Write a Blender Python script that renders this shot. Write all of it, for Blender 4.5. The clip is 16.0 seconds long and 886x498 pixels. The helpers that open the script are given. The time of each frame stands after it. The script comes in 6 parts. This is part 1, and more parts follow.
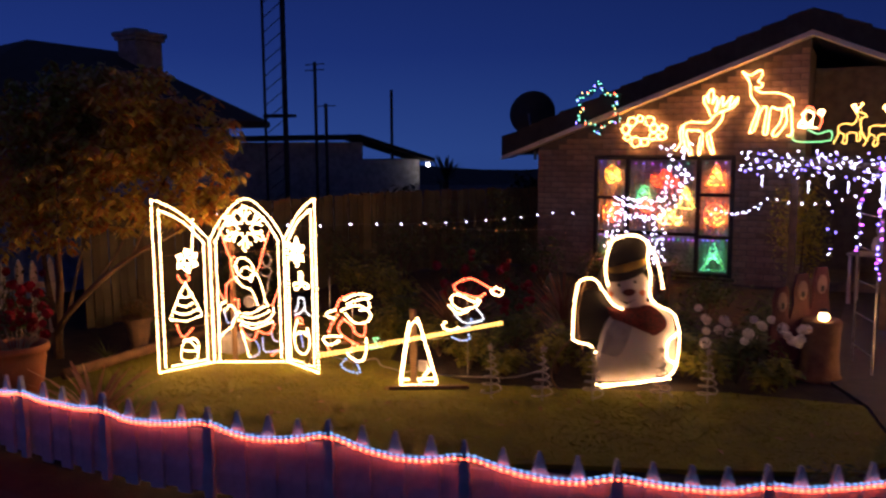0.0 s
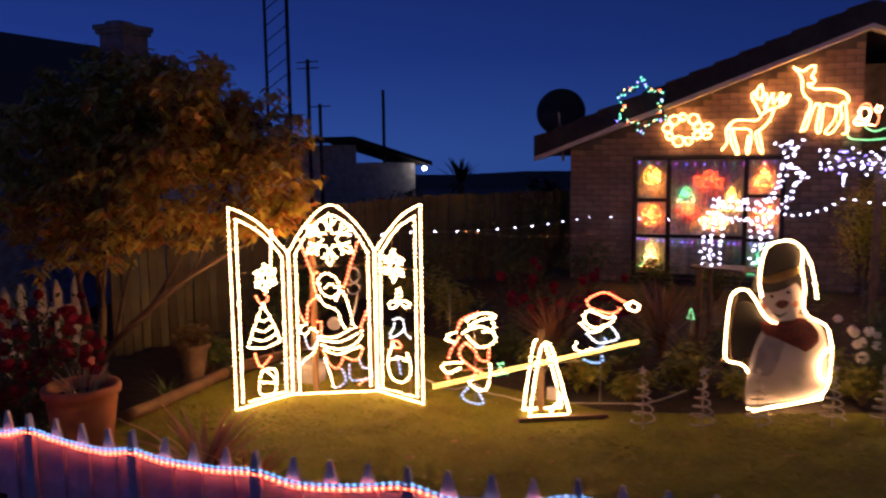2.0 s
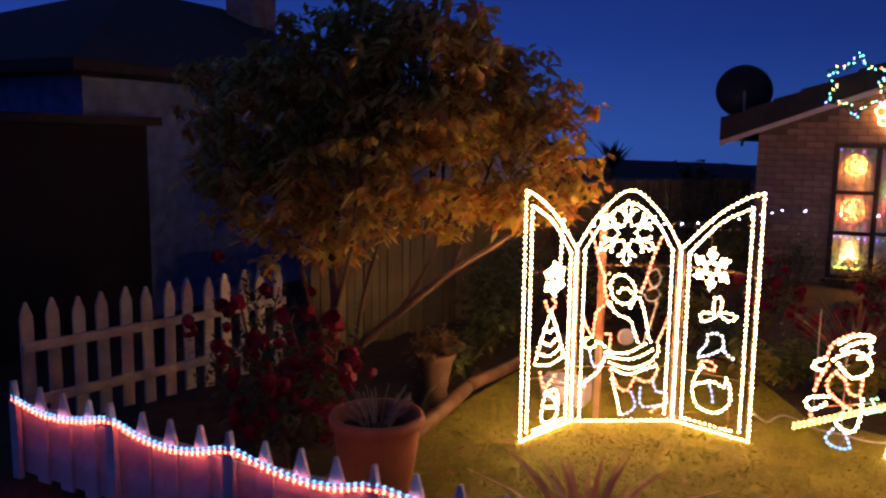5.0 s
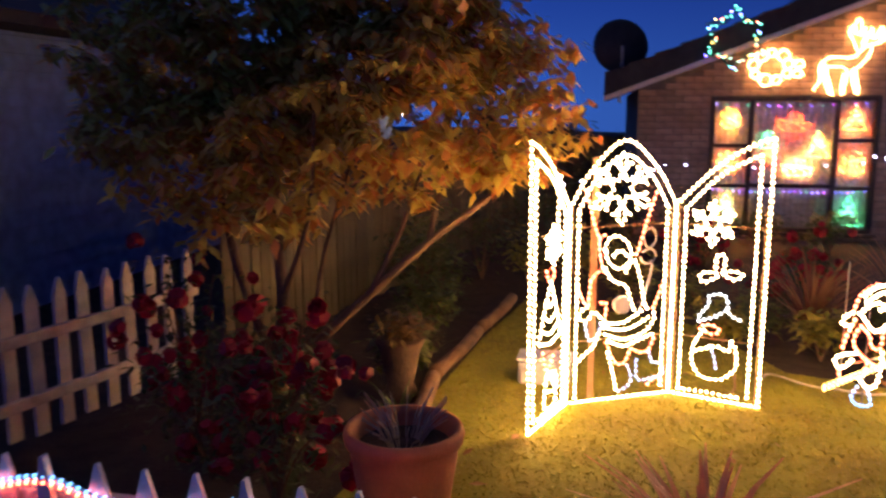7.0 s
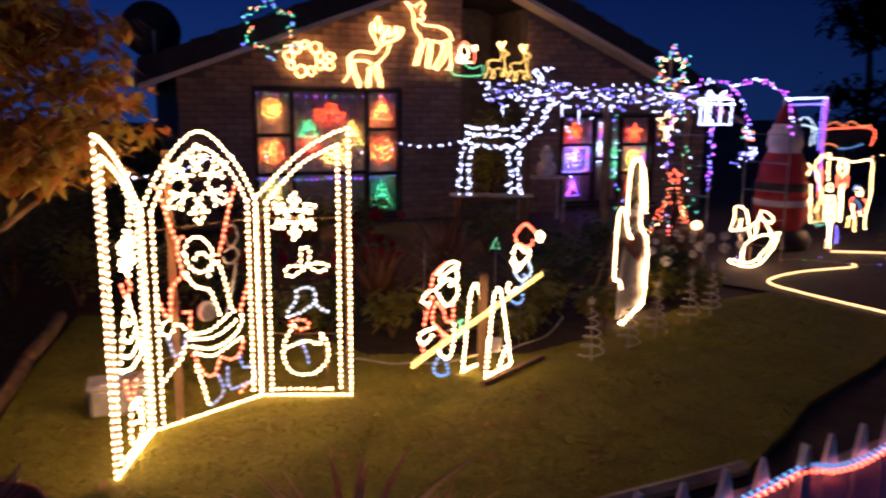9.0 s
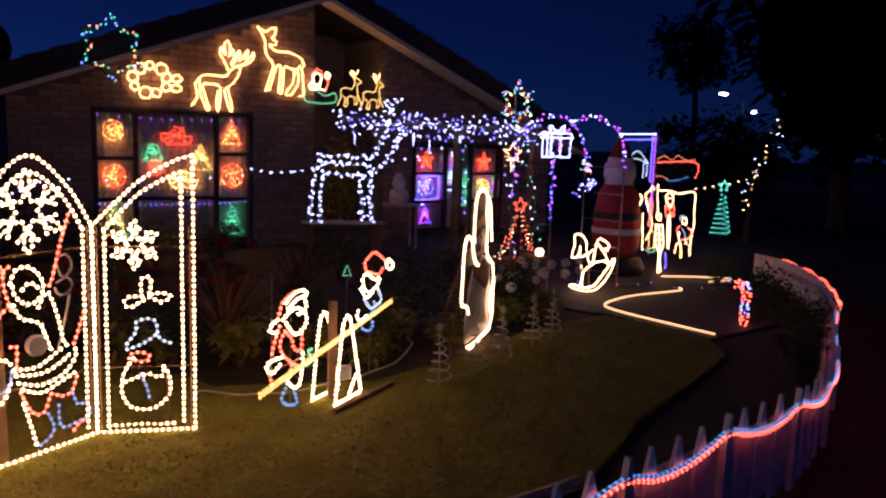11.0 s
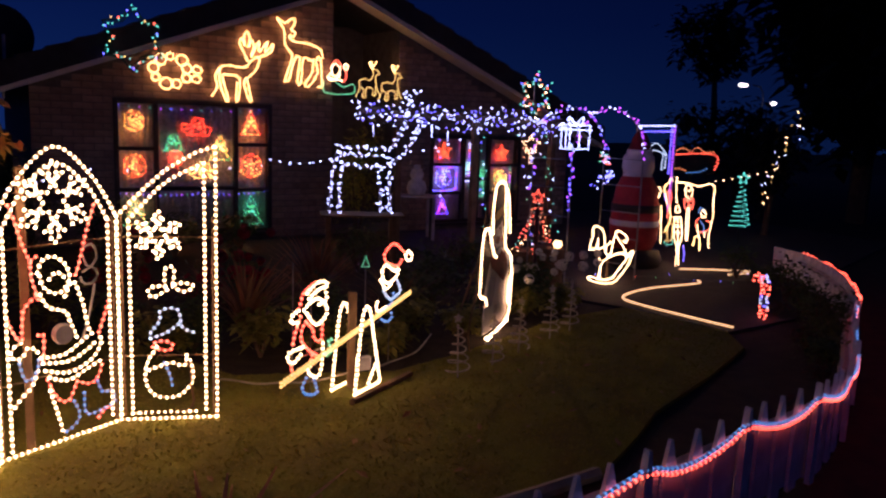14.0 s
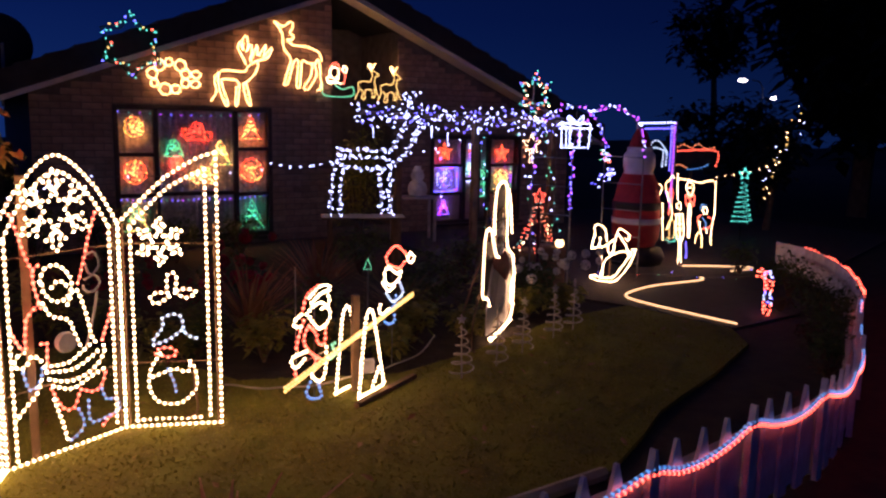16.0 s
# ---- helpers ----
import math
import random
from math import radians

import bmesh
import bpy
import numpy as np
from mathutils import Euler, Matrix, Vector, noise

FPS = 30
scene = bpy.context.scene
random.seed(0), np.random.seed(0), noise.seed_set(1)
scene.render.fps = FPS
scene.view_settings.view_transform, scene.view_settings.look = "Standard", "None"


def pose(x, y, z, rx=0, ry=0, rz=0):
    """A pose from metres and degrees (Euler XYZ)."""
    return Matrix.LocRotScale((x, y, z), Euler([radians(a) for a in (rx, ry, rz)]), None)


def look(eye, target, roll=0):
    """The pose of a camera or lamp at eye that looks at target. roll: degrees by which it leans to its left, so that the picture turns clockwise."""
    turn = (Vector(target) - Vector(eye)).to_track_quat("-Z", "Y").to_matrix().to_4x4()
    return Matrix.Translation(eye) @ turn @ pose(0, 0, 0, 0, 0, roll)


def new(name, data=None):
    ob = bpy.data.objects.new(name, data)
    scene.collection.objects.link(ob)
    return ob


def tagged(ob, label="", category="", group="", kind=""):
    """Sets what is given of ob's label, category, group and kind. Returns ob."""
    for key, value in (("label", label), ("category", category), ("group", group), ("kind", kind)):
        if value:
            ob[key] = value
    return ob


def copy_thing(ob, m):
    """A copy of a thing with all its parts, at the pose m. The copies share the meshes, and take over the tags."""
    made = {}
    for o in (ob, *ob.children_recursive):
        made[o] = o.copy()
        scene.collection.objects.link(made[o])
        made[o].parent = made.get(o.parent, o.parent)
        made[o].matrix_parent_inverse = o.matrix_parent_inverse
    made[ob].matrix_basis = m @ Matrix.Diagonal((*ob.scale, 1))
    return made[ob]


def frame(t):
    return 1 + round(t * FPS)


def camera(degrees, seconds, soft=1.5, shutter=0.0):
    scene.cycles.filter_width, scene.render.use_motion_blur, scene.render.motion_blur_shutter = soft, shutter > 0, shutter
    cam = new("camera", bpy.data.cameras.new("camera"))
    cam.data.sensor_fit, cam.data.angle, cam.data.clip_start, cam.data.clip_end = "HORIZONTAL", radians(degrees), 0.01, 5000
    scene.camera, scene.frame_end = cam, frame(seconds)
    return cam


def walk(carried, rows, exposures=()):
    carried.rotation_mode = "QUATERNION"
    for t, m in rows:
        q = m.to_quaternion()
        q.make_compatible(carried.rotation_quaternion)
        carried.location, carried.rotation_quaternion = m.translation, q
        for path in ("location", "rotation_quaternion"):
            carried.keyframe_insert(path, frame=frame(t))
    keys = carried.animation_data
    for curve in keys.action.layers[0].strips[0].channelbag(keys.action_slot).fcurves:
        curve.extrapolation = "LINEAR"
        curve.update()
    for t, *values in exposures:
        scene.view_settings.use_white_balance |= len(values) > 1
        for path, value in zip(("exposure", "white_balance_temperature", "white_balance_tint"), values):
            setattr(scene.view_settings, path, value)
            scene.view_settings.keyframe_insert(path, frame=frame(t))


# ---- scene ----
cam = camera(58.4, 16.0, 2.35, 0.6)
PATH = [
    (0, (1.344, 0.089, 1.933), (0.405, 1.838, 1.685), -0.3),
    (0.5, (0.938, 0.079, 1.908), (0.001, 1.833, 1.693), -1.0),
    (1, (0.511, 0.138, 1.926), (-0.453, 1.868, 1.644), -0.5),
    (1.5, (0.128, 0.153, 1.872), (-0.695, 1.958, 1.619), -1.2),
    (2, (-0.335, 0.205, 1.887), (-1.122, 2.028, 1.651), -0.7),
    (2.5, (-0.758, 0.355, 1.883), (-1.627, 2.133, 1.59), -0.0),
    (3, (-1.102, 0.388, 1.854), (-1.906, 2.207, 1.64), -0.3),
    (3.5, (-1.46, 0.351, 1.852), (-2.258, 2.172, 1.639), -2.0),
    (4, (-1.863, 0.45, 1.795), (-2.727, 2.242, 1.589), -4.1),
    (4.5, (-2.181, 0.496, 1.822), (-3.089, 2.259, 1.564), -0.6),
    (7, (-3.676, 0.953, 1.686), (-4.076, 2.882, 1.338), -0.2),
    (7.5, (-3.777, 1.178, 1.664), (-3.942, 3.127, 1.245), -1.0),
    (8, (-3.839, 1.277, 1.674), (-3.603, 3.226, 1.292), 1.5),
    (8.5, (-3.879, 1.311, 1.673), (-3.386, 3.212, 1.297), 0.9),
    (9, (-3.903, 1.298, 1.675), (-3.181, 3.126, 1.306), 0.5),
    (9.5, (-3.907, 1.255, 1.68), (-3.035, 3.019, 1.323), 0.6),
    (10, (-3.888, 1.222, 1.691), (-2.903, 2.935, 1.377), 0.7),
    (12.5, (-3.915, 1.212, 1.707), (-2.846, 2.874, 1.395), 2.6),
    (13, (-3.921, 1.206, 1.705), (-2.863, 2.871, 1.371), 2.5),
    (13.5, (-3.914, 1.208, 1.715), (-2.881, 2.888, 1.382), 2.1),
    (14, (-3.923, 1.21, 1.712), (-2.91, 2.905, 1.39), 2.2),
    (14.5, (-3.932, 1.209, 1.71), (-2.925, 2.908, 1.397), 2.4),
    (15, (-3.921, 1.208, 1.712), (-2.921, 2.911, 1.395), 2.0),
    (15.5, (-3.925, 1.215, 1.721), (-2.922, 2.916, 1.401), 1.5),
    (16, (-3.919, 1.218, 1.718), (-2.911, 2.914, 1.397), 1.2),
]
walk(cam, [(t, look(eye, target, roll)) for t, eye, target, roll in PATH],
     [(0, 0.45, 7900, 32), (1.5, 0.7, 7900, 30), (2.5, 0.8, 7500, 29), (3.5, 0.92, 7300, 30), (4.5, 0.98, 7300, 30), (7, 1.7, 7200, 22), (7.8, 1.5, 7000, 20),
      (9, 0.12, 6600, 25), (10, -0.3, 6400, 29), (12.5, -0.88, 6150, 38), (14.5, -0.85, 6150, 38), (15.2, -0.76, 6150, 37), (16, -0.48, 6150, 36)])


# ---- world: deep blue dusk, brighter towards the horizon and the side of the afterglow ----
world = bpy.data.worlds.new("dusk")
scene.world = world
world.use_nodes = True
wn, wl = world.node_tree.nodes, world.node_tree.links
wbg = wn["Background"]
wco = wn.new("ShaderNodeTexCoord")
wsep = wn.new("ShaderNodeSeparateXYZ")
wramp = wn.new("ShaderNodeValToRGB")
wl.new(wco.outputs["Generated"], wsep.inputs[0])
wl.new(wsep.outputs["Z"], wramp.inputs[0])
wside = wn.new("ShaderNodeMapRange")
wside.inputs[1].default_value, wside.inputs[2].default_value, wside.inputs[3].default_value, wside.inputs[4].default_value = -0.8, 0.9, 1.35, 0.38
wl.new(wsep.outputs["X"], wside.inputs[0])
wl.new(wside.outputs[0], wbg.inputs[1])
wl.new(wramp.outputs[0], wbg.inputs[0])
for spot, colour in ((0.0, (0.0065, 0.034, 0.155, 1)), (0.12, (0.0028, 0.017, 0.108, 1)), (0.25, (0.0018, 0.010, 0.070, 1)), (1.0, (0.010, 0.017, 0.042, 1))):
    if spot in (0.0, 1.0):
        e = wramp.color_ramp.elements[0 if spot == 0.0 else -1]
    else:
        e = wramp.color_ramp.elements.new(spot)
    e.position, e.color = spot, colour


# ---- materials ----
MATS = {}


def mat(name, colour, rough=0.7, metal=0.0, second=None, scale=8.0, fine=60.0, bump=0.3, vary=0.0, coat=0.0):
    """A surface of two mixed tones, with coarse stains, fine grain and relief; vary: how far single pieces differ."""
    if name in MATS:
        return MATS[name]
    m = bpy.data.materials.new(name)
    m.use_nodes = True
    n, l = m.node_tree.nodes, m.node_tree.links
    b = n["Principled BSDF"]
    b.inputs["Metallic"].default_value = metal
    b.inputs["Coat Weight"].default_value = coat
    co = n.new("ShaderNodeTexCoord")
    big, small = n.new("ShaderNodeTexNoise"), n.new("ShaderNodeTexNoise")
    for t, s in ((big, scale), (small, fine)):
        t.inputs["Scale"].default_value = s
        t.inputs["Detail"].default_value = 4
        l.new(co.outputs["Object"], t.inputs["Vector"])
    mix = n.new("ShaderNodeMix")
    mix.data_type = "RGBA"
    second = second or [c * 0.6 for c in colour]
    mix.inputs[6].default_value, mix.inputs[7].default_value = (*colour, 1), (*second, 1)
    add = n.new("ShaderNodeMath")
    add.operation = "MULTIPLY_ADD"
    l.new(small.outputs[0], add.inputs[0])
    add.inputs[1].default_value = 0.5
    ramp = n.new("ShaderNodeMapRange")
    ramp.inputs[1].default_value, ramp.inputs[2].default_value = 0.35, 0.7
    l.new(big.outputs[0], ramp.inputs[0])
    l.new(ramp.outputs[0], add.inputs[2])
    sub = n.new("ShaderNodeMath")
    sub.operation = "SUBTRACT"
    sub.use_clamp = True
    l.new(add.outputs[0], sub.inputs[0])
    sub.inputs[1].default_value = 0.25
    l.new(sub.outputs[0], mix.inputs[0])
    out = mix.outputs[2]
    if vary:
        info, hsv, mr = n.new("ShaderNodeObjectInfo"), n.new("ShaderNodeHueSaturation"), n.new("ShaderNodeMapRange")
        geo, plus, fr = n.new("ShaderNodeNewGeometry"), n.new("ShaderNodeMath"), n.new("ShaderNodeMath")
        plus.operation, fr.operation = "ADD", "FRACT"
        l.new(info.outputs["Random"], plus.inputs[0])
        l.new(geo.outputs["Random Per Island"], plus.inputs[1])
        l.new(plus.outputs[0], fr.inputs[0])
        mr.inputs[3].default_value, mr.inputs[4].default_value = 1 - vary, 1 + vary
        l.new(fr.outputs[0], mr.inputs[0])
        l.new(mr.outputs[0], hsv.inputs["Value"])
        l.new(out, hsv.inputs["Color"])
        out = hsv.outputs[0]
    l.new(out, b.inputs["Base Color"])
    rr = n.new("ShaderNodeMapRange")
    rr.inputs[3].default_value, rr.inputs[4].default_value = max(0.02, rough - 0.12), min(1, rough + 0.12)
    l.new(small.outputs[0], rr.inputs[0])
    l.new(rr.outputs[0], b.inputs["Roughness"])
    bp = n.new("ShaderNodeBump")
    bp.inputs["Strength"].default_value, bp.inputs["Distance"].default_value = bump, 0.01
    l.new(small.outputs[0], bp.inputs["Height"])
    l.new(bp.outputs[0], b.inputs["Normal"])
    MATS[name] = m
    return m


def leaf_mat(name, ca, cb, translucent=0.35, rough=0.55):
    """Leaves: a tone between two for each leaf, with some light passing through."""
    if name in MATS:
        return MATS[name]
    m = bpy.data.materials.new(name)
    m.use_nodes = True
    n, l = m.node_tree.nodes, m.node_tree.links
    b, o = n["Principled BSDF"], n["Material Output"]
    geo, mix, tr, sh = n.new("ShaderNodeNewGeometry"), n.new("ShaderNodeMix"), n.new("ShaderNodeBsdfTranslucent"), n.new("ShaderNodeMixShader")
    mix.data_type = "RGBA"
    mix.inputs[6].default_value, mix.inputs[7].default_value = (*ca, 1), (*cb, 1)
    l.new(geo.outputs["Random Per Island"], mix.inputs[0])
    l.new(mix.outputs[2], b.inputs["Base Color"])
    l.new(mix.outputs[2], tr.inputs[0])
    b.inputs["Roughness"].default_value = rough
    sh.inputs[0].default_value = translucent
    l.new(b.outputs[0], sh.inputs[1])
    l.new(tr.outputs[0], sh.inputs[2])
    l.new(sh.outputs[0], o.inputs[0])
    MATS[name] = m
    return m


def glow(name, colour, strength):
    """A lit lamp."""
    if name in MATS:
        return MATS[name]
    m = bpy.data.materials.new(name)
    m.use_nodes = True
    b = m.node_tree.nodes["Principled BSDF"]
    b.inputs["Base Color"].default_value = (0.6, 0.6, 0.6, 1)
    b.inputs["Roughness"].default_value = 0.3
    b.inputs["Emission Color"].default_value = (*colour, 1)
    b.inputs["Emission Strength"].default_value = strength
    MATS[name] = m
    return m


LAMP = {  # colour, strength of the bulbs
    "W": ((1.0, 0.59, 0.25), 19.5), "V": ((1.0, 0.50, 0.15), 20.0), "R": ((1.0, 0.10, 0.045), 11.0), "B": ((0.09, 0.42, 1.0), 1.9),
    "C": ((0.55, 0.80, 1.0), 3.2), "G": ((0.10, 1.0, 0.42), 2.2), "Y": ((1.0, 0.62, 0.14), 4.0), "P": ((0.50, 0.08, 1.0), 6.5),
    "U": ((0.13, 0.12, 1.0), 8.5), "I": ((0.44, 0.55, 1.0), 11.0), "T": ((0.04, 0.62, 0.45), 3.4), "O": ((1.0, 0.30, 0.08), 3.0),
}
LAMP_NAME = {"W": "warm_white", "V": "warm_white", "R": "red", "B": "blue", "C": "cool_white", "G": "green", "Y": "yellow", "P": "purple", "U": "deep_blue", "I": "ice_white",
             "T": "teal", "O": "orange"}


def bulb_mat(c):
    return glow("bulb_" + c, *LAMP[c])


def motif_mat(c):
    col, s = LAMP[c]
    return glow("window_bulb_" + c, tuple(v ** 1.45 for v in col), s * 2.1)


def rope_mat(c):
    col, s = LAMP[c]
    return glow("rope_" + c, col, s * 0.04)


WOOD = mat("weathered_wood", (0.20, 0.12, 0.06), 0.8, second=(0.10, 0.06, 0.03), vary=0.15)
STAKE = mat("raw_pine", (0.24, 0.15, 0.08), 0.75, second=(0.16, 0.10, 0.05))
WHITE = mat("white_paint", (0.80, 0.79, 0.77), 0.55, second=(0.5, 0.5, 0.5), vary=0.08)
PALE = mat("worn_white_paint", (0.55, 0.48, 0.45), 0.7, second=(0.34, 0.29, 0.26), vary=0.15)
PALING = mat("paling_wood", (0.14, 0.12, 0.062), 0.85, second=(0.09, 0.075, 0.04), scale=3, vary=0.25)
BRICK = mat("brick", (0.36, 0.25, 0.19), 0.85, second=(0.25, 0.16, 0.12), scale=14, vary=0.22, bump=0.5)
MORTAR = mat("mortar", (0.16, 0.135, 0.115), 0.9)
FRAME = mat("dark_frame", (0.035, 0.025, 0.022), 0.45)
ROOF = mat("roof_tile", (0.035, 0.032, 0.032), 0.85, vary=0.2)
BARGE = mat("cream_board", (0.80, 0.70, 0.56), 0.6, second=(0.70, 0.60, 0.47))
STUCCO = mat("dark_render", (0.20, 0.16, 0.13), 0.9)
SOIL = mat("soil", (0.045, 0.030, 0.018), 0.95, second=(0.02, 0.014, 0.008), bump=0.8)
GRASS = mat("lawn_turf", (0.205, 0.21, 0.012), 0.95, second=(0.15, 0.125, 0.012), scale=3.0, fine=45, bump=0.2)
DRIVE = mat("old_asphalt", (0.05, 0.044, 0.040), 0.85, second=(0.032, 0.029, 0.027), fine=150, bump=0.6)
TERRA = mat("terracotta", (0.42, 0.16, 0.075), 0.7, second=(0.30, 0.105, 0.05), scale=5)
BARK = mat("bark", (0.16, 0.10, 0.055), 0.9, second=(0.08, 0.05, 0.03), bump=0.9)
METAL = mat("thin_steel", (0.35, 0.35, 0.36), 0.4, 0.9)
DARKMETAL = mat("dark_steel", (0.03, 0.03, 0.035), 0.5, 0.5)
LACE = mat("lace_curtain", (0.75, 0.68, 0.66), 0.95, scale=20)
NAVY = mat("dusk_weatherboard", (0.66, 0.69, 0.72), 0.7, vary=0.06)
BLACKCLOTH = mat("black_board", (0.012, 0.012, 0.012), 0.6)
SNOWBOARD = mat("white_board", (0.58, 0.56, 0.60), 0.6, second=(0.5, 0.48, 0.5), scale=3)
REDCLOTH = mat("red_cloth", (0.40, 0.025, 0.03), 0.75, second=(0.26, 0.015, 0.02))
GREENCLOTH = mat("green_cloth", (0.02, 0.09, 0.05), 0.8)
WIRE = mat("white_wire", (0.55, 0.50, 0.45), 0.5)
CABLE = mat("cable", (0.25, 0.23, 0.2), 0.6)
PLASTIC = mat("pale_plastic", (0.55, 0.55, 0.58), 0.45)

glass = bpy.data.materials.new("window_glass")
glass.use_nodes = True
gb = glass.node_tree.nodes["Principled BSDF"]
gb.inputs["Transmission Weight"].default_value, gb.inputs["Roughness"].default_value, gb.inputs["IOR"].default_value = 1.0, 0.02, 1.02


# ---- builders ----
def thing(name, label, category, x=0, y=0, z=0, group="", kind="", rz=0):
    ob = new(name)
    ob.matrix_basis = pose(x, y, z, 0, 0, rz)
    return tagged(ob, label, category, group, kind)


def part(name, bm, material, parent=None, label=""):
    me = bpy.data.meshes.new(name)
    bm.to_mesh(me)
    bm.free()
    me.materials.append(material)
    ob = new(name, me)
    ob.parent = parent
    if label:
        ob["label"] = label
    return ob


def smooth(ob):
    for p in ob.data.polygons:
        p.use_smooth = True
    return ob


def box(bm, a, b, bevel=0.0, m=None):
    """A block from corner a to corner b, its edges bevelled."""
    c = [(a[i] + b[i]) / 2 for i in range(3)]
    s = [abs(b[i] - a[i]) for i in range(3)]
    g = bmesh.ops.create_cube(bm, size=1, matrix=(m or Matrix()) @ Matrix.Translation(c) @ Matrix.Diagonal((*s, 1)))
    if bevel:
        es = {e for v in g["verts"] for e in v.link_edges}
        bmesh.ops.bevel(bm, geom=list(es), offset=bevel, segments=1, affect="EDGES", clamp_overlap=True)
    return bm


def tube(bm, pts, r, sides=6, taper=1.0, closed=False):
    """A pipe along points; taper: the last radius as a share of the first."""
    pts = [Vector(p) for p in pts]
    n = len(pts)
    rings = []
    for i, p in enumerate(pts):
        a = pts[i - 1] if (i or closed) else p
        b = pts[(i + 1) % n] if (i < n - 1 or closed) else p
        d = (b - a).normalized() if (b - a).length > 1e-6 else Vector((0, 0, 1))
        u = d.cross(Vector((0.13, 0.31, 0.94)))
        if u.length < 0.05:
            u = d.cross(Vector((1, 0, 0)))
        u.normalize()
        w = d.cross(u)
        rr = r * (1 + (taper - 1) * i / max(1, n - 1))
        rings.append([bm.verts.new(p + (u * math.cos(k * math.tau / sides) + w * math.sin(k * math.tau / sides)) * rr) for k in range(sides)])
    for i in range(n if closed else n - 1):
        ra, rb = rings[i], rings[(i + 1) % n]
        for k in range(sides):
            bm.faces.new((ra[k], ra[(k + 1) % sides], rb[(k + 1) % sides], rb[k]))
    if not closed:
        bm.faces.new(rings[0][::-1])
        bm.faces.new(rings[-1])
    return bm


def lathe(bm, profile, sides=32, cx=0, cy=0):
    """A turned body from (radius, height) pairs."""
    rings = [[bm.verts.new((cx + r * math.cos(k * math.tau / sides), cy + r * math.sin(k * math.tau / sides), z)) for k in range(sides)] for r, z in profile]
    for a, b in zip(rings, rings[1:]):
        for k in range(sides):
            bm.faces.new((a[k], a[(k + 1) % sides], b[(k + 1) % sides], b[k]))
    bm.faces.new(rings[0][::-1])
    bm.faces.new(rings[-1])
    return bm


def curve(pts, step=0.03, bend=True):
    """Points at even steps along a smooth line through pts."""
    P = [Vector(p) for p in pts]
    fine = []
    if bend and len(P) > 2:
        for i in range(len(P) - 1):
            a, b, c, d = P[max(i - 1, 0)], P[i], P[i + 1], P[min(i + 2, len(P) - 1)]
            for k in range(8):
                t = k / 8
                fine.append(0.5 * ((2 * b) + (c - a) * t + (2 * a - 5 * b + 4 * c - d) * t * t + (3 * b - a - 3 * c + d) * t ** 3))
        fine.append(P[-1])
    else:
        fine = P
    out, left = [fine[0]], step
    for a, b in zip(fine, fine[1:]):
        L = (b - a).length
        at = 0.0
        while L - at >= left - 1e-9 and L > 0:
            at += left
            out.append(a.lerp(b, at / L))
            left = step
        left -= L - at
    return out


ICO = None


def bead(bm, p, r):
    """One small bulb."""
    global ICO
    if ICO is None:
        t = bmesh.new()
        bmesh.ops.create_icosphere(t, subdivisions=1, radius=1)
        t.verts.ensure_lookup_table()
        ICO = ([v.co.copy() for v in t.verts], [[v.index for v in f.verts] for f in t.faces])
        t.free()
    vs = [bm.verts.new(Vector(p) + c * r) for c in ICO[0]]
    for f in ICO[1]:
        bm.faces.new([vs[i] for i in f])


class Figure:
    """A figure bent from rope light on one upright plane: strokes of (along, up), a colour each."""

    def __init__(self, parent, right=(1, 0), r=0.0090, step=0.0335):
        self.parent, self.right, self.r, self.step = parent, Vector((right[0], right[1], 0)).normalized(), r, step
        self.tubes, self.bulbs = {}, {}

    def at(self, u, v, off=0.0):
        n = Vector((self.right.y, -self.right.x, 0))
        return self.right * u + Vector((0, 0, v)) + n * off

    def draw(self, c, *pts, bend=True, off=0.0):
        ps = curve([self.at(u, v, off) for u, v in pts], self.step, bend)
        if len(ps) < 2:
            return
        self.tubes.setdefault(c, []).append(tube(bmesh.new(), ps, self.r * 0.62, 5))
        for p in ps:
            bead(self.bulbs.setdefault(c, bmesh.new()), p, self.r)

    def flake(self, c, u, v, r):
        """A six-armed snowflake."""
        for k in range(6):
            a = math.pi / 2 + k * math.pi / 3
            d = lambda s, b=0.0: (u + r * s * math.cos(a + b), v + r * s * math.sin(a + b))
            self.draw(c, d(0.28, -0.5), d(0.45, -0.12), d(0.85, -0.13), d(1.0), d(0.85, 0.13), d(0.45, 0.12), d(0.28, 0.5))
            self.draw(c, d(0.5), d(0.78, 0.36), d(0.86, 0.28), bend=False)
            self.draw(c, d(0.5), d(0.78, -0.36), d(0.86, -0.28), bend=False)

    def done(self):
        for c in self.tubes:
            for bm in self.tubes[c]:
                part(LAMP_NAME[c] + "_rope", bm, rope_mat(c), self.parent)
            part(LAMP_NAME[c] + "_bulb_chain", self.bulbs[c], bulb_mat(c), self.parent, "glowing " + LAMP_NAME[c].replace("_", " ") + " bulbs")["kind"] = "stuff"


def leaves(bm, centre, radii, count, size, rng, hollow=0.35, droop=0.3):
    """Small folded leaves scattered through an uneven ellipsoid."""
    c = Vector(centre)
    for _ in range(count):
        d = Vector((rng.gauss(0, 1), rng.gauss(0, 1), rng.gauss(0, 1))).normalized()
        s = (hollow + (1 - hollow) * rng.random()) * (0.8 + 0.35 * noise.noise(d * 2.3 + c))
        p = c + Vector((d.x * radii[0], d.y * radii[1], d.z * radii[2])) * s
        leaf(bm, p, size * rng.uniform(0.6, 1.25), rng, droop)


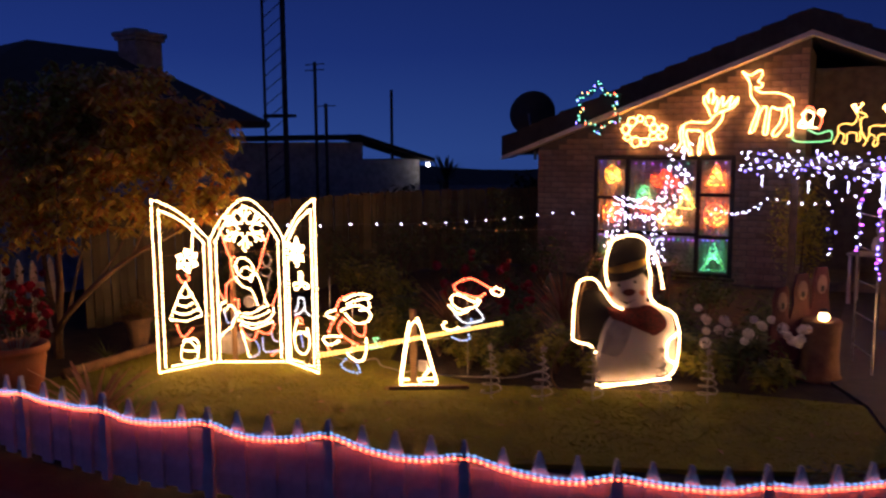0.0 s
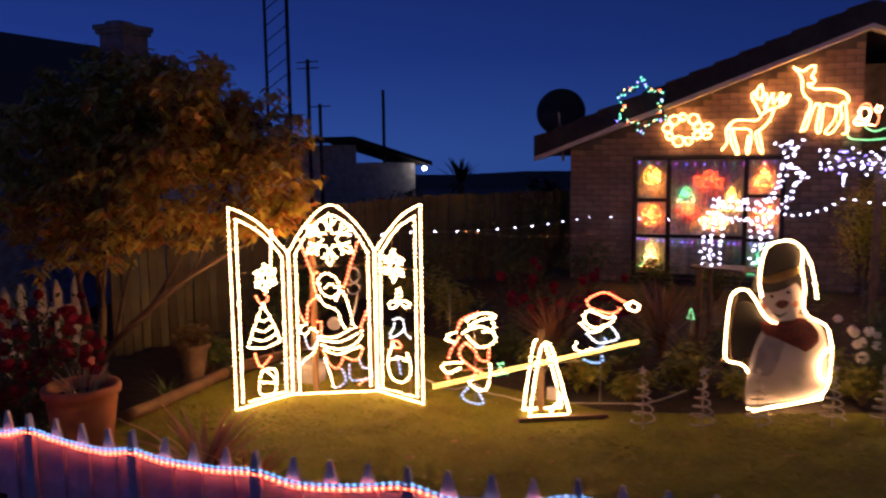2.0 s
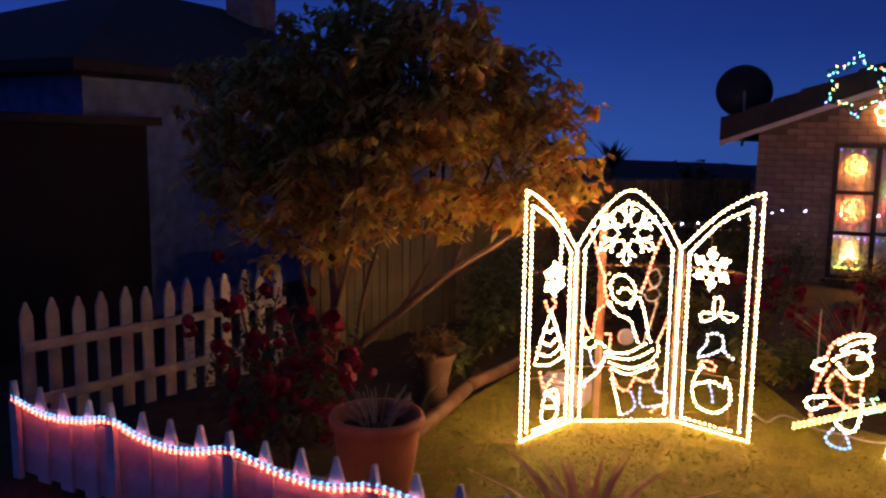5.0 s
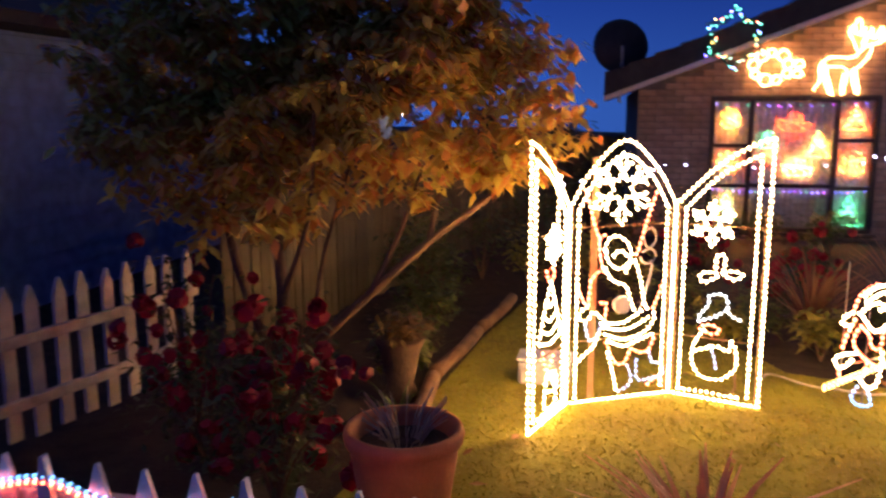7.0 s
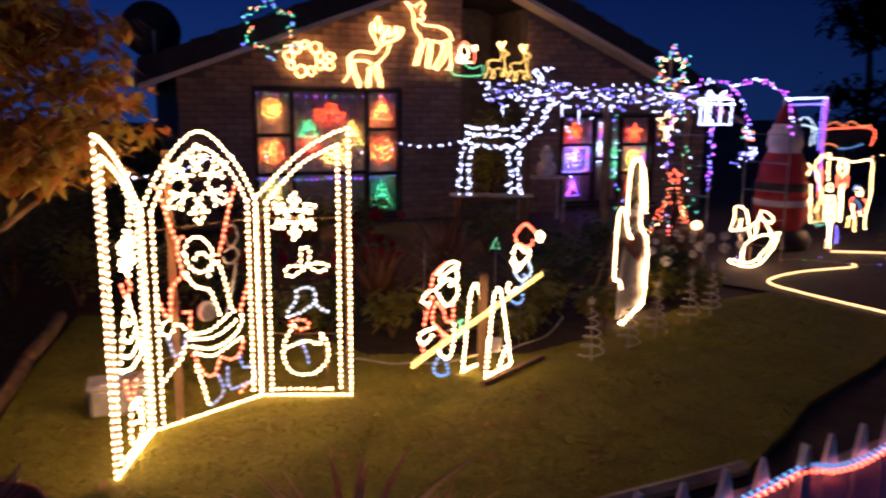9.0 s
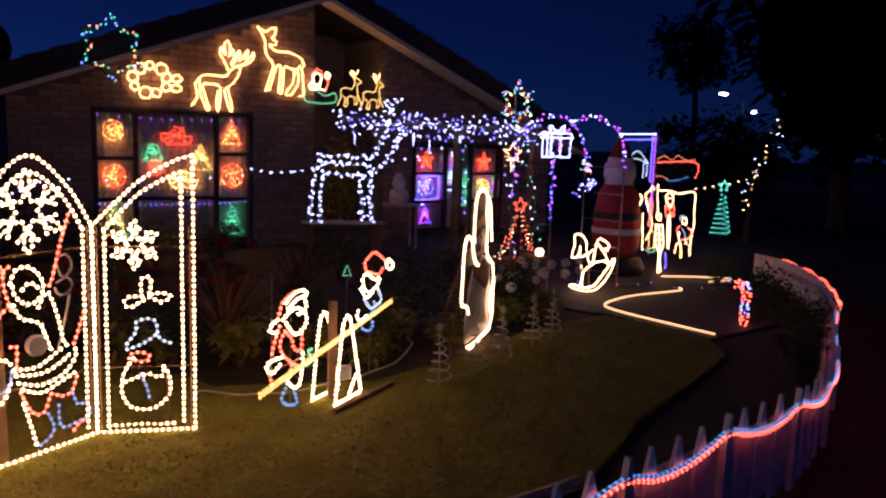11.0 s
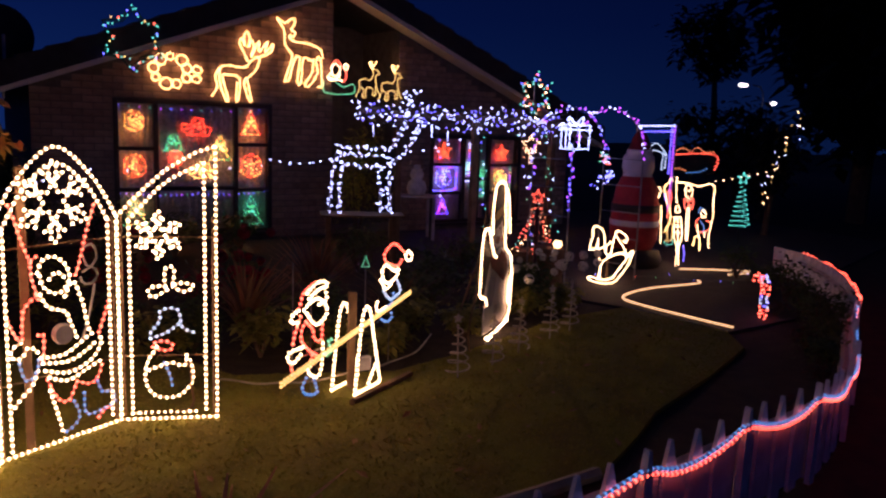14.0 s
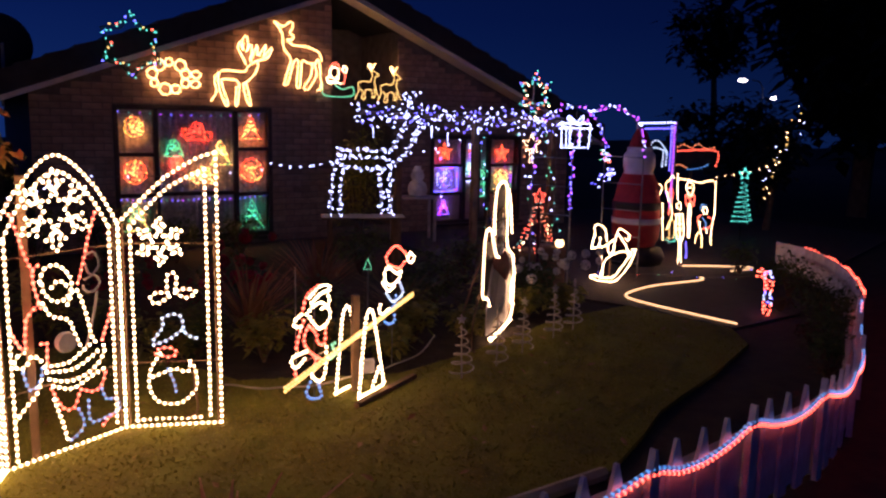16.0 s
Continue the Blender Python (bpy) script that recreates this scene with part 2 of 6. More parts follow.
def leaf(bm, p, L, rng, droop=0.3):
    a = rng.uniform(0, math.tau)
    d = Vector((math.cos(a), math.sin(a), rng.uniform(-0.7, 0.5) - droop)).normalized()
    s = d.cross(Vector((rng.uniform(-.4, .4), rng.uniform(-.4, .4), 1))).normalized() * L * 0.24
    k = Vector((0, 0, -0.1 * L))
    v = [bm.verts.new(q) for q in (p, p + d * L * 0.45 + s, p + d * L + k, p + d * L * 0.45 - s)]
    bm.faces.new((v[0], v[1], v[2]))
    bm.faces.new((v[0], v[2], v[3]))


def blades(bm, x, y, z, count, height, spread, rng, width=0.012, bend=0.5):
    """A tuft of strap leaves that arch outwards."""
    for _ in range(count):
        a, h = rng.uniform(0, math.tau), height * rng.uniform(0.6, 1.1)
        out = Vector((math.cos(a), math.sin(a), 0)) * spread * rng.uniform(0.3, 1)
        side = Vector((-math.sin(a), math.cos(a), 0)) * width
        prev = None
        for k in range(5):
            t = k / 4
            p = Vector((x, y, z)) + out * t ** 1.6 + Vector((0, 0, h * (t - bend * t * t * 0.6)))
            w = side * (1 - t * 0.92)
            q = (bm.verts.new(p + w), bm.verts.new(p - w))
            if prev:
                bm.faces.new((prev[0], prev[1], q[1], q[0]))
            prev = q


def string_lights(name, label, pts, c, step=0.09, sag=0.0, r=0.012, group="", jitter=0.0, seed=1, colours=None, cable=True):
    """A cable with small bulbs hung from point to point."""
    rng = random.Random(seed)
    ob = thing(name, label, "string lights", group=group)
    line = []
    for a, b in zip(pts, pts[1:]):
        a, b = Vector(a), Vector(b)
        for k in range(12):
            t = k / 12
            line.append(a.lerp(b, t) - Vector((0, 0, sag * 4 * t * (1 - t))))
    line.append(Vector(pts[-1]))
    ps = curve(line, step, False)
    if cable:
        part("cable", tube(bmesh.new(), ps, 0.0025, 4), CABLE, ob)
    cs = colours or [c]
    sets = {}
    for i, p in enumerate(ps):
        k = cs[(i * 7 + i // 3) % len(cs)]
        q = p + Vector((rng.uniform(-1, 1), rng.uniform(-1, 1), rng.uniform(-1, 1))) * jitter
        bead(sets.setdefault(k, bmesh.new()), q, r)
    for k, bm in sets.items():
        part(LAMP_NAME[k] + "_bulb_chain", bm, bulb_mat(k), ob, "glowing " + LAMP_NAME[k].replace("_", " ") + " bulbs")["kind"] = "stuff"
    return ob


# ---- ground ----
def sheet(name, outline, z, material, label, category, thick=0.0):
    bm = bmesh.new()
    f = bm.faces.new([bm.verts.new((x, y, z)) for x, y in outline])
    if thick:
        g = bmesh.ops.extrude_face_region(bm, geom=[f])
        bmesh.ops.translate(bm, verts=[v for v in g["geom"] if isinstance(v, bmesh.types.BMVert)], vec=(0, 0, -thick))
    bmesh.ops.recalc_face_normals(bm, faces=bm.faces)
    bmesh.ops.triangulate(bm, faces=bm.faces)
    return tagged(part(name, bm, material), label, category, kind="structure")


bm = bmesh.new()
rings = []
for r, z in ((0, -0.03), (26, -0.03), (60, -1.4), (150, -5.0), (420, -16.0)):
    rings.append([bm.verts.new((r * math.cos(k * math.tau / 48), r * math.sin(k * math.tau / 48), z)) for k in range(48)] if r else bm.verts.new((0, 0, z)))
for k in range(48):
    bm.faces.new((rings[0], rings[1][k], rings[1][(k + 1) % 48]))
    for a, b in zip(rings[1:], rings[2:]):
        bm.faces.new((a[k], b[k], b[(k + 1) % 48], a[(k + 1) % 48]))
bmesh.ops.recalc_face_normals(bm, faces=bm.faces)
tagged(part("ground", bm, SOIL), "dark bare soil of the garden beds, falling away far off", "ground", kind="structure")
LAWN = [(-4.9, 3.45), (-3.7, 3.5), (-2.5, 3.86), (-1.3, 3.98), (-0.75, 4.28), (-0.4, 4.5), (0.5, 4.86), (1.33, 5.24), (1.62, 5.65), (1.4, 6.7), (0.4, 6.55), (-0.8, 6.05), (-1.5, 5.85), (-2.5, 6.2), (-3.0, 7.3), (-4.35, 7.9), (-4.55, 6.6), (-4.72, 4.6)]
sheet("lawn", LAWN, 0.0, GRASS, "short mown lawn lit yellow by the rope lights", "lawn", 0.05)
sheet("driveway", [(1.43, 6.7), (1.66, 5.65), (2.7, 5.75), (3.9, 6.6), (9, 8.5), (9, 13.5), (1.2, 13.5), (1.1, 7.4)], -0.006, DRIVE, "dark worn asphalt driveway beside the house", "driveway", 0.05)
sheet("pavement", [(-40, -6), (40, -6), (40, 2.0), (4.9, 5.9), (3.6, 5.2), (1.4, 3.6), (-0.4, 2.9), (-2.5, 2.75), (-40, 2.75)], -0.012, DRIVE, "dark footpath outside the picket fence", "pavement", 0.05)


def inside(x, y, poly):
    c = False
    for (x0, y0), (x1, y1) in zip(poly, poly[1:] + poly[:1]):
        if (y0 > y) != (y1 > y) and x < (x1 - x0) * (y - y0) / (y1 - y0) + x0:
            c = not c
    return c


rng = random.Random(3)
bm = bmesh.new()
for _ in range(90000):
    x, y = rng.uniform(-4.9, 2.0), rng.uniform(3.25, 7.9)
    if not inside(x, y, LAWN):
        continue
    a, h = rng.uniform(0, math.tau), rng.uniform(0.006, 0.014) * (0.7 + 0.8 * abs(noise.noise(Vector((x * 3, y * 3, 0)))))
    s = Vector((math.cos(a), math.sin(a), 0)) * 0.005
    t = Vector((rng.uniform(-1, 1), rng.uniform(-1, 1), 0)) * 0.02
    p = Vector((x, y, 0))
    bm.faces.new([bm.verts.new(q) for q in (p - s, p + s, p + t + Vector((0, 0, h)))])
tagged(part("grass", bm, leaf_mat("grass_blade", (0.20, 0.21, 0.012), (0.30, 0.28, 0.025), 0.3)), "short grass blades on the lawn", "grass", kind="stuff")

bm = bmesh.new()
for _ in range(90):
    x, y = rng.uniform(-4.6, 1.5), rng.uniform(3.5, 6.2)
    if inside(x, y, LAWN):
        leaf(bm, Vector((x, y, 0.03)), rng.uniform(0.04, 0.09), rng, -0.1)
tagged(part("fallen_leaves", bm, leaf_mat("dry_leaf", (0.22, 0.10, 0.03), (0.34, 0.20, 0.07), 0.15)), "dry brown leaves fallen on the lawn", "leaves", kind="stuff")

# ---- low white picket fence along the footpath ----
FENCE = curve([(-6.25, 3.2, 0), (-5.3, 3.16, 0), (-4.0, 3.13, 0), (-2.6, 3.13, 0), (-1.9, 3.21, 0), (-1.05, 3.36, 0), (-0.3, 3.52, 0), (0.2, 3.71, 0), (0.75, 3.99, 0), (1.2, 4.27, 0), (1.6, 4.53, 0),
               (2.18, 4.88, 0), (2.75, 5.21, 0), (3.53, 5.84, 0), (4.0, 6.34, 0), (4.38, 6.88, 0), (4.56, 7.45, 0)], 0.185)


def fall(x):
    """How far the fence steps down with the ground towards the driveway."""
    t = min(max((x + 1.1) / 2.3, 0.0), 1.0)
    return -0.14 * t * t * (3 - 2 * t)


def picket_mesh(w, h, t, tip):
    bm = bmesh.new()
    out = [(-w / 2, 0.0), (w / 2, 0.0), (w / 2, h - tip), (0.006, h), (-0.006, h), (-w / 2, h - tip)]
    f = [[bm.verts.new((x, y, z)) for x, z in out] for y in (-t / 2, t / 2)]
    bm.faces.new(f[0])
    bm.faces.new(f[1][::-1])
    for k in range(6):
        bm.faces.new((f[0][k], f[1][k], f[1][(k + 1) % 6], f[0][(k + 1) % 6]))
    bmesh.ops.recalc_face_normals(bm, faces=bm.faces)
    return bm


fence = thing("picket_fence", "low white picket fence hung with red and blue rope light", "fence")
front = part("picket", picket_mesh(0.088, 0.515, 0.018, 0.13), WHITE, fence)
postm = part("post", picket_mesh(0.055, 0.53, 0.03, 0.12), WHITE, fence)
back_boards = part("board", box(bmesh.new(), (-0.088, -0.006, 0.02), (0.088, 0.006, 0.385), 0.003), WHITE, fence)
for kind_ob in (front, postm, back_boards):
    kind_ob.location = (0, 0, -3)
first = {"picket": front, "post": postm, "board": back_boards}
used = set()


def piece(kind, m, parent, spare):
    ob = spare[kind] if kind not in used else spare[kind].copy()
    if kind in used:
        scene.collection.objects.link(ob)
    used.add(kind)
    ob.parent = parent
    ob.matrix_basis = m
    return ob


for i in range(len(FENCE) - 1):
    a, b = FENCE[i], FENCE[i + 1]
    d = b - a
    ang = math.degrees(math.atan2(d.y, d.x))
    n = Vector((d.y, -d.x, 0)).normalized()
    p = a + n * (0.02 if i % 4 == 0 else 0.0)
    far = p.x > 2.3
    if not far:
        piece("post" if i % 4 == 0 else "picket", pose(p.x, p.y, fall(p.x) + 0.003 * (i * 5 % 3), 0, 0.5 * math.sin(i * 2.7), ang), fence, first)
    mid = (a + b) / 2 - n * 0.017
    piece("board", pose(mid.x, mid.y, fall(mid.x), 0, 0, ang) @ Matrix.Diagonal((1, 1, 1.22 if far else 1, 1)), fence, first)
for z in (0.12, 0.36):
    for a, b in zip(FENCE[::4], FENCE[4::4]):
        d = (b - a).normalized()
        n = Vector((d.y, -d.x, 0))
        part("rail", tube(bmesh.new(), [a - n * 0.045 + Vector((0, 0, z + fall(a.x))), b - n * 0.045 + Vector((0, 0, z + fall(b.x)))], 0.028, 4), PALE, fence)

# two ropes looped from post to post on the outer face
rope_top, rope_low = [], []
for i, p in enumerate(FENCE[:-1]):
    d = FENCE[i + 1] - p
    n = Vector((d.y, -d.x, 0)).normalized()
    t = (i % 4) / 4
    z = 0.445 - 0.17 * t * (1 - t) - 0.012 * math.sin(i * 1.3)
    out = 0.028
    if p.x > 1.7:
        z, out = 0.47 + 0.015 * math.sin(i * 1.9), 0.012
    z += fall(p.x)
    if p.x < 2.4:
        rope_top.append(p + n * out + Vector((0, 0, z + 0.008)))
    rope_low.append(p + n * (out + 0.002) + Vector((0, 0, z - 0.013)))
fl = thing("fence_rope_light", "red and blue rope light looped along the picket fence", "rope light")
for nm, pts, c, off in (("blue", rope_top, "B", 0), ("red", rope_low, "R", 0)):
    ps = curve(pts, 0.034)
    part(nm + "_rope", tube(bmesh.new(), ps, 0.0075, 5), rope_mat(c), fl, nm + " light rope")
    bm = bmesh.new()
    for i, p in enumerate(ps):
        if p.x < 1.7:
            bead(bm, p, 0.0098)
        elif i % 3 == 0:
            bead(bm, p, 0.014)
    part(nm + "_bulb_chain", bm, bulb_mat(c), fl, "glowing " + nm + " bulbs")["kind"] = "stuff"

# ---- taller side picket fence ----
side = thing("side_fence", "worn white picket fence with two rails beside the roses", "fence")
sp = part("picket", picket_mesh(0.075, 0.80, 0.02, 0.09), PALE, side)
A, B = Vector((-6.72, 3.62, 0)), Vector((-6.2, 5.75, 0))
ang = math.degrees(math.atan2(B.y - A.y, B.x - A.x))
for k in range(13):
    p = A.lerp(B, k / 14)
    ob = sp if k == 0 else sp.copy()
    if k:
        scene.collection.objects.link(ob)
    ob.matrix_basis = pose(p.x, p.y, 0.02 + 0.01 * math.sin(k * 2.1), 0, 0.8 * math.sin(k * 3.3), ang)
for z in (0.22, 0.55):
    d = (B - A).normalized()
    n = Vector((d.y, -d.x, 0)) * 0.03
    m = pose(A.x + n.x, A.y + n.y, z, 0, 0, ang)
    part("rail", box(bmesh.new(), (-0.05, -0.018, -0.03), ((B - A).length * 0.86 + 0.05, 0.018, 0.03), 0.004, m), PALE, side)

# ---- timber paling fence round the back ----
pal = thing("paling_fence", "tall weathered timber paling fence behind the tree", "fence", kind="structure")
pm = part("paling", box(bmesh.new(), (-0.048, -0.009, 0), (0.048, 0.009, 1.30), 0.003), PALING, pal)
C = [(-6.2, 5.85), (-5.55, 8.6), (-5.2, 11.0), (-3.4, 13.2)]
row = curve([(x, y, 0) for x, y in C], 0.102, False)
for k, (a, b) in enumerate(zip(row, row[1:])):
    ob = pm if k == 0 else pm.copy()
    if k:
        scene.collection.objects.link(ob)
    ob.matrix_basis = pose(a.x, a.y, 0.015 * math.sin(k * 4.7) - 0.01, 0, 0.5 * math.sin(k * 2.3), math.degrees(math.atan2(b.y - a.y, b.x - a.x)))
for z in (0.3, 1.15):
    bm = bmesh.new()
    for (x0, y0), (x1, y1) in zip(C, C[1:]):
        d = Vector((x1 - x0, y1 - y0, 0)).normalized()
        tube(bm, [(x0 - d.y * 0.04, y0 + d.x * 0.04, z), (x1 - d.y * 0.04, y1 + d.x * 0.04, z)], 0.03, 4)
    part("rail", bm, PALING, pal)

# ---- the brick house ----
WY = 11.95           # face of the front wall
X0, X1, XB, X3 = -3.3, 0.56, 1.62, 4.9
APEX, ZAP, ZEAVE = 0.6, 3.40, 1.96
house = thing("wall_front", "brown brick gable wall of the house", "wall", kind="structure")


def roof_z(x):
    return ZAP - abs(x - APEX) * (ZAP - ZEAVE) / (APEX - X0) * (1.0 if x < APEX else 1.17)


def wall_slab(xa, xb, holes, y, thick, name, material):
    """An upright wall under the roof slope with rectangular openings cut through."""
    xs = sorted({xa, xb, *[h[0] for h in holes], *[h[1] for h in holes], *([APEX] if xa < APEX < xb else [])})
    bm = bmesh.new()
    for a, b in zip(xs, xs[1:]):
        zs = [-0.05]
        for h in holes:
            if h[0] <= a and h[1] >= b:
                zs += [h[2], h[3]]
        zs.append(None)
        for k in range(0, len(zs), 2):
            lo, hi = zs[k], zs[k + 1]
            q = [(a, lo), (b, lo), (b, hi if hi is not None else roof_z(b)), (a, hi if hi is not None else roof_z(a))]
            f = [[bm.verts.new((u, yy, v)) for u, v in q] for yy in (y, y + thick)]
            bm.faces.new(f[0])
            bm.faces.new(f[1][::-1])
            for j in range(4):
                bm.faces.new((f[0][j], f[1][j], f[1][(j + 1) % 4], f[0][(j + 1) % 4]))
    bmesh.ops.recalc_face_normals(bm, faces=bm.faces)
    return part(name, bm, material, house)


W1 = (-2.38, -0.33, 0.08, 1.83)
W2 = (2.2, 3.92, 0.1, 1.48)
wall_slab(X0, X1, [W1], WY + 0.012, 0.2, "mortar", MORTAR)
wall_slab(XB, X3, [W2], WY + 0.012, 0.2, "mortar", MORTAR)
porch = bmesh.new()
box(porch, (X1 - 0.2, WY + 1.3, -0.05), (XB + 0.2, WY + 1.45, 3.1))
part("porch_wall", porch, STUCCO, house)
bm = bmesh.new()
box(bm, (X1 - 0.2, WY + 0.22, -0.05), (X1, WY + 1.3, 3.3))
part("porch_return", bm, STUCCO, house)
bm = bmesh.new()
box(bm, (XB, WY + 0.22, -0.05), (XB + 0.2, WY + 1.3, 3.0))
part("porch_return", bm, STUCCO, house)
bm = bmesh.new()
box(bm, (X0, WY + 0.212, -0.05), (X0 + 0.2, WY + 8, ZEAVE), 0)
part("side_wall", bm, MORTAR, house)
bm = bmesh.new()
box(bm, (X3 - 0.2, WY + 0.212, -0.05), (X3, WY + 8, ZEAVE), 0)
part("side_wall", bm, MORTAR, house)
part("porch_step", box(bmesh.new(), (X1 + 0.01, WY + 0.1, -0.02), (XB - 0.01, WY + 1.29, 0.12), 0.01), STUCCO, house)

roof = thing("roof", "low dark tiled gable roof with cream barge boards", "roof", kind="structure")
for sgn, xe in ((-1, X0 - 0.45), (1, X3 + 0.45)):
    bm = bmesh.new()
    y0, y1 = WY - 0.42, WY + 8.2
    steps = 14
    for k in range(steps):
        xa, xb = APEX + (xe - APEX) * k / steps, APEX + (xe - APEX) * (k + 1) / steps
        za, zb = roof_z(xa) + 0.05, roof_z(xb) + 0.05
        q = [(xa, za), (xb, zb), (xb, zb + 0.30), (xa, za + 0.27)]
        f = [[bm.verts.new((u, yy, v)) for u, v in q] for yy in (y0, y1)]
        bm.faces.new(f[0])
        bm.faces.new(f[1][::-1])
        for j in range(4):
            bm.faces.new((f[0][j], f[1][j], f[1][(j + 1) % 4], f[0][(j + 1) % 4]))
    bmesh.ops.recalc_face_normals(bm, faces=bm.faces)
    part("roof_slope", bm, ROOF, roof)
    bm = bmesh.new()
    q = [(APEX, roof_z(APEX) - 0.02), (xe, roof_z(xe) - 0.02), (xe, roof_z(xe) + 0.045), (APEX, roof_z(APEX) + 0.045)]
    f = [[bm.verts.new((u, yy, v)) for u, v in q] for yy in (WY - 0.40, WY - 0.375)]
    bm.faces.new(f[0])
    bm.faces.new(f[1][::-1])
    for j in range(4):
        bm.faces.new((f[0][j], f[1][j], f[1][(j + 1) % 4], f[0][(j + 1) % 4]))
    bmesh.ops.recalc_face_normals(bm, faces=bm.faces)
    part("barge_board", bm, BARGE, roof, "cream painted barge board")
    bm = bmesh.new()
    q = [(APEX, roof_z(APEX) + 0.005), (xe, roof_z(xe) + 0.005), (xe, roof_z(xe) + 0.03), (APEX, roof_z(APEX) + 0.03)]
    f = [[bm.verts.new((u, yy, v)) for u, v in q] for yy in (WY - 0.37, WY + 0.0)]
    bm.faces.new(f[0])
    bm.faces.new(f[1][::-1])
    for j in range(4):
        bm.faces.new((f[0][j], f[1][j], f[1][(j + 1) % 4], f[0][(j + 1) % 4]))
    bmesh.ops.recalc_face_normals(bm, faces=bm.faces)
    part("soffit", bm, BARGE, roof, "cream soffit lining")


def window(name, W, cols, rows_, label):
    """A dark framed window: columns as shares of its width, each with its own row splits."""
    xa, xb, za, zb = W
    w = thing(name, label, "window", kind="structure")
    fr = bmesh.new()
    y0, y1 = WY - 0.02, WY + 0.07
    for a, b in (((xa, y0, za), (xa + 0.06, y1, zb)), ((xb - 0.06, y0, za), (xb, y1, zb)), ((xa + 0.06, y0, zb - 0.06), (xb - 0.06, y1, zb)), ((xa + 0.06, y0, za), (xb - 0.06, y1, za + 0.05))):
        box(fr, a, b, 0.006)
    part("window_frame", fr, FRAME, w)
    edges = [xa + (xb - xa) * c for c in cols]
    for e in edges[1:-1]:
        part("mullion", box(bmesh.new(), (e - 0.03, y0 + 0.005, za + 0.05), (e + 0.03, y1, zb - 0.06), 0.005), FRAME, w)
    for k, (a, b) in enumerate(zip(edges, edges[1:])):
        a2, b2 = a + (0.06 if k == 0 else 0.03), b - (0.06 if k == len(edges) - 2 else 0.03)
        zs = [za + 0.05] + [za + (zb - za) * s for s in rows_[k]] + [zb - 0.06]
        for s in zs[1:-1]:
            part("transom", box(bmesh.new(), (a2, y0 + 0.008, s - 0.024), (b2, y1 - 0.004, s + 0.024), 0.004), FRAME, w)
        for lo, hi in zip(zs, zs[1:]):
            g = part("pane", box(bmesh.new(), (a2 - 0.004, WY + 0.036, lo - 0.004), (b2 + 0.004, WY + 0.040, hi + 0.004)), glass, w)
            g.visible_shadow = False
    part("window_sill", box(bmesh.new(), (xa - 0.05, WY - 0.06, za - 0.05), (xb + 0.05, WY + 0.1, za - 0.004), 0.008), FRAME, w)
    # gathered lace curtain a hand's width behind the glass
    bm = bmesh.new()
    n = 90
    top, bot = [], []
    for i in range(n + 1):
        u = xa + 0.03 + (xb - xa - 0.06) * i / n
        yy = WY + 0.15 + 0.012 * math.sin(i * 1.9) + 0.006 * math.sin(i * 0.7)
        top.append(bm.verts.new((u, yy, zb - 0.02)))
        bot.append(bm.verts.new((u, yy + 0.004 * math.sin(i), za + 0.02)))
    for i in range(n):
        bm.faces.new((bot[i], bot[i + 1], top[i + 1], top[i]))
    c = smooth(tagged(part("curtain", bm, LACE), "pale gathered lace curtain behind the window glass", "curtain"))
    c.modifiers.new("thickness", "SOLIDIFY").thickness = 0.003
    rm = bmesh.new()
    box(rm, (xa - 0.1, WY + 0.22, za - 0.1), (xb + 0.1, WY + 1.2, zb + 0.1))
    tagged(part("room", rm, STUCCO), "plain dark room behind the curtain", "room", kind="structure")


window("window_1", W1, (0, 0.25, 0.755, 1), ((0.34, 0.64), (0.345,), (0.33, 0.68)), "dark timber framed window of eight panes")
window("window_2", W2, (0, 0.36, 0.52, 0.64, 1), ((0.34, 0.66), (0.5,), (0.5,), (0.34, 0.66)), "dark timber framed window with coloured panes")


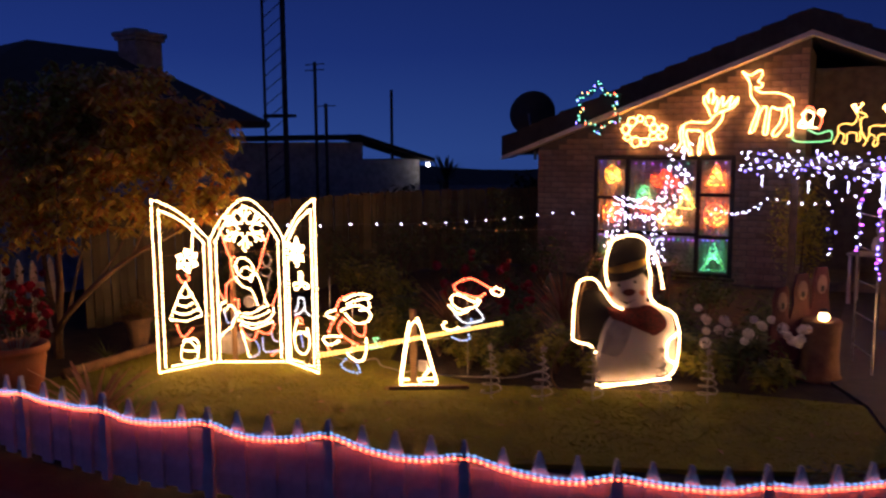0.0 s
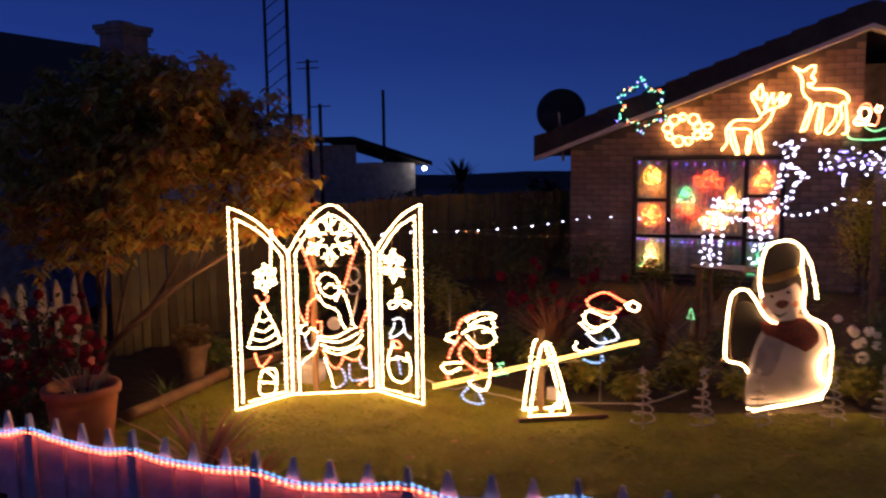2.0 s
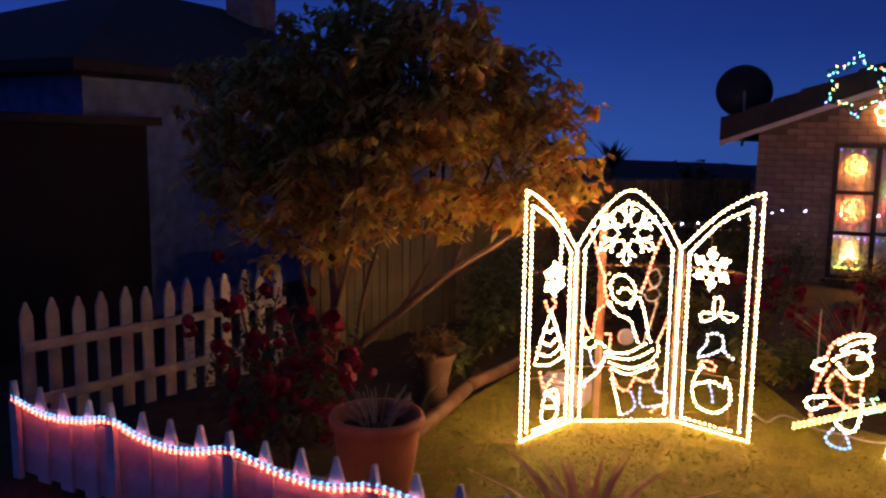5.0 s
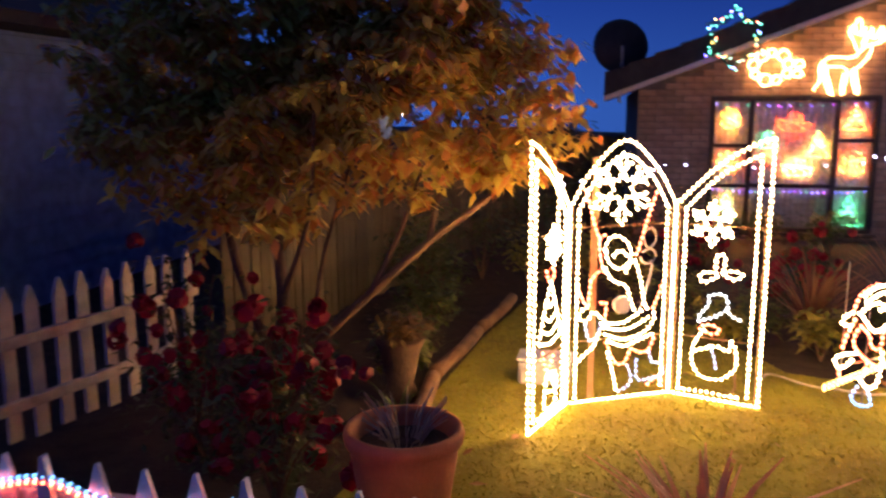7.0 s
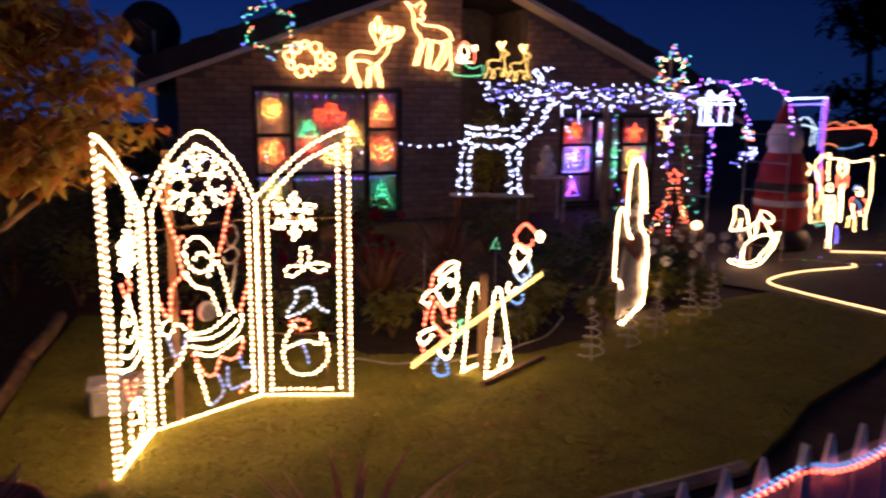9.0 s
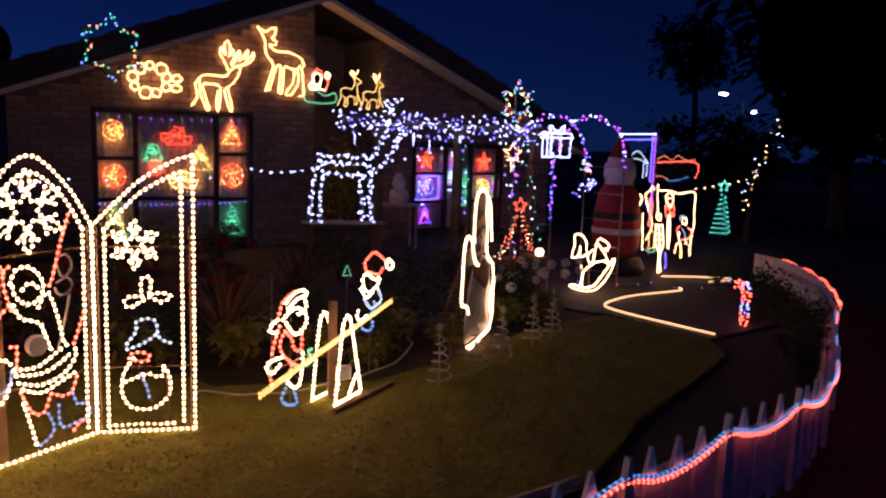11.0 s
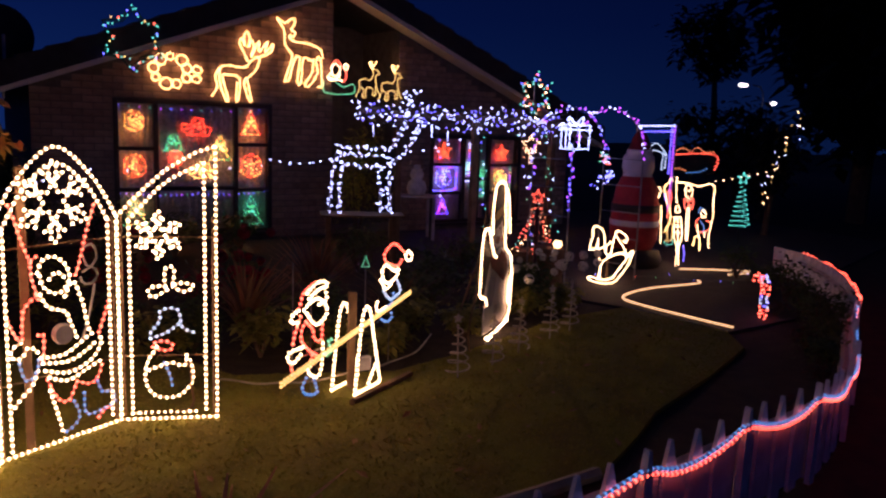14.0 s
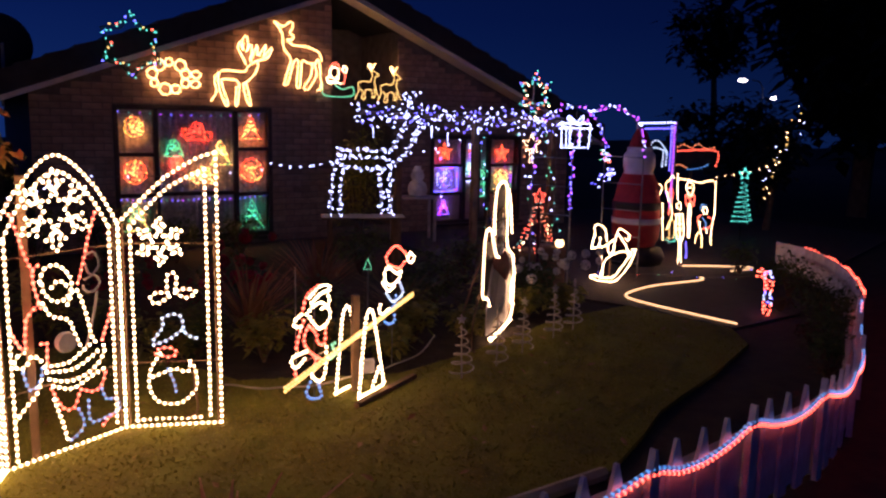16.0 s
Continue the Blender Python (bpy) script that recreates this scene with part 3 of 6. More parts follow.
# ---- rope light gate of three arched panels ----
def gate_panel(name, label, p0, p1, kind):
    p0, p1 = Vector((*p0, 0)), Vector((*p1, 0))
    L = (p1 - p0).length
    f = Figure(None, (p1 - p0)[:2])
    # thin steel frame behind the rope
    st = bmesh.new()
    for v in (0.36, 1.02):
        tube(st, [f.at(0, v, -0.012), f.at(L, v, -0.012)], 0.004, 5)
    for u in (0.02, L - 0.02):
        tube(st, [f.at(u, 0, -0.012), f.at(u, 1.13, -0.012)], 0.005, 5)
    ob = part(name, st, STAKE, gate, label)
    ob.location = (p0.x, p0.y, 0.012)
    f.parent = ob
    if kind == "centre":
        for i in (0.0, 0.055):
            lo = i * 0.5
            f.draw("W", (i, lo), (i, 0.6), (i, 1.13 - i * 0.2), bend=False)
            f.draw("W", (i, 1.13 - i * 0.2), (L * 0.2 + i * 0.6, 1.345 - i * 0.8), (L / 2, 1.50 - i * 1.45), (L * 0.8 - i * 0.6, 1.345 - i * 0.8), (L - i, 1.13 - i * 0.2))
            f.draw("W", (L - i, 1.13 - i * 0.2), (L - i, 0.6), (L - i, lo), bend=False)
        f.draw("W", (0.0, 0.0), (L, 0.0), bend=False)
    else:
        s = (lambda u: L - u) if kind == "left" else (lambda u: u)
        for i in (0.0, 0.06):
            f.draw("W", (s(i), i * 0.5), (s(i), 1.13 - i * 0.3), bend=False)
            f.draw("W", (s(i), 1.13 - i * 0.3), (s(L * 0.45 + i * 0.2), 1.36 - i * 0.9), (s(L * 0.8), 1.475 - i * 1.2), (s(L - i), 1.51 - i * 1.5))
            f.draw("W", (s(L - i), 1.51 - i * 1.5), (s(L - i), i * 0.5), bend=False)
        f.draw("W", (s(0), 0.0), (s(L), 0.0), bend=False)
        f.draw("W", (s(0.06), 0.035), (s(L - 0.1), 0.035), bend=False)
    return ob, f


gate = thing("rope_light_gate", "three-leaved arched gate of warm rope light on the lawn", "light display")
gate_c, f = gate_panel("gate_panel", "tall arched rope light panel with a bearded figure and a snowflake", (-3.87, 5.35), (-3.28, 5.67), "centre")
f.flake("W", 0.32, 1.23, 0.2)
f.draw("W", (0.22, 0.89), (0.25, 0.95), (0.31, 0.96), (0.37, 0.91), (0.39, 0.84), (0.35, 0.78), (0.29, 0.78), (0.24, 0.83), (0.23, 0.89))
f.draw("W", (0.28, 0.85), (0.32, 0.88), (0.37, 0.84))
f.draw("R", (0.22, 0.76), (0.19, 0.87), (0.19, 0.96), (0.23, 0.97))
f.draw("R", (0.09, 1.23), (0.12, 1.15), (0.15, 1.04), (0.19, 0.94))
f.draw("R", (0.21, 0.78), (0.16, 0.74), (0.13, 0.70))
f.draw("R", (0.54, 1.20), (0.49, 1.06), (0.44, 0.89), (0.41, 0.83))
f.draw("W", (0.36, 0.75), (0.41, 0.82), (0.46, 0.69), (0.49, 0.55), (0.53, 0.51))
f.draw("W", (0.23, 0.78), (0.27, 0.71), (0.36, 0.67), (0.39, 0.60), (0.42, 0.52))
f.draw("R", (0.61, 0.68), (0.57, 0.58), (0.54, 0.51))
f.draw("W", (0.22, 0.46), (0.34, 0.45), (0.43, 0.49), (0.50, 0.53))
f.draw("W", (0.23, 0.43), (0.37, 0.41), (0.48, 0.45), (0.54, 0.49))
f.draw("W", (0.24, 0.39), (0.37, 0.35), (0.50, 0.39), (0.56, 0.47), (0.54, 0.51))
f.draw("W", (0.26, 0.35), (0.36, 0.31), (0.46, 0.34), (0.55, 0.37))
f.draw("R", (0.06, 0.68), (0.09, 0.61), (0.12, 0.56))
f.draw("W", (0.12, 0.56), (0.08, 0.54), (0.07, 0.50), (0.12, 0.48), (0.16, 0.53), (0.21, 0.49))
f.draw("R", (0.14, 0.71), (0.13, 0.63), (0.13, 0.56))
f.draw("R", (0.21, 0.58), (0.24, 0.57), (0.23, 0.43))
f.draw("B", (0.11, 0.46), (0.13, 0.38), (0.16, 0.36), (0.20, 0.41), (0.21, 0.48))
f.draw("W", (0.20, 0.40), (0.17, 0.33), (0.12, 0.29), (0.07, 0.24))
f.draw("R", (0.25, 0.34), (0.30, 0.23), (0.36, 0.20), (0.40, 0.27), (0.41, 0.29), (0.48, 0.26), (0.53, 0.28), (0.56, 0.35))
f.draw("W", (0.26, 0.28), (0.30, 0.14), (0.32, 0.05))
f.draw("B", (0.39, 0.19), (0.42, 0.11), (0.39, 0.06), (0.31, 0.03))
f.draw("B", (0.53, 0.26), (0.56, 0.19), (0.61, 0.19), (0.63, 0.12), (0.57, 0.10), (0.46, 0.10), (0.45, 0.22))
f.draw("R", (0.53, 0.06), (0.55, 0.08), (0.61, 0.11))
part("stake", box(bmesh.new(), (-0.02, -0.02, 0), (0.02, 0.02, 1.42), 0.004, Matrix.Translation(f.at(0.18, -0.01, -0.05))), STAKE, gate_c, "raw pine stake")
st = bmesh.new()
for pts in (((0.46, 0.98), (0.52, 1.0), (0.55, 0.93), (0.5, 0.88), (0.47, 0.93), (0.46, 0.98)), ((0.46, 0.86), (0.52, 0.88), (0.55, 0.83), (0.5, 0.79), (0.45, 0.82), (0.46, 0.86)), ((0.53, 0.79), (0.5, 0.65), (0.45, 0.5))):
    part("unlit_rope", tube(bmesh.new(), curve([f.at(u, v) for u, v in pts], 0.03), 0.007, 5), PLASTIC, gate_c, "unlit grey rope")
bm = lathe(bmesh.new(), [(0.0, -0.02), (0.05, -0.02), (0.055, 0.0), (0.05, 0.02), (0.0, 0.02)], 20)
bmesh.ops.transform(bm, matrix=Matrix.Translation(f.at(0.34, 0.56)) @ pose(0, 0, 0, 90, 0, 28), verts=bm.verts)
part("disc", bm, PLASTIC, gate_c, "round pale plastic belly")
f.done()

gate_r, f = gate_panel("gate_panel", "half arched rope light panel with a top-hatted snow figure", (-3.28, 5.67), (-2.80, 5.50), "right")
f.flake("W", 0.21, 1.03, 0.13)
f.draw("W", (0.24, 0.75), (0.24, 0.84), (0.27, 0.86), (0.29, 0.84), (0.28, 0.76))
f.draw("W", (0.25, 0.73), (0.18, 0.69), (0.15, 0.72), (0.18, 0.75), (0.25, 0.75))
f.draw("W", (0.28, 0.75), (0.34, 0.72), (0.39, 0.75), (0.34, 0.77), (0.28, 0.76))
f.draw("C", (0.16, 0.46), (0.16, 0.49), (0.21, 0.56), (0.21, 0.61), (0.27, 0.63), (0.31, 0.61), (0.32, 0.54), (0.34, 0.51), (0.39, 0.49))
f.draw("C", (0.16, 0.46), (0.24, 0.49), (0.31, 0.54))
f.draw("R", (0.17, 0.41), (0.24, 0.39), (0.28, 0.41), (0.25, 0.44), (0.19, 0.44), (0.17, 0.41))
f.draw("W", (0.19, 0.41), (0.14, 0.32), (0.13, 0.22), (0.17, 0.14), (0.25, 0.12), (0.32, 0.14), (0.38, 0.22), (0.37, 0.32), (0.34, 0.37))
f.draw("B", (0.23, 0.32), (0.26, 0.24), (0.27, 0.18))
f.draw("W", (0.15, 0.28), (0.20, 0.30), (0.27, 0.32), (0.33, 0.30), (0.35, 0.35))
st = bmesh.new()
tube(st, curve([f.at(0.36, 0.36), f.at(0.37, 0.2), f.at(0.36, 0.05), f.at(0.1, 0.035)], 0.03), 0.008, 5)
part("unlit_rope", st, STAKE, gate_r, "unlit tan rope")
part("hanger", tube(bmesh.new(), [f.at(0.205, 1.17), f.at(0.2, 1.29)], 0.004, 5), STAKE, gate_r)
f.done()

gate_l, f = gate_panel("gate_panel", "half arched rope light panel with a small tree", (-4.04, 4.86), (-3.87, 5.35), "left")
f.flake("W", 0.3, 0.96, 0.11)
f.draw("W", (0.37, 1.32), (0.35, 1.05), bend=False)
f.draw("R", (0.21, 0.83), (0.25, 0.77), (0.32, 0.80), (0.27, 0.85))
f.draw("W", (0.27, 0.76), (0.22, 0.67), (0.17, 0.57), (0.12, 0.45), (0.27, 0.42), (0.42, 0.45), (0.37, 0.57), (0.32, 0.67), (0.27, 0.76), bend=False)
f.draw("W", (0.21, 0.66), (0.27, 0.63), (0.33, 0.66))
f.draw("W", (0.18, 0.59), (0.27, 0.55), (0.36, 0.59))
f.draw("W", (0.15, 0.52), (0.27, 0.48), (0.39, 0.52))
f.draw("R", (0.18, 0.39), (0.23, 0.28), (0.34, 0.36))
f.draw("W", (0.25, 0.25), (0.36, 0.23), (0.35, 0.06), (0.21, 0.08), (0.25, 0.25), (0.36, 0.14), (0.23, 0.16))
f.done()

# ---- seesaw of rope light ----
see = thing("rope_light_seesaw", "rope light seesaw with a red coated figure and an elf", "light display", -2.55, 5.15, 0.02)
f = Figure(see, (1.26, 0.89), 0.0095, 0.031)
f.draw("Y", (-0.00, 0.24), (1.54, 0.47), bend=False)
f.draw("W", (0.24, 0.71), (0.32, 0.75), (0.41, 0.75), (0.45, 0.72), (0.35, 0.71), (0.25, 0.67))
f.draw("R", (0.32, 0.76), (0.21, 0.72), (0.17, 0.65), (0.15, 0.61))
f.draw("W", (0.16, 0.63), (0.10, 0.61), (0.09, 0.58), (0.15, 0.56))
f.draw("W", (0.21, 0.62), (0.27, 0.65), (0.35, 0.66), (0.42, 0.62), (0.45, 0.57), (0.42, 0.53), (0.34, 0.51), (0.28, 0.55), (0.23, 0.61))
f.draw("W", (0.42, 0.71), (0.44, 0.64), (0.35, 0.62))
f.draw("R", (0.18, 0.59), (0.13, 0.51), (0.10, 0.43))
f.draw("R", (0.23, 0.55), (0.19, 0.51), (0.19, 0.45), (0.26, 0.38), (0.34, 0.33))
f.draw("R", (0.24, 0.54), (0.30, 0.49), (0.32, 0.43), (0.39, 0.41), (0.40, 0.52))
f.draw("W", (0.20, 0.41), (0.08, 0.41), (0.06, 0.38), (0.11, 0.34), (0.20, 0.38))
f.draw("R", (0.09, 0.34), (0.11, 0.26), bend=False)
f.draw("W", (0.28, 0.28), (0.25, 0.26), (0.31, 0.21), (0.37, 0.20), (0.40, 0.26), (0.41, 0.40))
f.draw("R", (0.30, 0.34), (0.28, 0.28), bend=False)
f.draw("B", (0.24, 0.22), (0.20, 0.17), (0.25, 0.12), (0.35, 0.10), (0.33, 0.17), (0.31, 0.21))
f.draw("G", (0.45, 0.30), (0.50, 0.32), (0.47, 0.38), (0.53, 0.38))
f.draw("G", (0.44, 0.31), (0.55, 0.31), bend=False)
f.draw("R", (1.16, 0.75), (1.14, 0.81), (1.27, 0.86), (1.41, 0.79), (1.48, 0.75))
f.draw("R", (1.16, 0.75), (1.33, 0.70), (1.41, 0.75))
f.draw("W", (1.49, 0.78), (1.55, 0.74), (1.50, 0.71), (1.44, 0.75), (1.49, 0.78))
f.draw("W", (1.11, 0.70), (1.16, 0.73), (1.29, 0.67), (1.35, 0.68), (1.32, 0.63), (1.21, 0.60), (1.13, 0.64), (1.11, 0.70))
f.draw("W", (1.09, 0.64), (1.17, 0.57), (1.27, 0.60))
f.draw("C", (1.14, 0.56), (1.22, 0.49), (1.30, 0.49), (1.38, 0.52), (1.32, 0.61))
f.draw("B", (1.17, 0.44), (1.26, 0.46), (1.28, 0.54))
f.draw("W", (1.06, 0.50), (1.04, 0.46), (1.10, 0.43), (1.18, 0.45))
f.draw("B", (1.12, 0.37), (1.19, 0.34), (1.26, 0.35), (1.25, 0.41))
f.draw("Y", (0.0, 0.262), (1.545, 0.487), bend=False)
st = bmesh.new()
for a, b in (((0.3, 0.1), (0.3, 0.75)), ((0.15, 0.35), (1.1, 0.36)), ((1.25, 0.02), (1.25, 0.75)), ((0.12, 0.9), (0.12, 0.3))):
    tube(st, [f.at(*a, off=-0.012), f.at(*b, off=-0.012)], 0.004, 5)
part("frame", st, METAL, see)
f.done()
stand = thing("seesaw_stand", "white rope light trestle under the seesaw", "light display", -1.95, 5.50, 0.015)
f = Figure(stand, (0.25, 0.16), 0.0105, 0.031)
for off in (0.0, -0.17):
    f.draw("W", (-0.01, 0.0), (0.05, 0.40), (0.075, 0.50), (0.115, 0.535), (0.15, 0.50), (0.18, 0.40), (0.29, 0.0), off=off)
    f.draw("W", (-0.01, 0.0), (0.29, 0.0), bend=False, off=off)
f.draw("W", (0.15, 0.03), (0.24, 0.15), bend=False)
part("stake", box(bmesh.new(), (-0.025, -0.018, 0), (0.025, 0.018, 0.62), 0.004, Matrix.Translation(f.at(0.1, 0, -0.1))), STAKE, stand, "raw pine stake")
bm = bmesh.new()
box(bm, (-0.03, -0.02, 0.1), (0.05, 0.02, 0.19), 0.006, Matrix.Translation(f.at(0.17, 0, -0.06)))
part("control_box", bm, PLASTIC, stand, "small pale plastic control box")
f.done()
tagged(part("timber_batten", box(bmesh.new(), (-0.02, -0.45, 0.0), (0.02, 0.2, 0.03), 0.004, pose(-1.62, 5.62, 0.0, 0, 0, -60)), STAKE), "raw pine batten lying on the lawn", "batten")
tagged(part("power_lead", tube(bmesh.new(), curve([(-2.79, 5.52, 0.2), (-2.72, 5.9, 0.02), (-2.62, 6.12, 0.012), (-2.43, 5.94, 0.012), (-2.27, 5.90, 0.012), (-2.12, 5.82, 0.02), (-1.92, 5.62, 0.12)], 0.04), 0.007, 6), mat("pale_cable", (0.6, 0.55, 0.45), 0.5)), "pale power lead trailing over the lawn", "power lead")

# ---- painted snowman board edged with rope light ----
SA, SB = Vector((-0.57, 6.19, 0)), Vector((-0.03, 6.64, 0))
sd = (SB - SA).normalized()
sm = thing("snowman_board", "painted snowman board in a black hat, edged with warm rope light", "light display", SA.x, SA.y, 0.01)
f = Figure(sm, sd[:2], 0.0105, 0.03)


def flat(name, pts, material, off, thick=0.008, bend=True):
    ps = curve([f.at(u, v) for u, v in pts], 0.016) if bend else [f.at(u, v) for u, v in pts]
    n = Vector((sd.y, -sd.x, 0))
    bm = bmesh.new()
    fr = [bm.verts.new(p + n * off) for p in ps]
    bk = [bm.verts.new(p + n * (off - thick)) for p in ps]
    bm.faces.new(fr)
    bm.faces.new(bk[::-1])
    for k in range(len(ps)):
        bm.faces.new((fr[k], bk[k], bk[(k + 1) % len(ps)], fr[(k + 1) % len(ps)]))
    bmesh.ops.triangulate(bm, faces=[q for q in bm.faces if len(q.verts) > 4])
    bmesh.ops.recalc_face_normals(bm, faces=bm.faces)
    return part(name, bm, material, sm)


flat("body", ((0.04, 0.04), (0.40, 0.03), (0.70, 0.06), (0.74, 0.20), (0.73, 0.45), (0.66, 0.60), (0.50, 0.68), (0.28, 0.66), (0.14, 0.55), (0.06, 0.35), (0.03, 0.15)), SNOWBOARD, 0.0)
flat("head", ((0.12, 0.76), (0.22, 0.65), (0.38, 0.63), (0.47, 0.70), (0.48, 0.85), (0.40, 0.93), (0.22, 0.92), (0.12, 0.86)), SNOWBOARD, 0.004)
flat("hat", ((0.03, 0.89), (0.20, 0.86), (0.38, 0.90), (0.50, 1.0), (0.46, 1.08), (0.45, 1.20), (0.30, 1.235), (0.14, 1.19), (0.11, 1.05)), BLACKCLOTH, 0.012)
flat("hat_band", ((0.08, 0.955), (0.22, 0.93), (0.40, 0.97), (0.47, 1.02), (0.46, 1.055), (0.38, 1.005), (0.22, 0.965), (0.10, 0.99)), mat("gold_paint", (0.5, 0.33, 0.08), 0.5), 0.016)
flat("scarf", ((0.12, 0.66), (0.3, 0.61), (0.48, 0.66), (0.62, 0.56), (0.64, 0.46), (0.52, 0.40), (0.45, 0.52), (0.3, 0.52), (0.16, 0.56)), mat("tartan", (0.22, 0.03, 0.03), 0.8, second=(0.06, 0.02, 0.02), scale=40), 0.016)
flat("broom", ((-0.16, 0.42), (0.10, 0.40), (0.22, 0.62), (0.08, 0.78), (-0.05, 0.80), (-0.15, 0.72)), BLACKCLOTH, -0.006)
flat("arm", ((0.08, 0.28), (0.22, 0.24), (0.30, 0.34), (0.36, 0.56), (0.24, 0.60), (0.12, 0.45)), mat("grey_board", (0.36, 0.35, 0.42), 0.6), 0.006)
for u, v in ((0.22, 0.83), (0.36, 0.85)):
    flat("eye", ((u - 0.015, v), (u, v + 0.02), (u + 0.015, v), (u, v - 0.02)), BLACKCLOTH, 0.014)
flat("nose", ((0.25, 0.77), (0.30, 0.80), (0.37, 0.78), (0.33, 0.74), (0.27, 0.745)), mat("dark_red", (0.12, 0.01, 0.01), 0.5), 0.014)
flat("mouth", ((0.22, 0.72), (0.29, 0.67), (0.37, 0.71), (0.30, 0.685)), BLACKCLOTH, 0.014, bend=False)
for u in (0.15, 0.43):
    flat("cheek", ((u - 0.03, 0.76), (u, 0.79), (u + 0.03, 0.76), (u, 0.73)), mat("cheek_paint", (0.6, 0.22, 0.12), 0.6), 0.0135)
flat("star", ((0.42, 0.20), (0.46, 0.22), (0.48, 0.27), (0.50, 0.22), (0.55, 0.21), (0.51, 0.17), (0.52, 0.13), (0.47, 0.155), (0.43, 0.13), (0.45, 0.17)), PLASTIC, 0.012, bend=False)
f.draw("W", (0.04, 0.02), (0.3, 0.015), (0.6, 0.035), (0.72, 0.09), (0.755, 0.25), (0.755, 0.42), (0.70, 0.58), (0.55, 0.66), (0.49, 0.74), (0.49, 0.90), (0.46, 1.03), (0.46, 1.16), (0.38, 1.225), (0.28, 1.235), (0.16, 1.20), (0.11, 1.08), (0.10, 0.95), (0.12, 0.84), off=0.024)
f.draw("W", (0.46, 1.16), (0.53, 1.05), (0.57, 0.92), (0.60, 0.78), off=0.034)
f.draw("W", (0.25, 0.64), (0.17, 0.68), (0.08, 0.80), (0.02, 0.88), (-0.06, 0.90), (-0.13, 0.86), (-0.16, 0.70), (-0.17, 0.50), (-0.16, 0.40), (-0.02, 0.35), (0.04, 0.27), off=0.024)
f.draw("W", (0.755, 0.42), (0.66, 0.34), (0.66, 0.20), (0.74, 0.16), off=0.028)
f.draw("W", (0.08, 0.0), (0.68, 0.03), off=0.03)
st = bmesh.new()
tube(st, curve([f.at(0.02, 1.10), f.at(-0.06, 0.9), f.at(-0.12, 0.55), f.at(-0.06, 0.25)], 0.05), 0.007, 5)
tube(st, curve([f.at(-0.15, 0.42), f.at(-0.28, 0.3), f.at(-0.34, 0.12), f.at(-0.28, 0.0), f.at(-0.2, -0.005)], 0.05), 0.007, 5)
for u in (0.2, 0.55):
    tube(st, [f.at(u, 0.0, -0.3), f.at(u, 0.9, -0.02)], 0.01, 6)
part("unlit_rope", st, STAKE, sm, "unlit tan rope and props")
f.done()


# ---- white wire spiral trees along the lawn edge ----
def spiral_tree(x, y, h, lean):
    ob = thing("spiral_tree", "small white wire spiral tree with a star top", "ornament", x, y, 0, group="wire spiral trees")
    n = 64
    pts = [(0.085 * (1 - k / n * 0.8) * math.cos(k * 0.5), 0.085 * (1 - k / n * 0.8) * math.sin(k * 0.5), 0.05 + (h - 0.1) * k / n) for k in range(n)]
    part("coil", tube(bmesh.new(), pts, 0.0055, 5), WIRE, ob)
    part("stake", tube(bmesh.new(), [(0, 0, -0.02), (lean, 0, h - 0.04)], 0.005, 6), WIRE, ob)
    bm = bmesh.new()
    ring = [(lean + (0.036 if k % 2 == 0 else 0.015) * math.sin(k * math.pi / 5), 0, h + (0.036 if k % 2 == 0 else 0.015) * math.cos(k * math.pi / 5)) for k in range(10)]
    a = [bm.verts.new((u, -0.008, w)) for u, _, w in ring]
    b = [bm.verts.new((u, 0.008, w)) for u, _, w in ring]
    bm.faces.new(a)
    bm.faces.new(b[::-1])
    for k in range(10):
        bm.faces.new((a[k], b[k], b[(k + 1) % 10], a[(k + 1) % 10]))
    bmesh.ops.recalc_face_normals(bm, faces=bm.faces)
    part("star", bm, WIRE, ob, "flat white star")
    ob.rotation_euler = (0, 0, x * 3)


for x, y, h in ((-1.17, 5.56, 0.41), (-0.80, 5.69, 0.41), (-0.45, 5.86, 0.40), (0.02, 6.08, 0.41), (0.34, 6.22, 0.40)):
    spiral_tree(x, y, h, 0.012 * math.sin(x * 9))

# ---- rope light figures on the gable ----
doe = thing("rope_light_doe", "standing doe outlined in warm rope light on the brick wall", "light display", -0.33, WY - 0.04, 0)
f = Figure(doe, (1, 0), 0.0105, 0.031)
f.draw("V", (0.05, 2.98), (0.15, 2.83), (0.17, 2.64), (0.27, 2.50), (0.21, 2.30), (0.17, 2.15))
f.draw("V", (0.17, 2.15), (0.23, 2.19), (0.31, 2.46), (0.38, 2.47), (0.35, 2.16), (0.40, 2.15), (0.43, 2.47), (0.52, 2.46), (0.58, 2.46))
f.draw("V", (0.58, 2.46), (0.56, 2.29), (0.46, 2.13), (0.53, 2.11), (0.64, 2.29), (0.62, 2.45), (0.68, 2.49), (0.71, 2.14), (0.65, 2.10))
f.draw("V", (0.05, 2.98), (0.16, 2.93), (0.24, 2.98), (0.30, 2.99), (0.30, 2.92), (0.26, 2.85), (0.31, 2.81), (0.29, 2.76), (0.22, 2.76), (0.31, 2.69), (0.51, 2.68), (0.68, 2.61), (0.72, 2.49))
f.done()
stag = thing("rope_light_stag", "antlered stag outlined in warm rope light on the brick wall", "light display", -1.1, WY - 0.04, 0)
f = Figure(stag, (1, 0), 0.0105, 0.031)
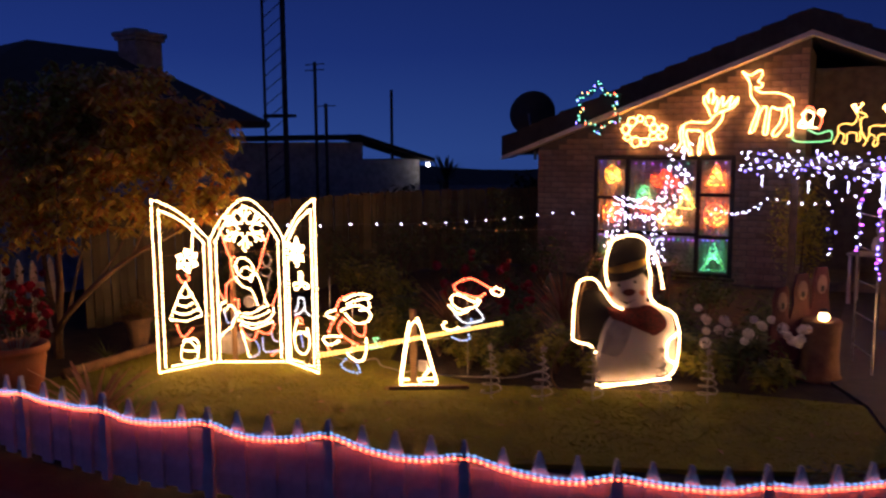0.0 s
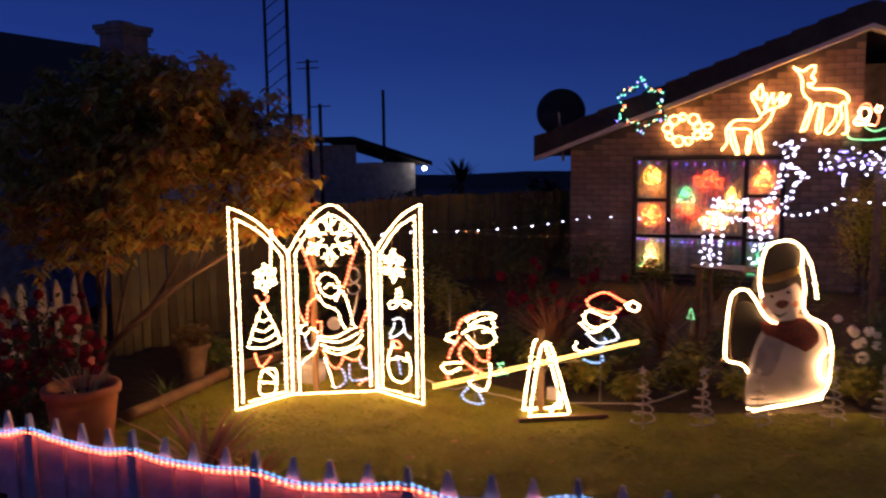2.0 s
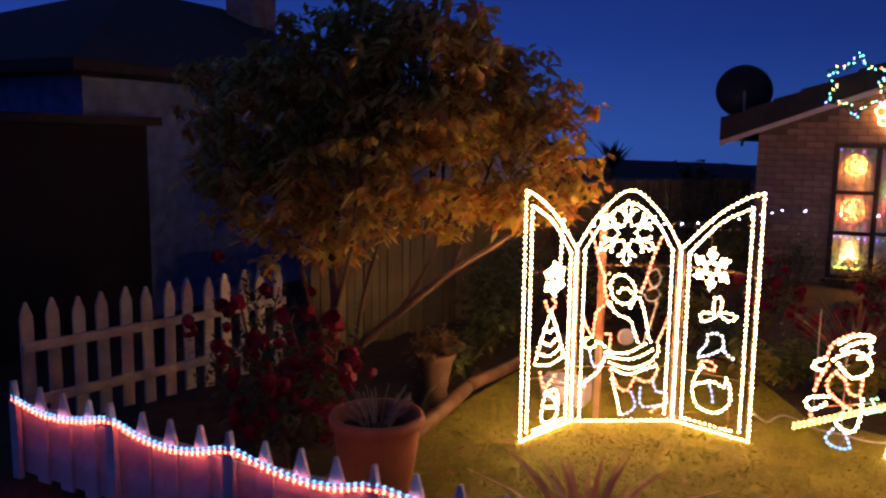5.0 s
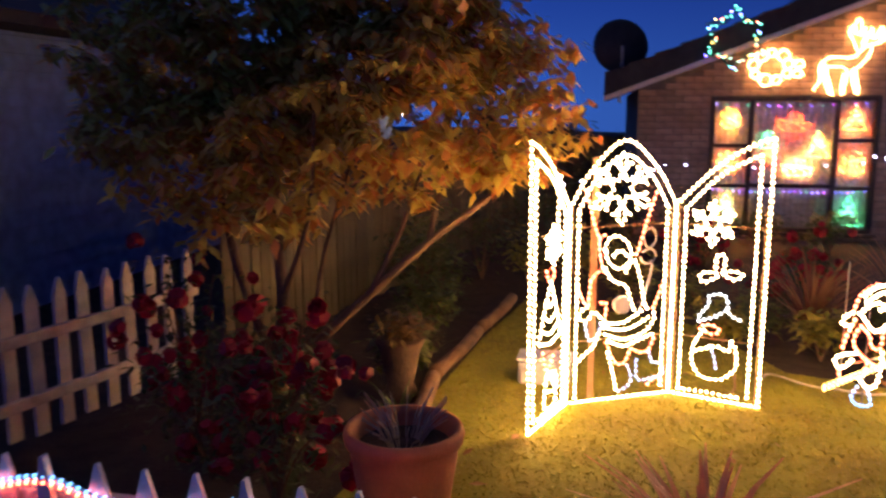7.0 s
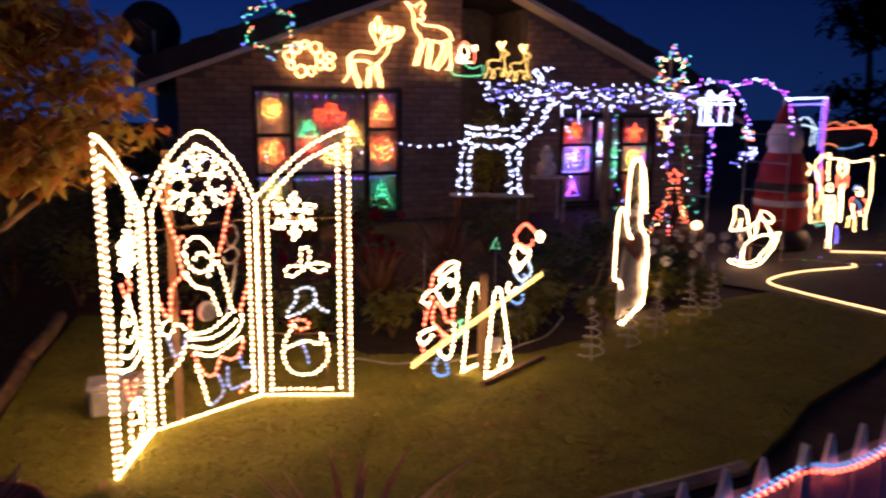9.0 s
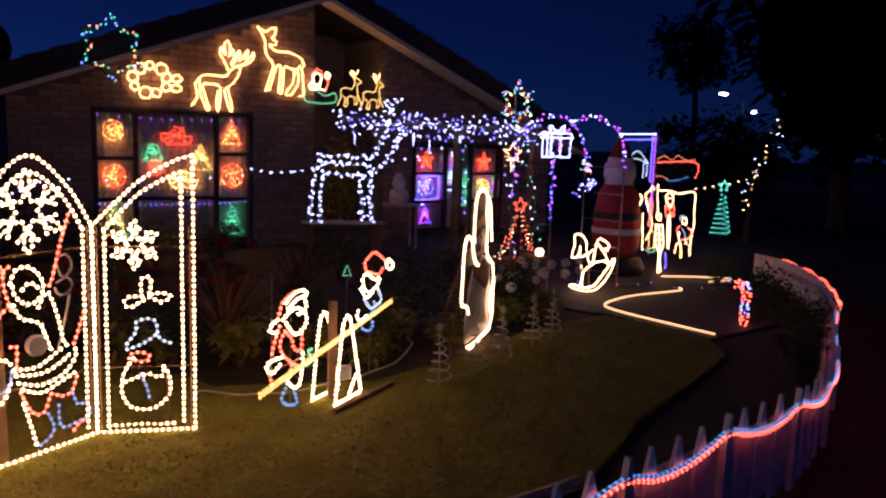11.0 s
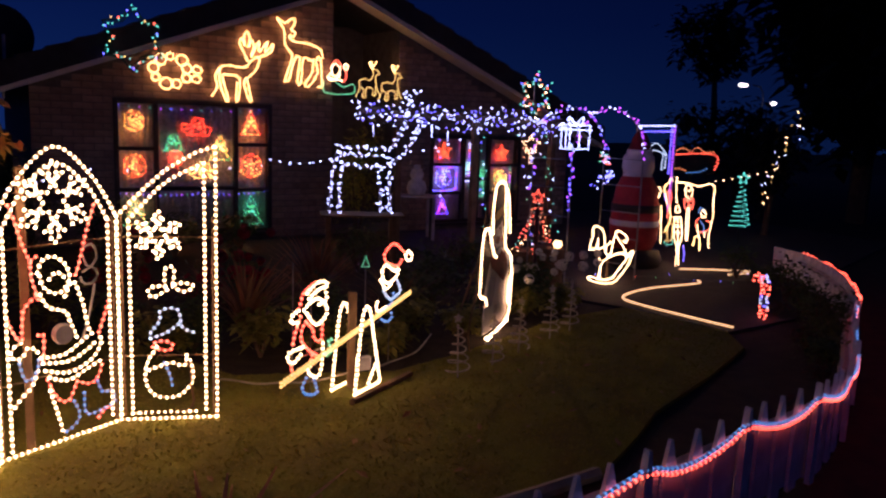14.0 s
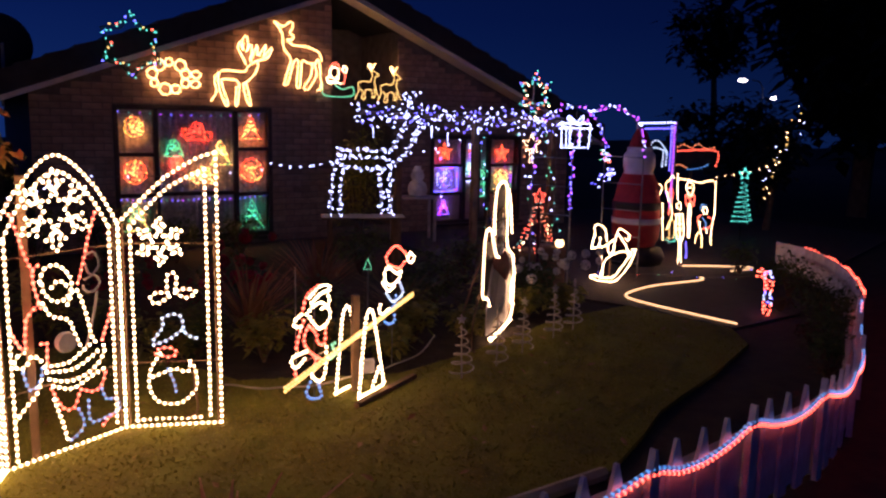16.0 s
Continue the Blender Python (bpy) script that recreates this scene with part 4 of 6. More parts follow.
f.draw("V", (-0.06, 1.91), (0.01, 2.02), (-0.01, 2.17), (0.04, 2.26), (0.14, 2.31), (0.37, 2.30), (0.45, 2.38), (0.54, 2.44), (0.58, 2.41), (0.54, 2.29), (0.45, 2.19), (0.37, 2.11), (0.43, 1.89), (0.47, 1.88), (0.41, 2.15))
f.draw("V", (0.04, 2.26), (0.05, 2.06), (0.13, 1.86), (0.16, 1.88), (0.08, 2.16), (0.16, 2.19), (0.31, 2.15), (0.29, 1.87), (0.26, 1.89), (0.28, 2.11))
f.draw("V", (0.41, 2.40), (0.36, 2.51), (0.31, 2.60), (0.34, 2.68), (0.38, 2.58), (0.37, 2.70), (0.42, 2.77), (0.45, 2.66), (0.43, 2.57), (0.48, 2.66), (0.50, 2.57), (0.46, 2.45))
f.draw("V", (0.48, 2.45), (0.57, 2.65), (0.58, 2.52), (0.69, 2.66), (0.66, 2.52), (0.77, 2.63), (0.72, 2.51), (0.54, 2.44))
f.done()
sl = thing("rope_light_sleigh", "small sleigh and rider in green, red and white rope light", "light display", 0.5, WY - 0.06, 0)
f = Figure(sl, (1, 0), 0.011, 0.03)
f.draw("G", (-0.10, 2.18), (-0.07, 2.03), (0.34, 2.03), (0.35, 2.16), (0.20, 2.12), (0.07, 2.19))
f.draw("W", (0.01, 2.38), (0.07, 2.43), (0.14, 2.38), (0.12, 2.29), (0.04, 2.27), (0.01, 2.38))
f.draw("R", (0.15, 2.42), (0.23, 2.34), (0.24, 2.27), (0.21, 2.19))
f.draw("W", (0.18, 2.20), (-0.01, 2.23), bend=False)
f.draw("W", (0.0, 2.30), (-0.04, 2.24), (0.02, 2.20), (0.12, 2.25), (0.14, 2.31))
f.draw("R", (0.02, 2.42), (0.08, 2.48), (0.16, 2.44))
f.draw("W", (0.22, 2.44), (0.27, 2.42), (0.24, 2.36), (0.20, 2.39), (0.22, 2.44))
part("backing", box(bmesh.new(), (0.0, 0.02, 2.0), (1.35, 0.04, 2.03), 0.004), DARKMETAL, sl, "thin dark support bar")
f.done()
sd1 = thing("rope_light_reindeer", "small leaping reindeer in yellow rope light", "light display", 0.9, WY - 0.06, 0, group="small reindeer before the sleigh")
f = Figure(sd1, (1, 0), 0.011, 0.03)
f.draw("Y", (0.0, 2.0), (0.05, 2.12), (0.05, 2.22), (0.14, 2.25), (0.22, 2.24), (0.27, 2.34), (0.24, 2.40), (0.33, 2.38), (0.37, 2.33), (0.31, 2.31), (0.31, 2.2), (0.34, 2.1), (0.38, 2.03))
f.draw("Y", (0.05, 2.14), (0.12, 2.10), (0.1, 2.0), (0.15, 2.0), (0.16, 2.12), (0.26, 2.12), (0.27, 2.02), (0.31, 2.05), (0.3, 2.16))
f.draw("V", (0.25, 2.40), (0.20, 2.47), (0.23, 2.50), (0.26, 2.43), (0.31, 2.50))
f.done()
copy_thing(sd1, pose(1.26, WY - 0.06, -0.03))
wr = thing("rope_light_wreath", "wreath of looped warm rope light on the brick wall", "light display", -1.68, WY - 0.05, 2.2)
f = Figure(wr, (1, 0), 0.0095, 0.028)
for k in range(9):
    a = k * math.tau / 9 + 0.2
    rr = 0.06 + 0.014 * math.sin(k * 2.3)
    cu, cv = (0.205 + 0.02 * math.sin(k * 1.7)) * math.cos(a), 0.175 * math.sin(a)
    f.draw("V", *[(cu + rr * math.cos(a + b * math.tau / 8), cv + rr * math.sin(a + b * math.tau / 8)) for b in range(9)])
for cu, cv in ((0.33, 0.03), (0.32, -0.09)):
    f.draw("V", *[(cu + 0.06 * math.cos(b * math.tau / 7), cv + 0.045 * math.sin(b * math.tau / 7)) for b in range(8)])
f.done()


def star_frame(x, y, z, r, cols, seed, label, deep=0.68):
    """A six-pointed wire star wound with small bulbs."""
    ob = thing("light_star", label, "light star", x, y, z)
    bm = bmesh.new()
    sets = {}
    ring = [Vector(((r if k % 2 == 0 else r * deep) * math.sin(k * math.pi / 6), 0, (r if k % 2 == 0 else r * deep) * math.cos(k * math.pi / 6))) for k in range(12)]
    tube(bm, ring, 0.016, 5, closed=True)
    tube(bm, [p * 0.86 for p in ring], 0.010, 5, closed=True)
    g = random.Random(seed + 77)
    for i, p in enumerate(curve(ring + ring[:1], r * 0.125, False)):
        bead(sets.setdefault(cols[(i + seed) % len(cols)], bmesh.new()), p * g.uniform(0.84, 1.04) + Vector((g.gauss(0, 0.012), -0.02, g.gauss(0, 0.012))), 0.0125)
    part("frame", bm, GREENCLOTH, ob, "dark wound wire frame")
    for c, b in sets.items():
        part(LAMP_NAME[c] + "_bulbs", b, bulb_mat(c), ob, "glowing " + LAMP_NAME[c].replace("_", " ") + " bulbs")["kind"] = "stuff"
    return ob


star_frame(-2.2, 11.5, 2.52, 0.38, "TTUTTYTR", 0, "large six-pointed star of green bulbs at the roof edge")
st2 = star_frame(2.30, 9.48, 2.06, 0.28, "TTUTRTWO", 1, "six-pointed star of mixed coloured bulbs above the verandah", 0.5)
part("pole", tube(bmesh.new(), [(0, 0.02, 0.2), (0, 0.02, -0.30)], 0.012, 6), METAL, st2)

# ---- satellite dish on the roof ----
dish = thing("satellite_dish", "dark satellite dish on the roof edge", "satellite dish", -3.55, 12.3, 2.52)
bm = bmesh.new()
lathe(bm, [(0.03, 0.10), (0.18, 0.075), (0.30, 0.03), (0.37, 0.0), (0.375, -0.01), (0.30, 0.015), (0.18, 0.06), (0.03, 0.085)], 32)
bmesh.ops.transform(bm, matrix=pose(0, 0, 0, 78, 0, 12), verts=bm.verts)
smooth(part("bowl", bm, DARKMETAL, dish))
part("mast", tube(bmesh.new(), [(0.0, 0.12, 0.0), (0.0, 0.15, -0.75)], 0.022, 8), METAL, dish)
part("arm", tube(bmesh.new(), [(0.02, -0.06, -0.36), (0.02, -0.2, -0.02)], 0.018, 6), PLASTIC, dish, "pale feed arm")


# ---- lit motifs behind the window panes ----
def motif(shape, x, z, s, cols, seed, y=WY + 0.085):
    """A flat ornament of tiny bulbs on a wire outline."""
    g = random.Random(seed)
    ob = thing("window_motif", "small lit window ornament in the shape of a " + shape, "window ornament", x, y, z, group="lit window ornaments")
    if shape == "tree":
        out = [(-0.45, -0.5), (0.45, -0.5), (0.16, -0.12), (0.3, -0.12), (0.1, 0.2), (0.18, 0.2), (0, 0.55), (-0.18, 0.2), (-0.1, 0.2), (-0.3, -0.12), (-0.16, -0.12)]
    elif shape == "bell":
        out = [(-0.5, -0.4), (0.5, -0.4), (0.34, 0.05), (0.22, 0.4), (0, 0.5), (-0.22, 0.4), (-0.34, 0.05)]
    elif shape == "star":
        out = [((0.55 if k % 2 == 0 else 0.24) * math.sin(k * math.pi / 5), (0.55 if k % 2 == 0 else 0.24) * math.cos(k * math.pi / 5)) for k in range(10)]
    elif shape == "sleigh":
        out = [(-0.6, -0.15), (-0.35, -0.35), (0.5, -0.35), (0.62, -0.05), (0.3, 0.0), (0.25, 0.3), (-0.1, 0.38), (-0.25, 0.05), (-0.6, 0.1)]
    else:
        out = [(0.45 * math.cos(k * 0.52) * (1 + 0.15 * math.sin(k * 3)), 0.5 * math.sin(k * 0.52)) for k in range(12)]
    out = [(u * s, v * s) for u, v in out]
    part("outline", tube(bmesh.new(), [(u, 0, v) for u, v in out], 0.003, 4, closed=True), DARKMETAL, ob)
    sets = {}
    ps = curve([(u, 0, v) for u, v in out + out[:1]], s * 0.10, False)
    for _ in range(44):
        k = g.randrange(len(out))
        ps.append(Vector((out[k][0], 0, out[k][1])) * g.uniform(0.1, 0.8))
    for p in ps:
        bead(sets.setdefault(g.choice(cols), bmesh.new()), p, 0.0074)
    for c, bm in sets.items():
        part(LAMP_NAME[c] + "_bulb_chain", bm, motif_mat(c), ob, "glowing " + LAMP_NAME[c].replace("_", " ") + " bulbs")["kind"] = "stuff"


for shape, x, z, s, cols in (("wreath", -2.12, 1.55, 0.26, "VYO"), ("candle", -2.12, 0.97, 0.30, "OVR"), ("tree", -2.12, 0.38, 0.34, "GVT"), ("tree", -0.60, 1.56, 0.30, "VOR"), ("wreath", -0.60, 0.98, 0.32, "ORV"),
                             ("tree", -0.60, 0.36, 0.38, "TTG"), ("sleigh", -1.33, 1.50, 0.32, "RRO"), ("bell", -1.63, 1.27, 0.24, "GGT"), ("tree", -1.02, 1.22, 0.32, "VGY"), ("candle", -1.60, 1.08, 0.18, "RRO"),
                             ("sleigh", -1.25, 0.92, 0.30, "VYW")):
    motif(shape, x, z, s, cols, int(x * 100 + z * 10))
for shape, x, z, s, cols in (("star", 2.5, 1.22, 0.26, "OR"), ("wreath", 2.5, 0.80, 0.30, "IUP"), ("bell", 2.95, 0.95, 0.20, "GC"), ("bell", 3.2, 0.8, 0.26, "GGT"), ("star", 3.6, 1.2, 0.26, "RO"),
                             ("wreath", 3.6, 0.78, 0.28, "VYG"), ("tree", 2.5, 0.35, 0.24, "OPU"), ("tree", 3.6, 0.35, 0.24, "OR")):
    motif(shape, x, z, s, cols, int(x * 100 + z * 10))
string_lights("window_string_light", "purple and blue fairy lights along the window top", [(-2.3, WY + 0.1, 0.62), (-1.3, WY + 0.1, 0.60), (-0.4, WY + 0.1, 0.62)], "U", 0.07, 0.02, 0.008, colours="UUPUGU")
string_lights("window_string_light", "purple and green fairy lights inside the window head", [(-2.3, WY + 0.1, 1.74), (-0.4, WY + 0.1, 1.74)], "U", 0.13, 0.03, 0.008, colours="UTP")
string_lights("window_string_light", "deep blue fairy lights bunched in the window", [(2.3, WY + 0.09, 1.0), (2.75, WY + 0.1, 0.98), (2.75, WY + 0.1, 0.62), (2.3, WY + 0.09, 0.6)], "U", 0.04, 0.02, 0.016, colours="UUPU")
string_lights("window_string_light", "violet and blue fairy lights hung behind the panes", [(2.85, WY + 0.09, 1.38), (2.87, WY + 0.09, 0.75), (3.0, WY + 0.1, 0.75), (2.98, WY + 0.1, 1.38)], "P", 0.05, 0.0, 0.014, colours="PUIR")
string_lights("window_string_light", "violet and yellow fairy lights hung behind the panes", [(3.42, WY + 0.09, 1.02), (3.8, WY + 0.1, 1.0), (3.8, WY + 0.1, 0.62), (3.42, WY + 0.09, 0.62)], "P", 0.05, 0.02, 0.014, colours="PYGP")
string_lights("window_string_light", "green fairy lights bunched in the window", [(3.05, WY + 0.09, 1.3), (3.1, WY + 0.1, 0.5), (3.28, WY + 0.1, 0.5), (3.25, WY + 0.1, 1.1)], "G", 0.05, 0.0, 0.016, colours="GGT")

# ---- wire reindeer wound with ice-white bulbs on a stand ----
deer = thing("wire_reindeer", "standing wire reindeer wound with ice-white fairy lights", "light display", -1.02, 8.22, 0.80, rz=-20)
wires, g = bmesh.new(), random.Random(5)
lines = []
for yy in (-0.09, 0.09):
    lines += [[(0.0, yy, 0.0), (0.03, yy, 0.3), (0.06, yy, 0.52), (0.12, yy, 0.62)], [(0.1, yy, 0.0), (0.12, yy, 0.28), (0.16, yy, 0.48)], [(0.56, yy, 0.0), (0.55, yy, 0.28), (0.52, yy, 0.48)],
              [(0.66, yy, 0.0), (0.65, yy, 0.28), (0.66, yy, 0.5)], [(0.10, yy, 0.63), (0.35, yy, 0.62), (0.66, yy, 0.62)], [(0.14, yy, 0.47), (0.36, yy, 0.44), (0.66, yy, 0.46)], [(0.1, yy, 0.56), (0.66, yy, 0.54)],
              [(0.66, yy * 0.7, 0.62), (0.76, yy * 0.6, 0.78), (0.84, yy * 0.5, 0.95)], [(0.66, yy * 0.7, 0.46), (0.84, yy * 0.6, 0.62), (0.94, yy * 0.5, 0.82)], [(0.84, yy, 0.95), (0.98, yy * 0.5, 0.90), (1.02, yy * 0.3, 0.84), (0.92, yy, 0.80)],
              [(0.84, yy, 0.97), (0.88, yy * 1.5, 1.1), (0.98, yy * 1.9, 1.2)], [(0.87, yy * 1.4, 1.07), (0.80, yy * 2, 1.17)]]
sets = bmesh.new()
for ln in lines:
    ps = curve([(x * 0.88, y, z) for x, y, z in ln], 0.058)
    if len(ps) > 1:
        tube(wires, ps, 0.0045, 5)
    for p in ps:
        bead(sets, p + Vector((g.uniform(-1, 1), g.uniform(-1, 1), g.uniform(-1, 1))) * 0.02, 0.0092)
part("frame", wires, WIRE, deer, "white wire frame")
part("ice_white_bulb_chain", sets, bulb_mat("I"), deer, "glowing ice-white bulbs")["kind"] = "stuff"
stand = thing("timber_stand", "plain timber stand under the wire reindeer", "stand", -1.02, 8.22, 0, rz=-20)
part("top", box(bmesh.new(), (-0.08, -0.16, 0.775), (0.72, 0.16, 0.795), 0.005), WOOD, stand)
for x in (0.0, 0.62):
    for y in (-0.12, 0.12):
        part("leg", box(bmesh.new(), (x - 0.02, y - 0.02, -0.03), (x + 0.02, y + 0.02, 0.774), 0.004), WOOD, stand)

# ---- verandah beam hung with fairy lights ----
ver = thing("verandah", "dark timber verandah beam and post", "verandah", kind="structure")
part("beam", tube(bmesh.new(), [(0.1, 10.05, 1.80), (2.7, 9.35, 1.72)], 0.05, 4), WOOD, ver)
for x, y in ((0.6, 9.95), (1.55, 9.68), (2.55, 9.40)):
    part("post", box(bmesh.new(), (x - 0.04, y - 0.04, -0.03), (x + 0.04, y + 0.04, 1.76), 0.006), WOOD, ver)
for k in range(5):
    z = 1.90 - 0.05 * k
    string_lights("fairy_lights", "ice-white and blue fairy lights massed along the verandah", [(0.05, 10.0 - 0.02 * k, z), (0.9, 9.75, z - 0.02), (1.8, 9.5, z - 0.05), (2.75, 9.25, z - 0.05)], "I", 0.065, 0.05, 0.0102,
                  group="verandah fairy lights", jitter=0.06, seed=k, colours=("IIU" if k < 3 else "IUI"))
for k, x in enumerate((0.25, 0.75, 0.95, 1.15)):
    ic = thing("icicle_light", "short hanging icicle lamp", "icicle light", x, 10.0 - 0.27 * x, 1.62 - 0.05 * (k % 2), group="icicle lamps")
    part("lamp", tube(bmesh.new(), [(0, 0, 0), (0, 0, -0.13)], 0.005, 6, 0.3), bulb_mat("I"), ic)
for k, (pts, cols, st) in enumerate((([(1.6, 9.6, 1.7), (1.62, 9.55, 0.9), (1.7, 9.5, 0.3)], "IUT", 0.10), ([(1.0, 9.7, 1.7), (1.0, 9.6, 0.7)], "UIU", 0.12), ([(2.3, 9.3, 1.6), (1.95, 8.6, 1.0), (1.6, 8.0, 0.5)], "GIT", 0.12),
                                     ([(2.1, 9.5, 1.7), (2.2, 9.2, 0.0)], "IUOG", 0.14), ([(2.34, 8.16, 1.35), (3.4, 9.3, 1.30), (3.9, 9.9, 1.35)], "RUOIG", 0.06),
                                     ([(2.34, 8.16, 1.1), (3.8, 9.6, 1.1), (3.2, 9.3, 0.9)], "UUI", 0.08))):
    string_lights("fairy_lights", "mixed coloured fairy lights hanging by the verandah", pts, "I", st, 0.04, 0.0105, group="hanging fairy lights", jitter=0.05, seed=20 + k, colours=cols)
string_lights("festoon_light", "white festoon bulbs strung across the garden to the house", [(-4.4, 6.0, 1.30), (-3.9, 7.5, 1.10), (-2.9, 11.85, 0.96), (-0.3, 11.6, 1.04), (0.3, 10.4, 1.3)], "I", 0.42, 0.06, 0.0105)
string_lights("festoon_light", "small dim amber bulbs strung low across the garden", [(-3.9, 9.2, 0.95), (-2.9, 11.6, 0.72), (-2.4, 11.7, 0.7)], "O", 0.2, 0.05, 0.0045)
string_lights("festoon_light", "white festoon bulbs hung in front of the porch", [(-0.5, 11.5, 1.1), (0.3, 10.3, 1.35), (1.4, 9.7, 1.5)], "I", 0.16, 0.12, 0.011)

# ---- garden arch with purple lights ----
arch = thing("garden_arch", "thin white metal garden arch wound with purple fairy lights", "garden arch")
bl, br, off = Vector((1.45, 7.66, 0)), Vector((2.50, 7.70, 0)), Vector((-0.16, 0.46, 0))


def hoop(o):
    c, w = (bl + br) / 2 + o, (br - bl) / 2
    pts = [bl + o + Vector((0, 0, z)) for z in (-0.03, 0.5, 1.0, 1.38)]
    pts += [c - w * math.cos(k * math.pi / 14) + Vector((0, 0, 1.40 + 0.50 * math.sin(k * math.pi / 14))) for k in range(15)]
    return pts + [br + o + Vector((0, 0, z)) for z in (1.38, 1.0, 0.5, -0.03)]


for o in (Vector((0, 0, 0)), off):
    part("hoop", tube(bmesh.new(), hoop(o), 0.009, 6), METAL, arch)
for b in (bl, br):
    for z in (0.15, 0.45, 0.75, 1.05, 1.35):
        part("rung", tube(bmesh.new(), [b + Vector((0, 0, z)), b + off + Vector((0, 0, z))], 0.006, 5), METAL, arch)
string_lights("arch_string_light", "purple and white fairy lights wound round the garden arch", hoop(Vector((0, -0.01, 0)))[3:-3], "P", 0.04, 0, 0.011, jitter=0.025, colours="PPIP")
string_lights("arch_string_light", "deep blue and purple fairy lights wound round the garden arch", hoop(off)[2:-4], "P", 0.045, 0, 0.011, jitter=0.025, colours="PUIU")
string_lights("arch_string_light", "deep blue and purple fairy lights on the arch leg", [bl + Vector((0, 0, 1.4)), bl + Vector((0, 0, 0.8))], "U", 0.035, 0, 0.011, jitter=0.02, colours="UUP")

gift = thing("gift_lantern", "hanging gift box outlined in ice-white light with a bow", "light display", 1.58, 7.78, 1.46)
f = Figure(gift, (0.85, -0.52), 0.0085, 0.024)
for q in (((-0.15, 0), (0.14, 0)), ((-0.15, 0.25), (0.15, 0.25)), ((-0.15, 0), (-0.15, 0.25)), ((0.14, 0), (0.15, 0.25)), ((-0.06, 0), (-0.06, 0.25)), ((0.04, 0), (0.04, 0.25)), ((-0.17, 0.2), (0.17, 0.2)), ((-0.1, 0), (-0.1, 0.24))):
    f.draw("I", *q, bend=False)
f.draw("I", (0, 0.26), (-0.08, 0.33), (-0.06, 0.25), (0, 0.26), (0.07, 0.33), (0.06, 0.26), (0, 0.26))
part("hanger", tube(bmesh.new(), [f.at(0, 0.3), f.at(0, 0.43)], 0.003, 4), CABLE, gift)
f.done()

# ---- inflatable in a red coat ----
big = bmesh.new()
prof = [(0.02, 0.22), (0.24, 0.24), (0.29, 0.34), (0.30, 0.52), (0.305, 0.53), (0.305, 0.60), (0.29, 0.61), (0.285, 0.70), (0.30, 0.71), (0.30, 0.80), (0.28, 0.81), (0.25, 1.0), (0.19, 1.14), (0.17, 1.16), (0.20, 1.24), (0.19, 1.38), (0.15, 1.42),
        (0.16, 1.43), (0.15, 1.47), (0.135, 1.48), (0.09, 1.62), (0.02, 1.72)]
lathe(big, prof, 24)
me = bpy.data.meshes.new("inflatable_figure")
big.to_mesh(me)
big.free()
for m_ in (REDCLOTH, SNOWBOARD, BLACKCLOTH):
    me.materials.append(m_)
for p in me.polygons:
    z = p.center.z
    p.material_index = 2 if z < 0.25 or 0.70 < z < 0.805 else 1 if 0.525 < z < 0.605 or 1.14 < z < 1.475 else 0
    p.use_smooth = True
o = tagged(new("inflatable_figure", me), "tall inflatable figure in a red coat with a white beard", "inflatable")
o.location = (3.22, 8.5, -0.03)
smooth(part("inflatable_base", lathe(bmesh.new(), [(0.05, 0.01), (0.34, 0.01), (0.38, 0.1), (0.33, 0.22), (0.05, 0.24)], 24), BLACKCLOTH, o, "round black inflatable base"))

wt = thing("wire_tree", "wire cone tree with red, orange and white fairy lights", "light display", 2.24, 9.22, -0.03)
st, g = bmesh.new(), random.Random(31)
sets = {}
for k in range(8):
    a = k * math.tau / 8
    ln = curve([(0.30 * math.cos(a), 0.30 * math.sin(a), 0.14), (0.16 * math.cos(a), 0.16 * math.sin(a), 0.36), (0.02 * math.cos(a), 0.02 * math.sin(a), 0.74)], 0.06)
    tube(st, ln, 0.004, 4)
    for p in ln:
        bead(sets.setdefault(g.choice("RRROOWT"), bmesh.new()), p + Vector((g.uniform(-1, 1), g.uniform(-1, 1), 0)) * 0.02, 0.009)
for z, r in ((0.14, 0.30), (0.26, 0.22), (0.44, 0.12)):
    tube(st, [(r * math.cos(k * math.tau / 16), r * math.sin(k * math.tau / 16), z) for k in range(16)], 0.004, 4, closed=True)
sp = [((0.09 if k % 2 == 0 else 0.04) * math.sin(k * math.pi / 5), (0.09 if k % 2 == 0 else 0.04) * math.cos(k * math.pi / 5) + 0.82) for k in range(11)]
for p in curve([(0.86 * u, -0.5 * u, v) for u, v in sp], 0.035, False):
    bead(sets.setdefault("R", bmesh.new()), p, 0.0085)
part("frame", st, DARKMETAL, wt)
part("stand", box(bmesh.new(), (-0.25, -0.25, 0), (0.25, 0.25, 0.135), 0.01), WOOD, wt, "dark timber box under the tree")
for c, bm in sets.items():
    part(LAMP_NAME[c] + "_bulb_chain", bm, bulb_mat(c), wt, "glowing " + LAMP_NAME[c].replace("_", " ") + " bulbs")["kind"] = "stuff"
hs = thing("hanging_star", "small warm rope light star hanging from the verandah", "light display", 2.19, 9.36, 1.44)
f = Figure(hs, (0.85, -0.5), 0.007, 0.03)
f.draw("W", *[((0.12 if k % 2 == 0 else 0.055) * math.sin(k * math.pi / 5), (0.12 if k % 2 == 0 else 0.055) * math.cos(k * math.pi / 5)) for k in range(11)], bend=False)
f.draw("W", (-0.02, -0.08), (-0.015, -0.24), bend=False)
f.draw("W", (0.02, -0.08), (0.015, -0.24), bend=False)
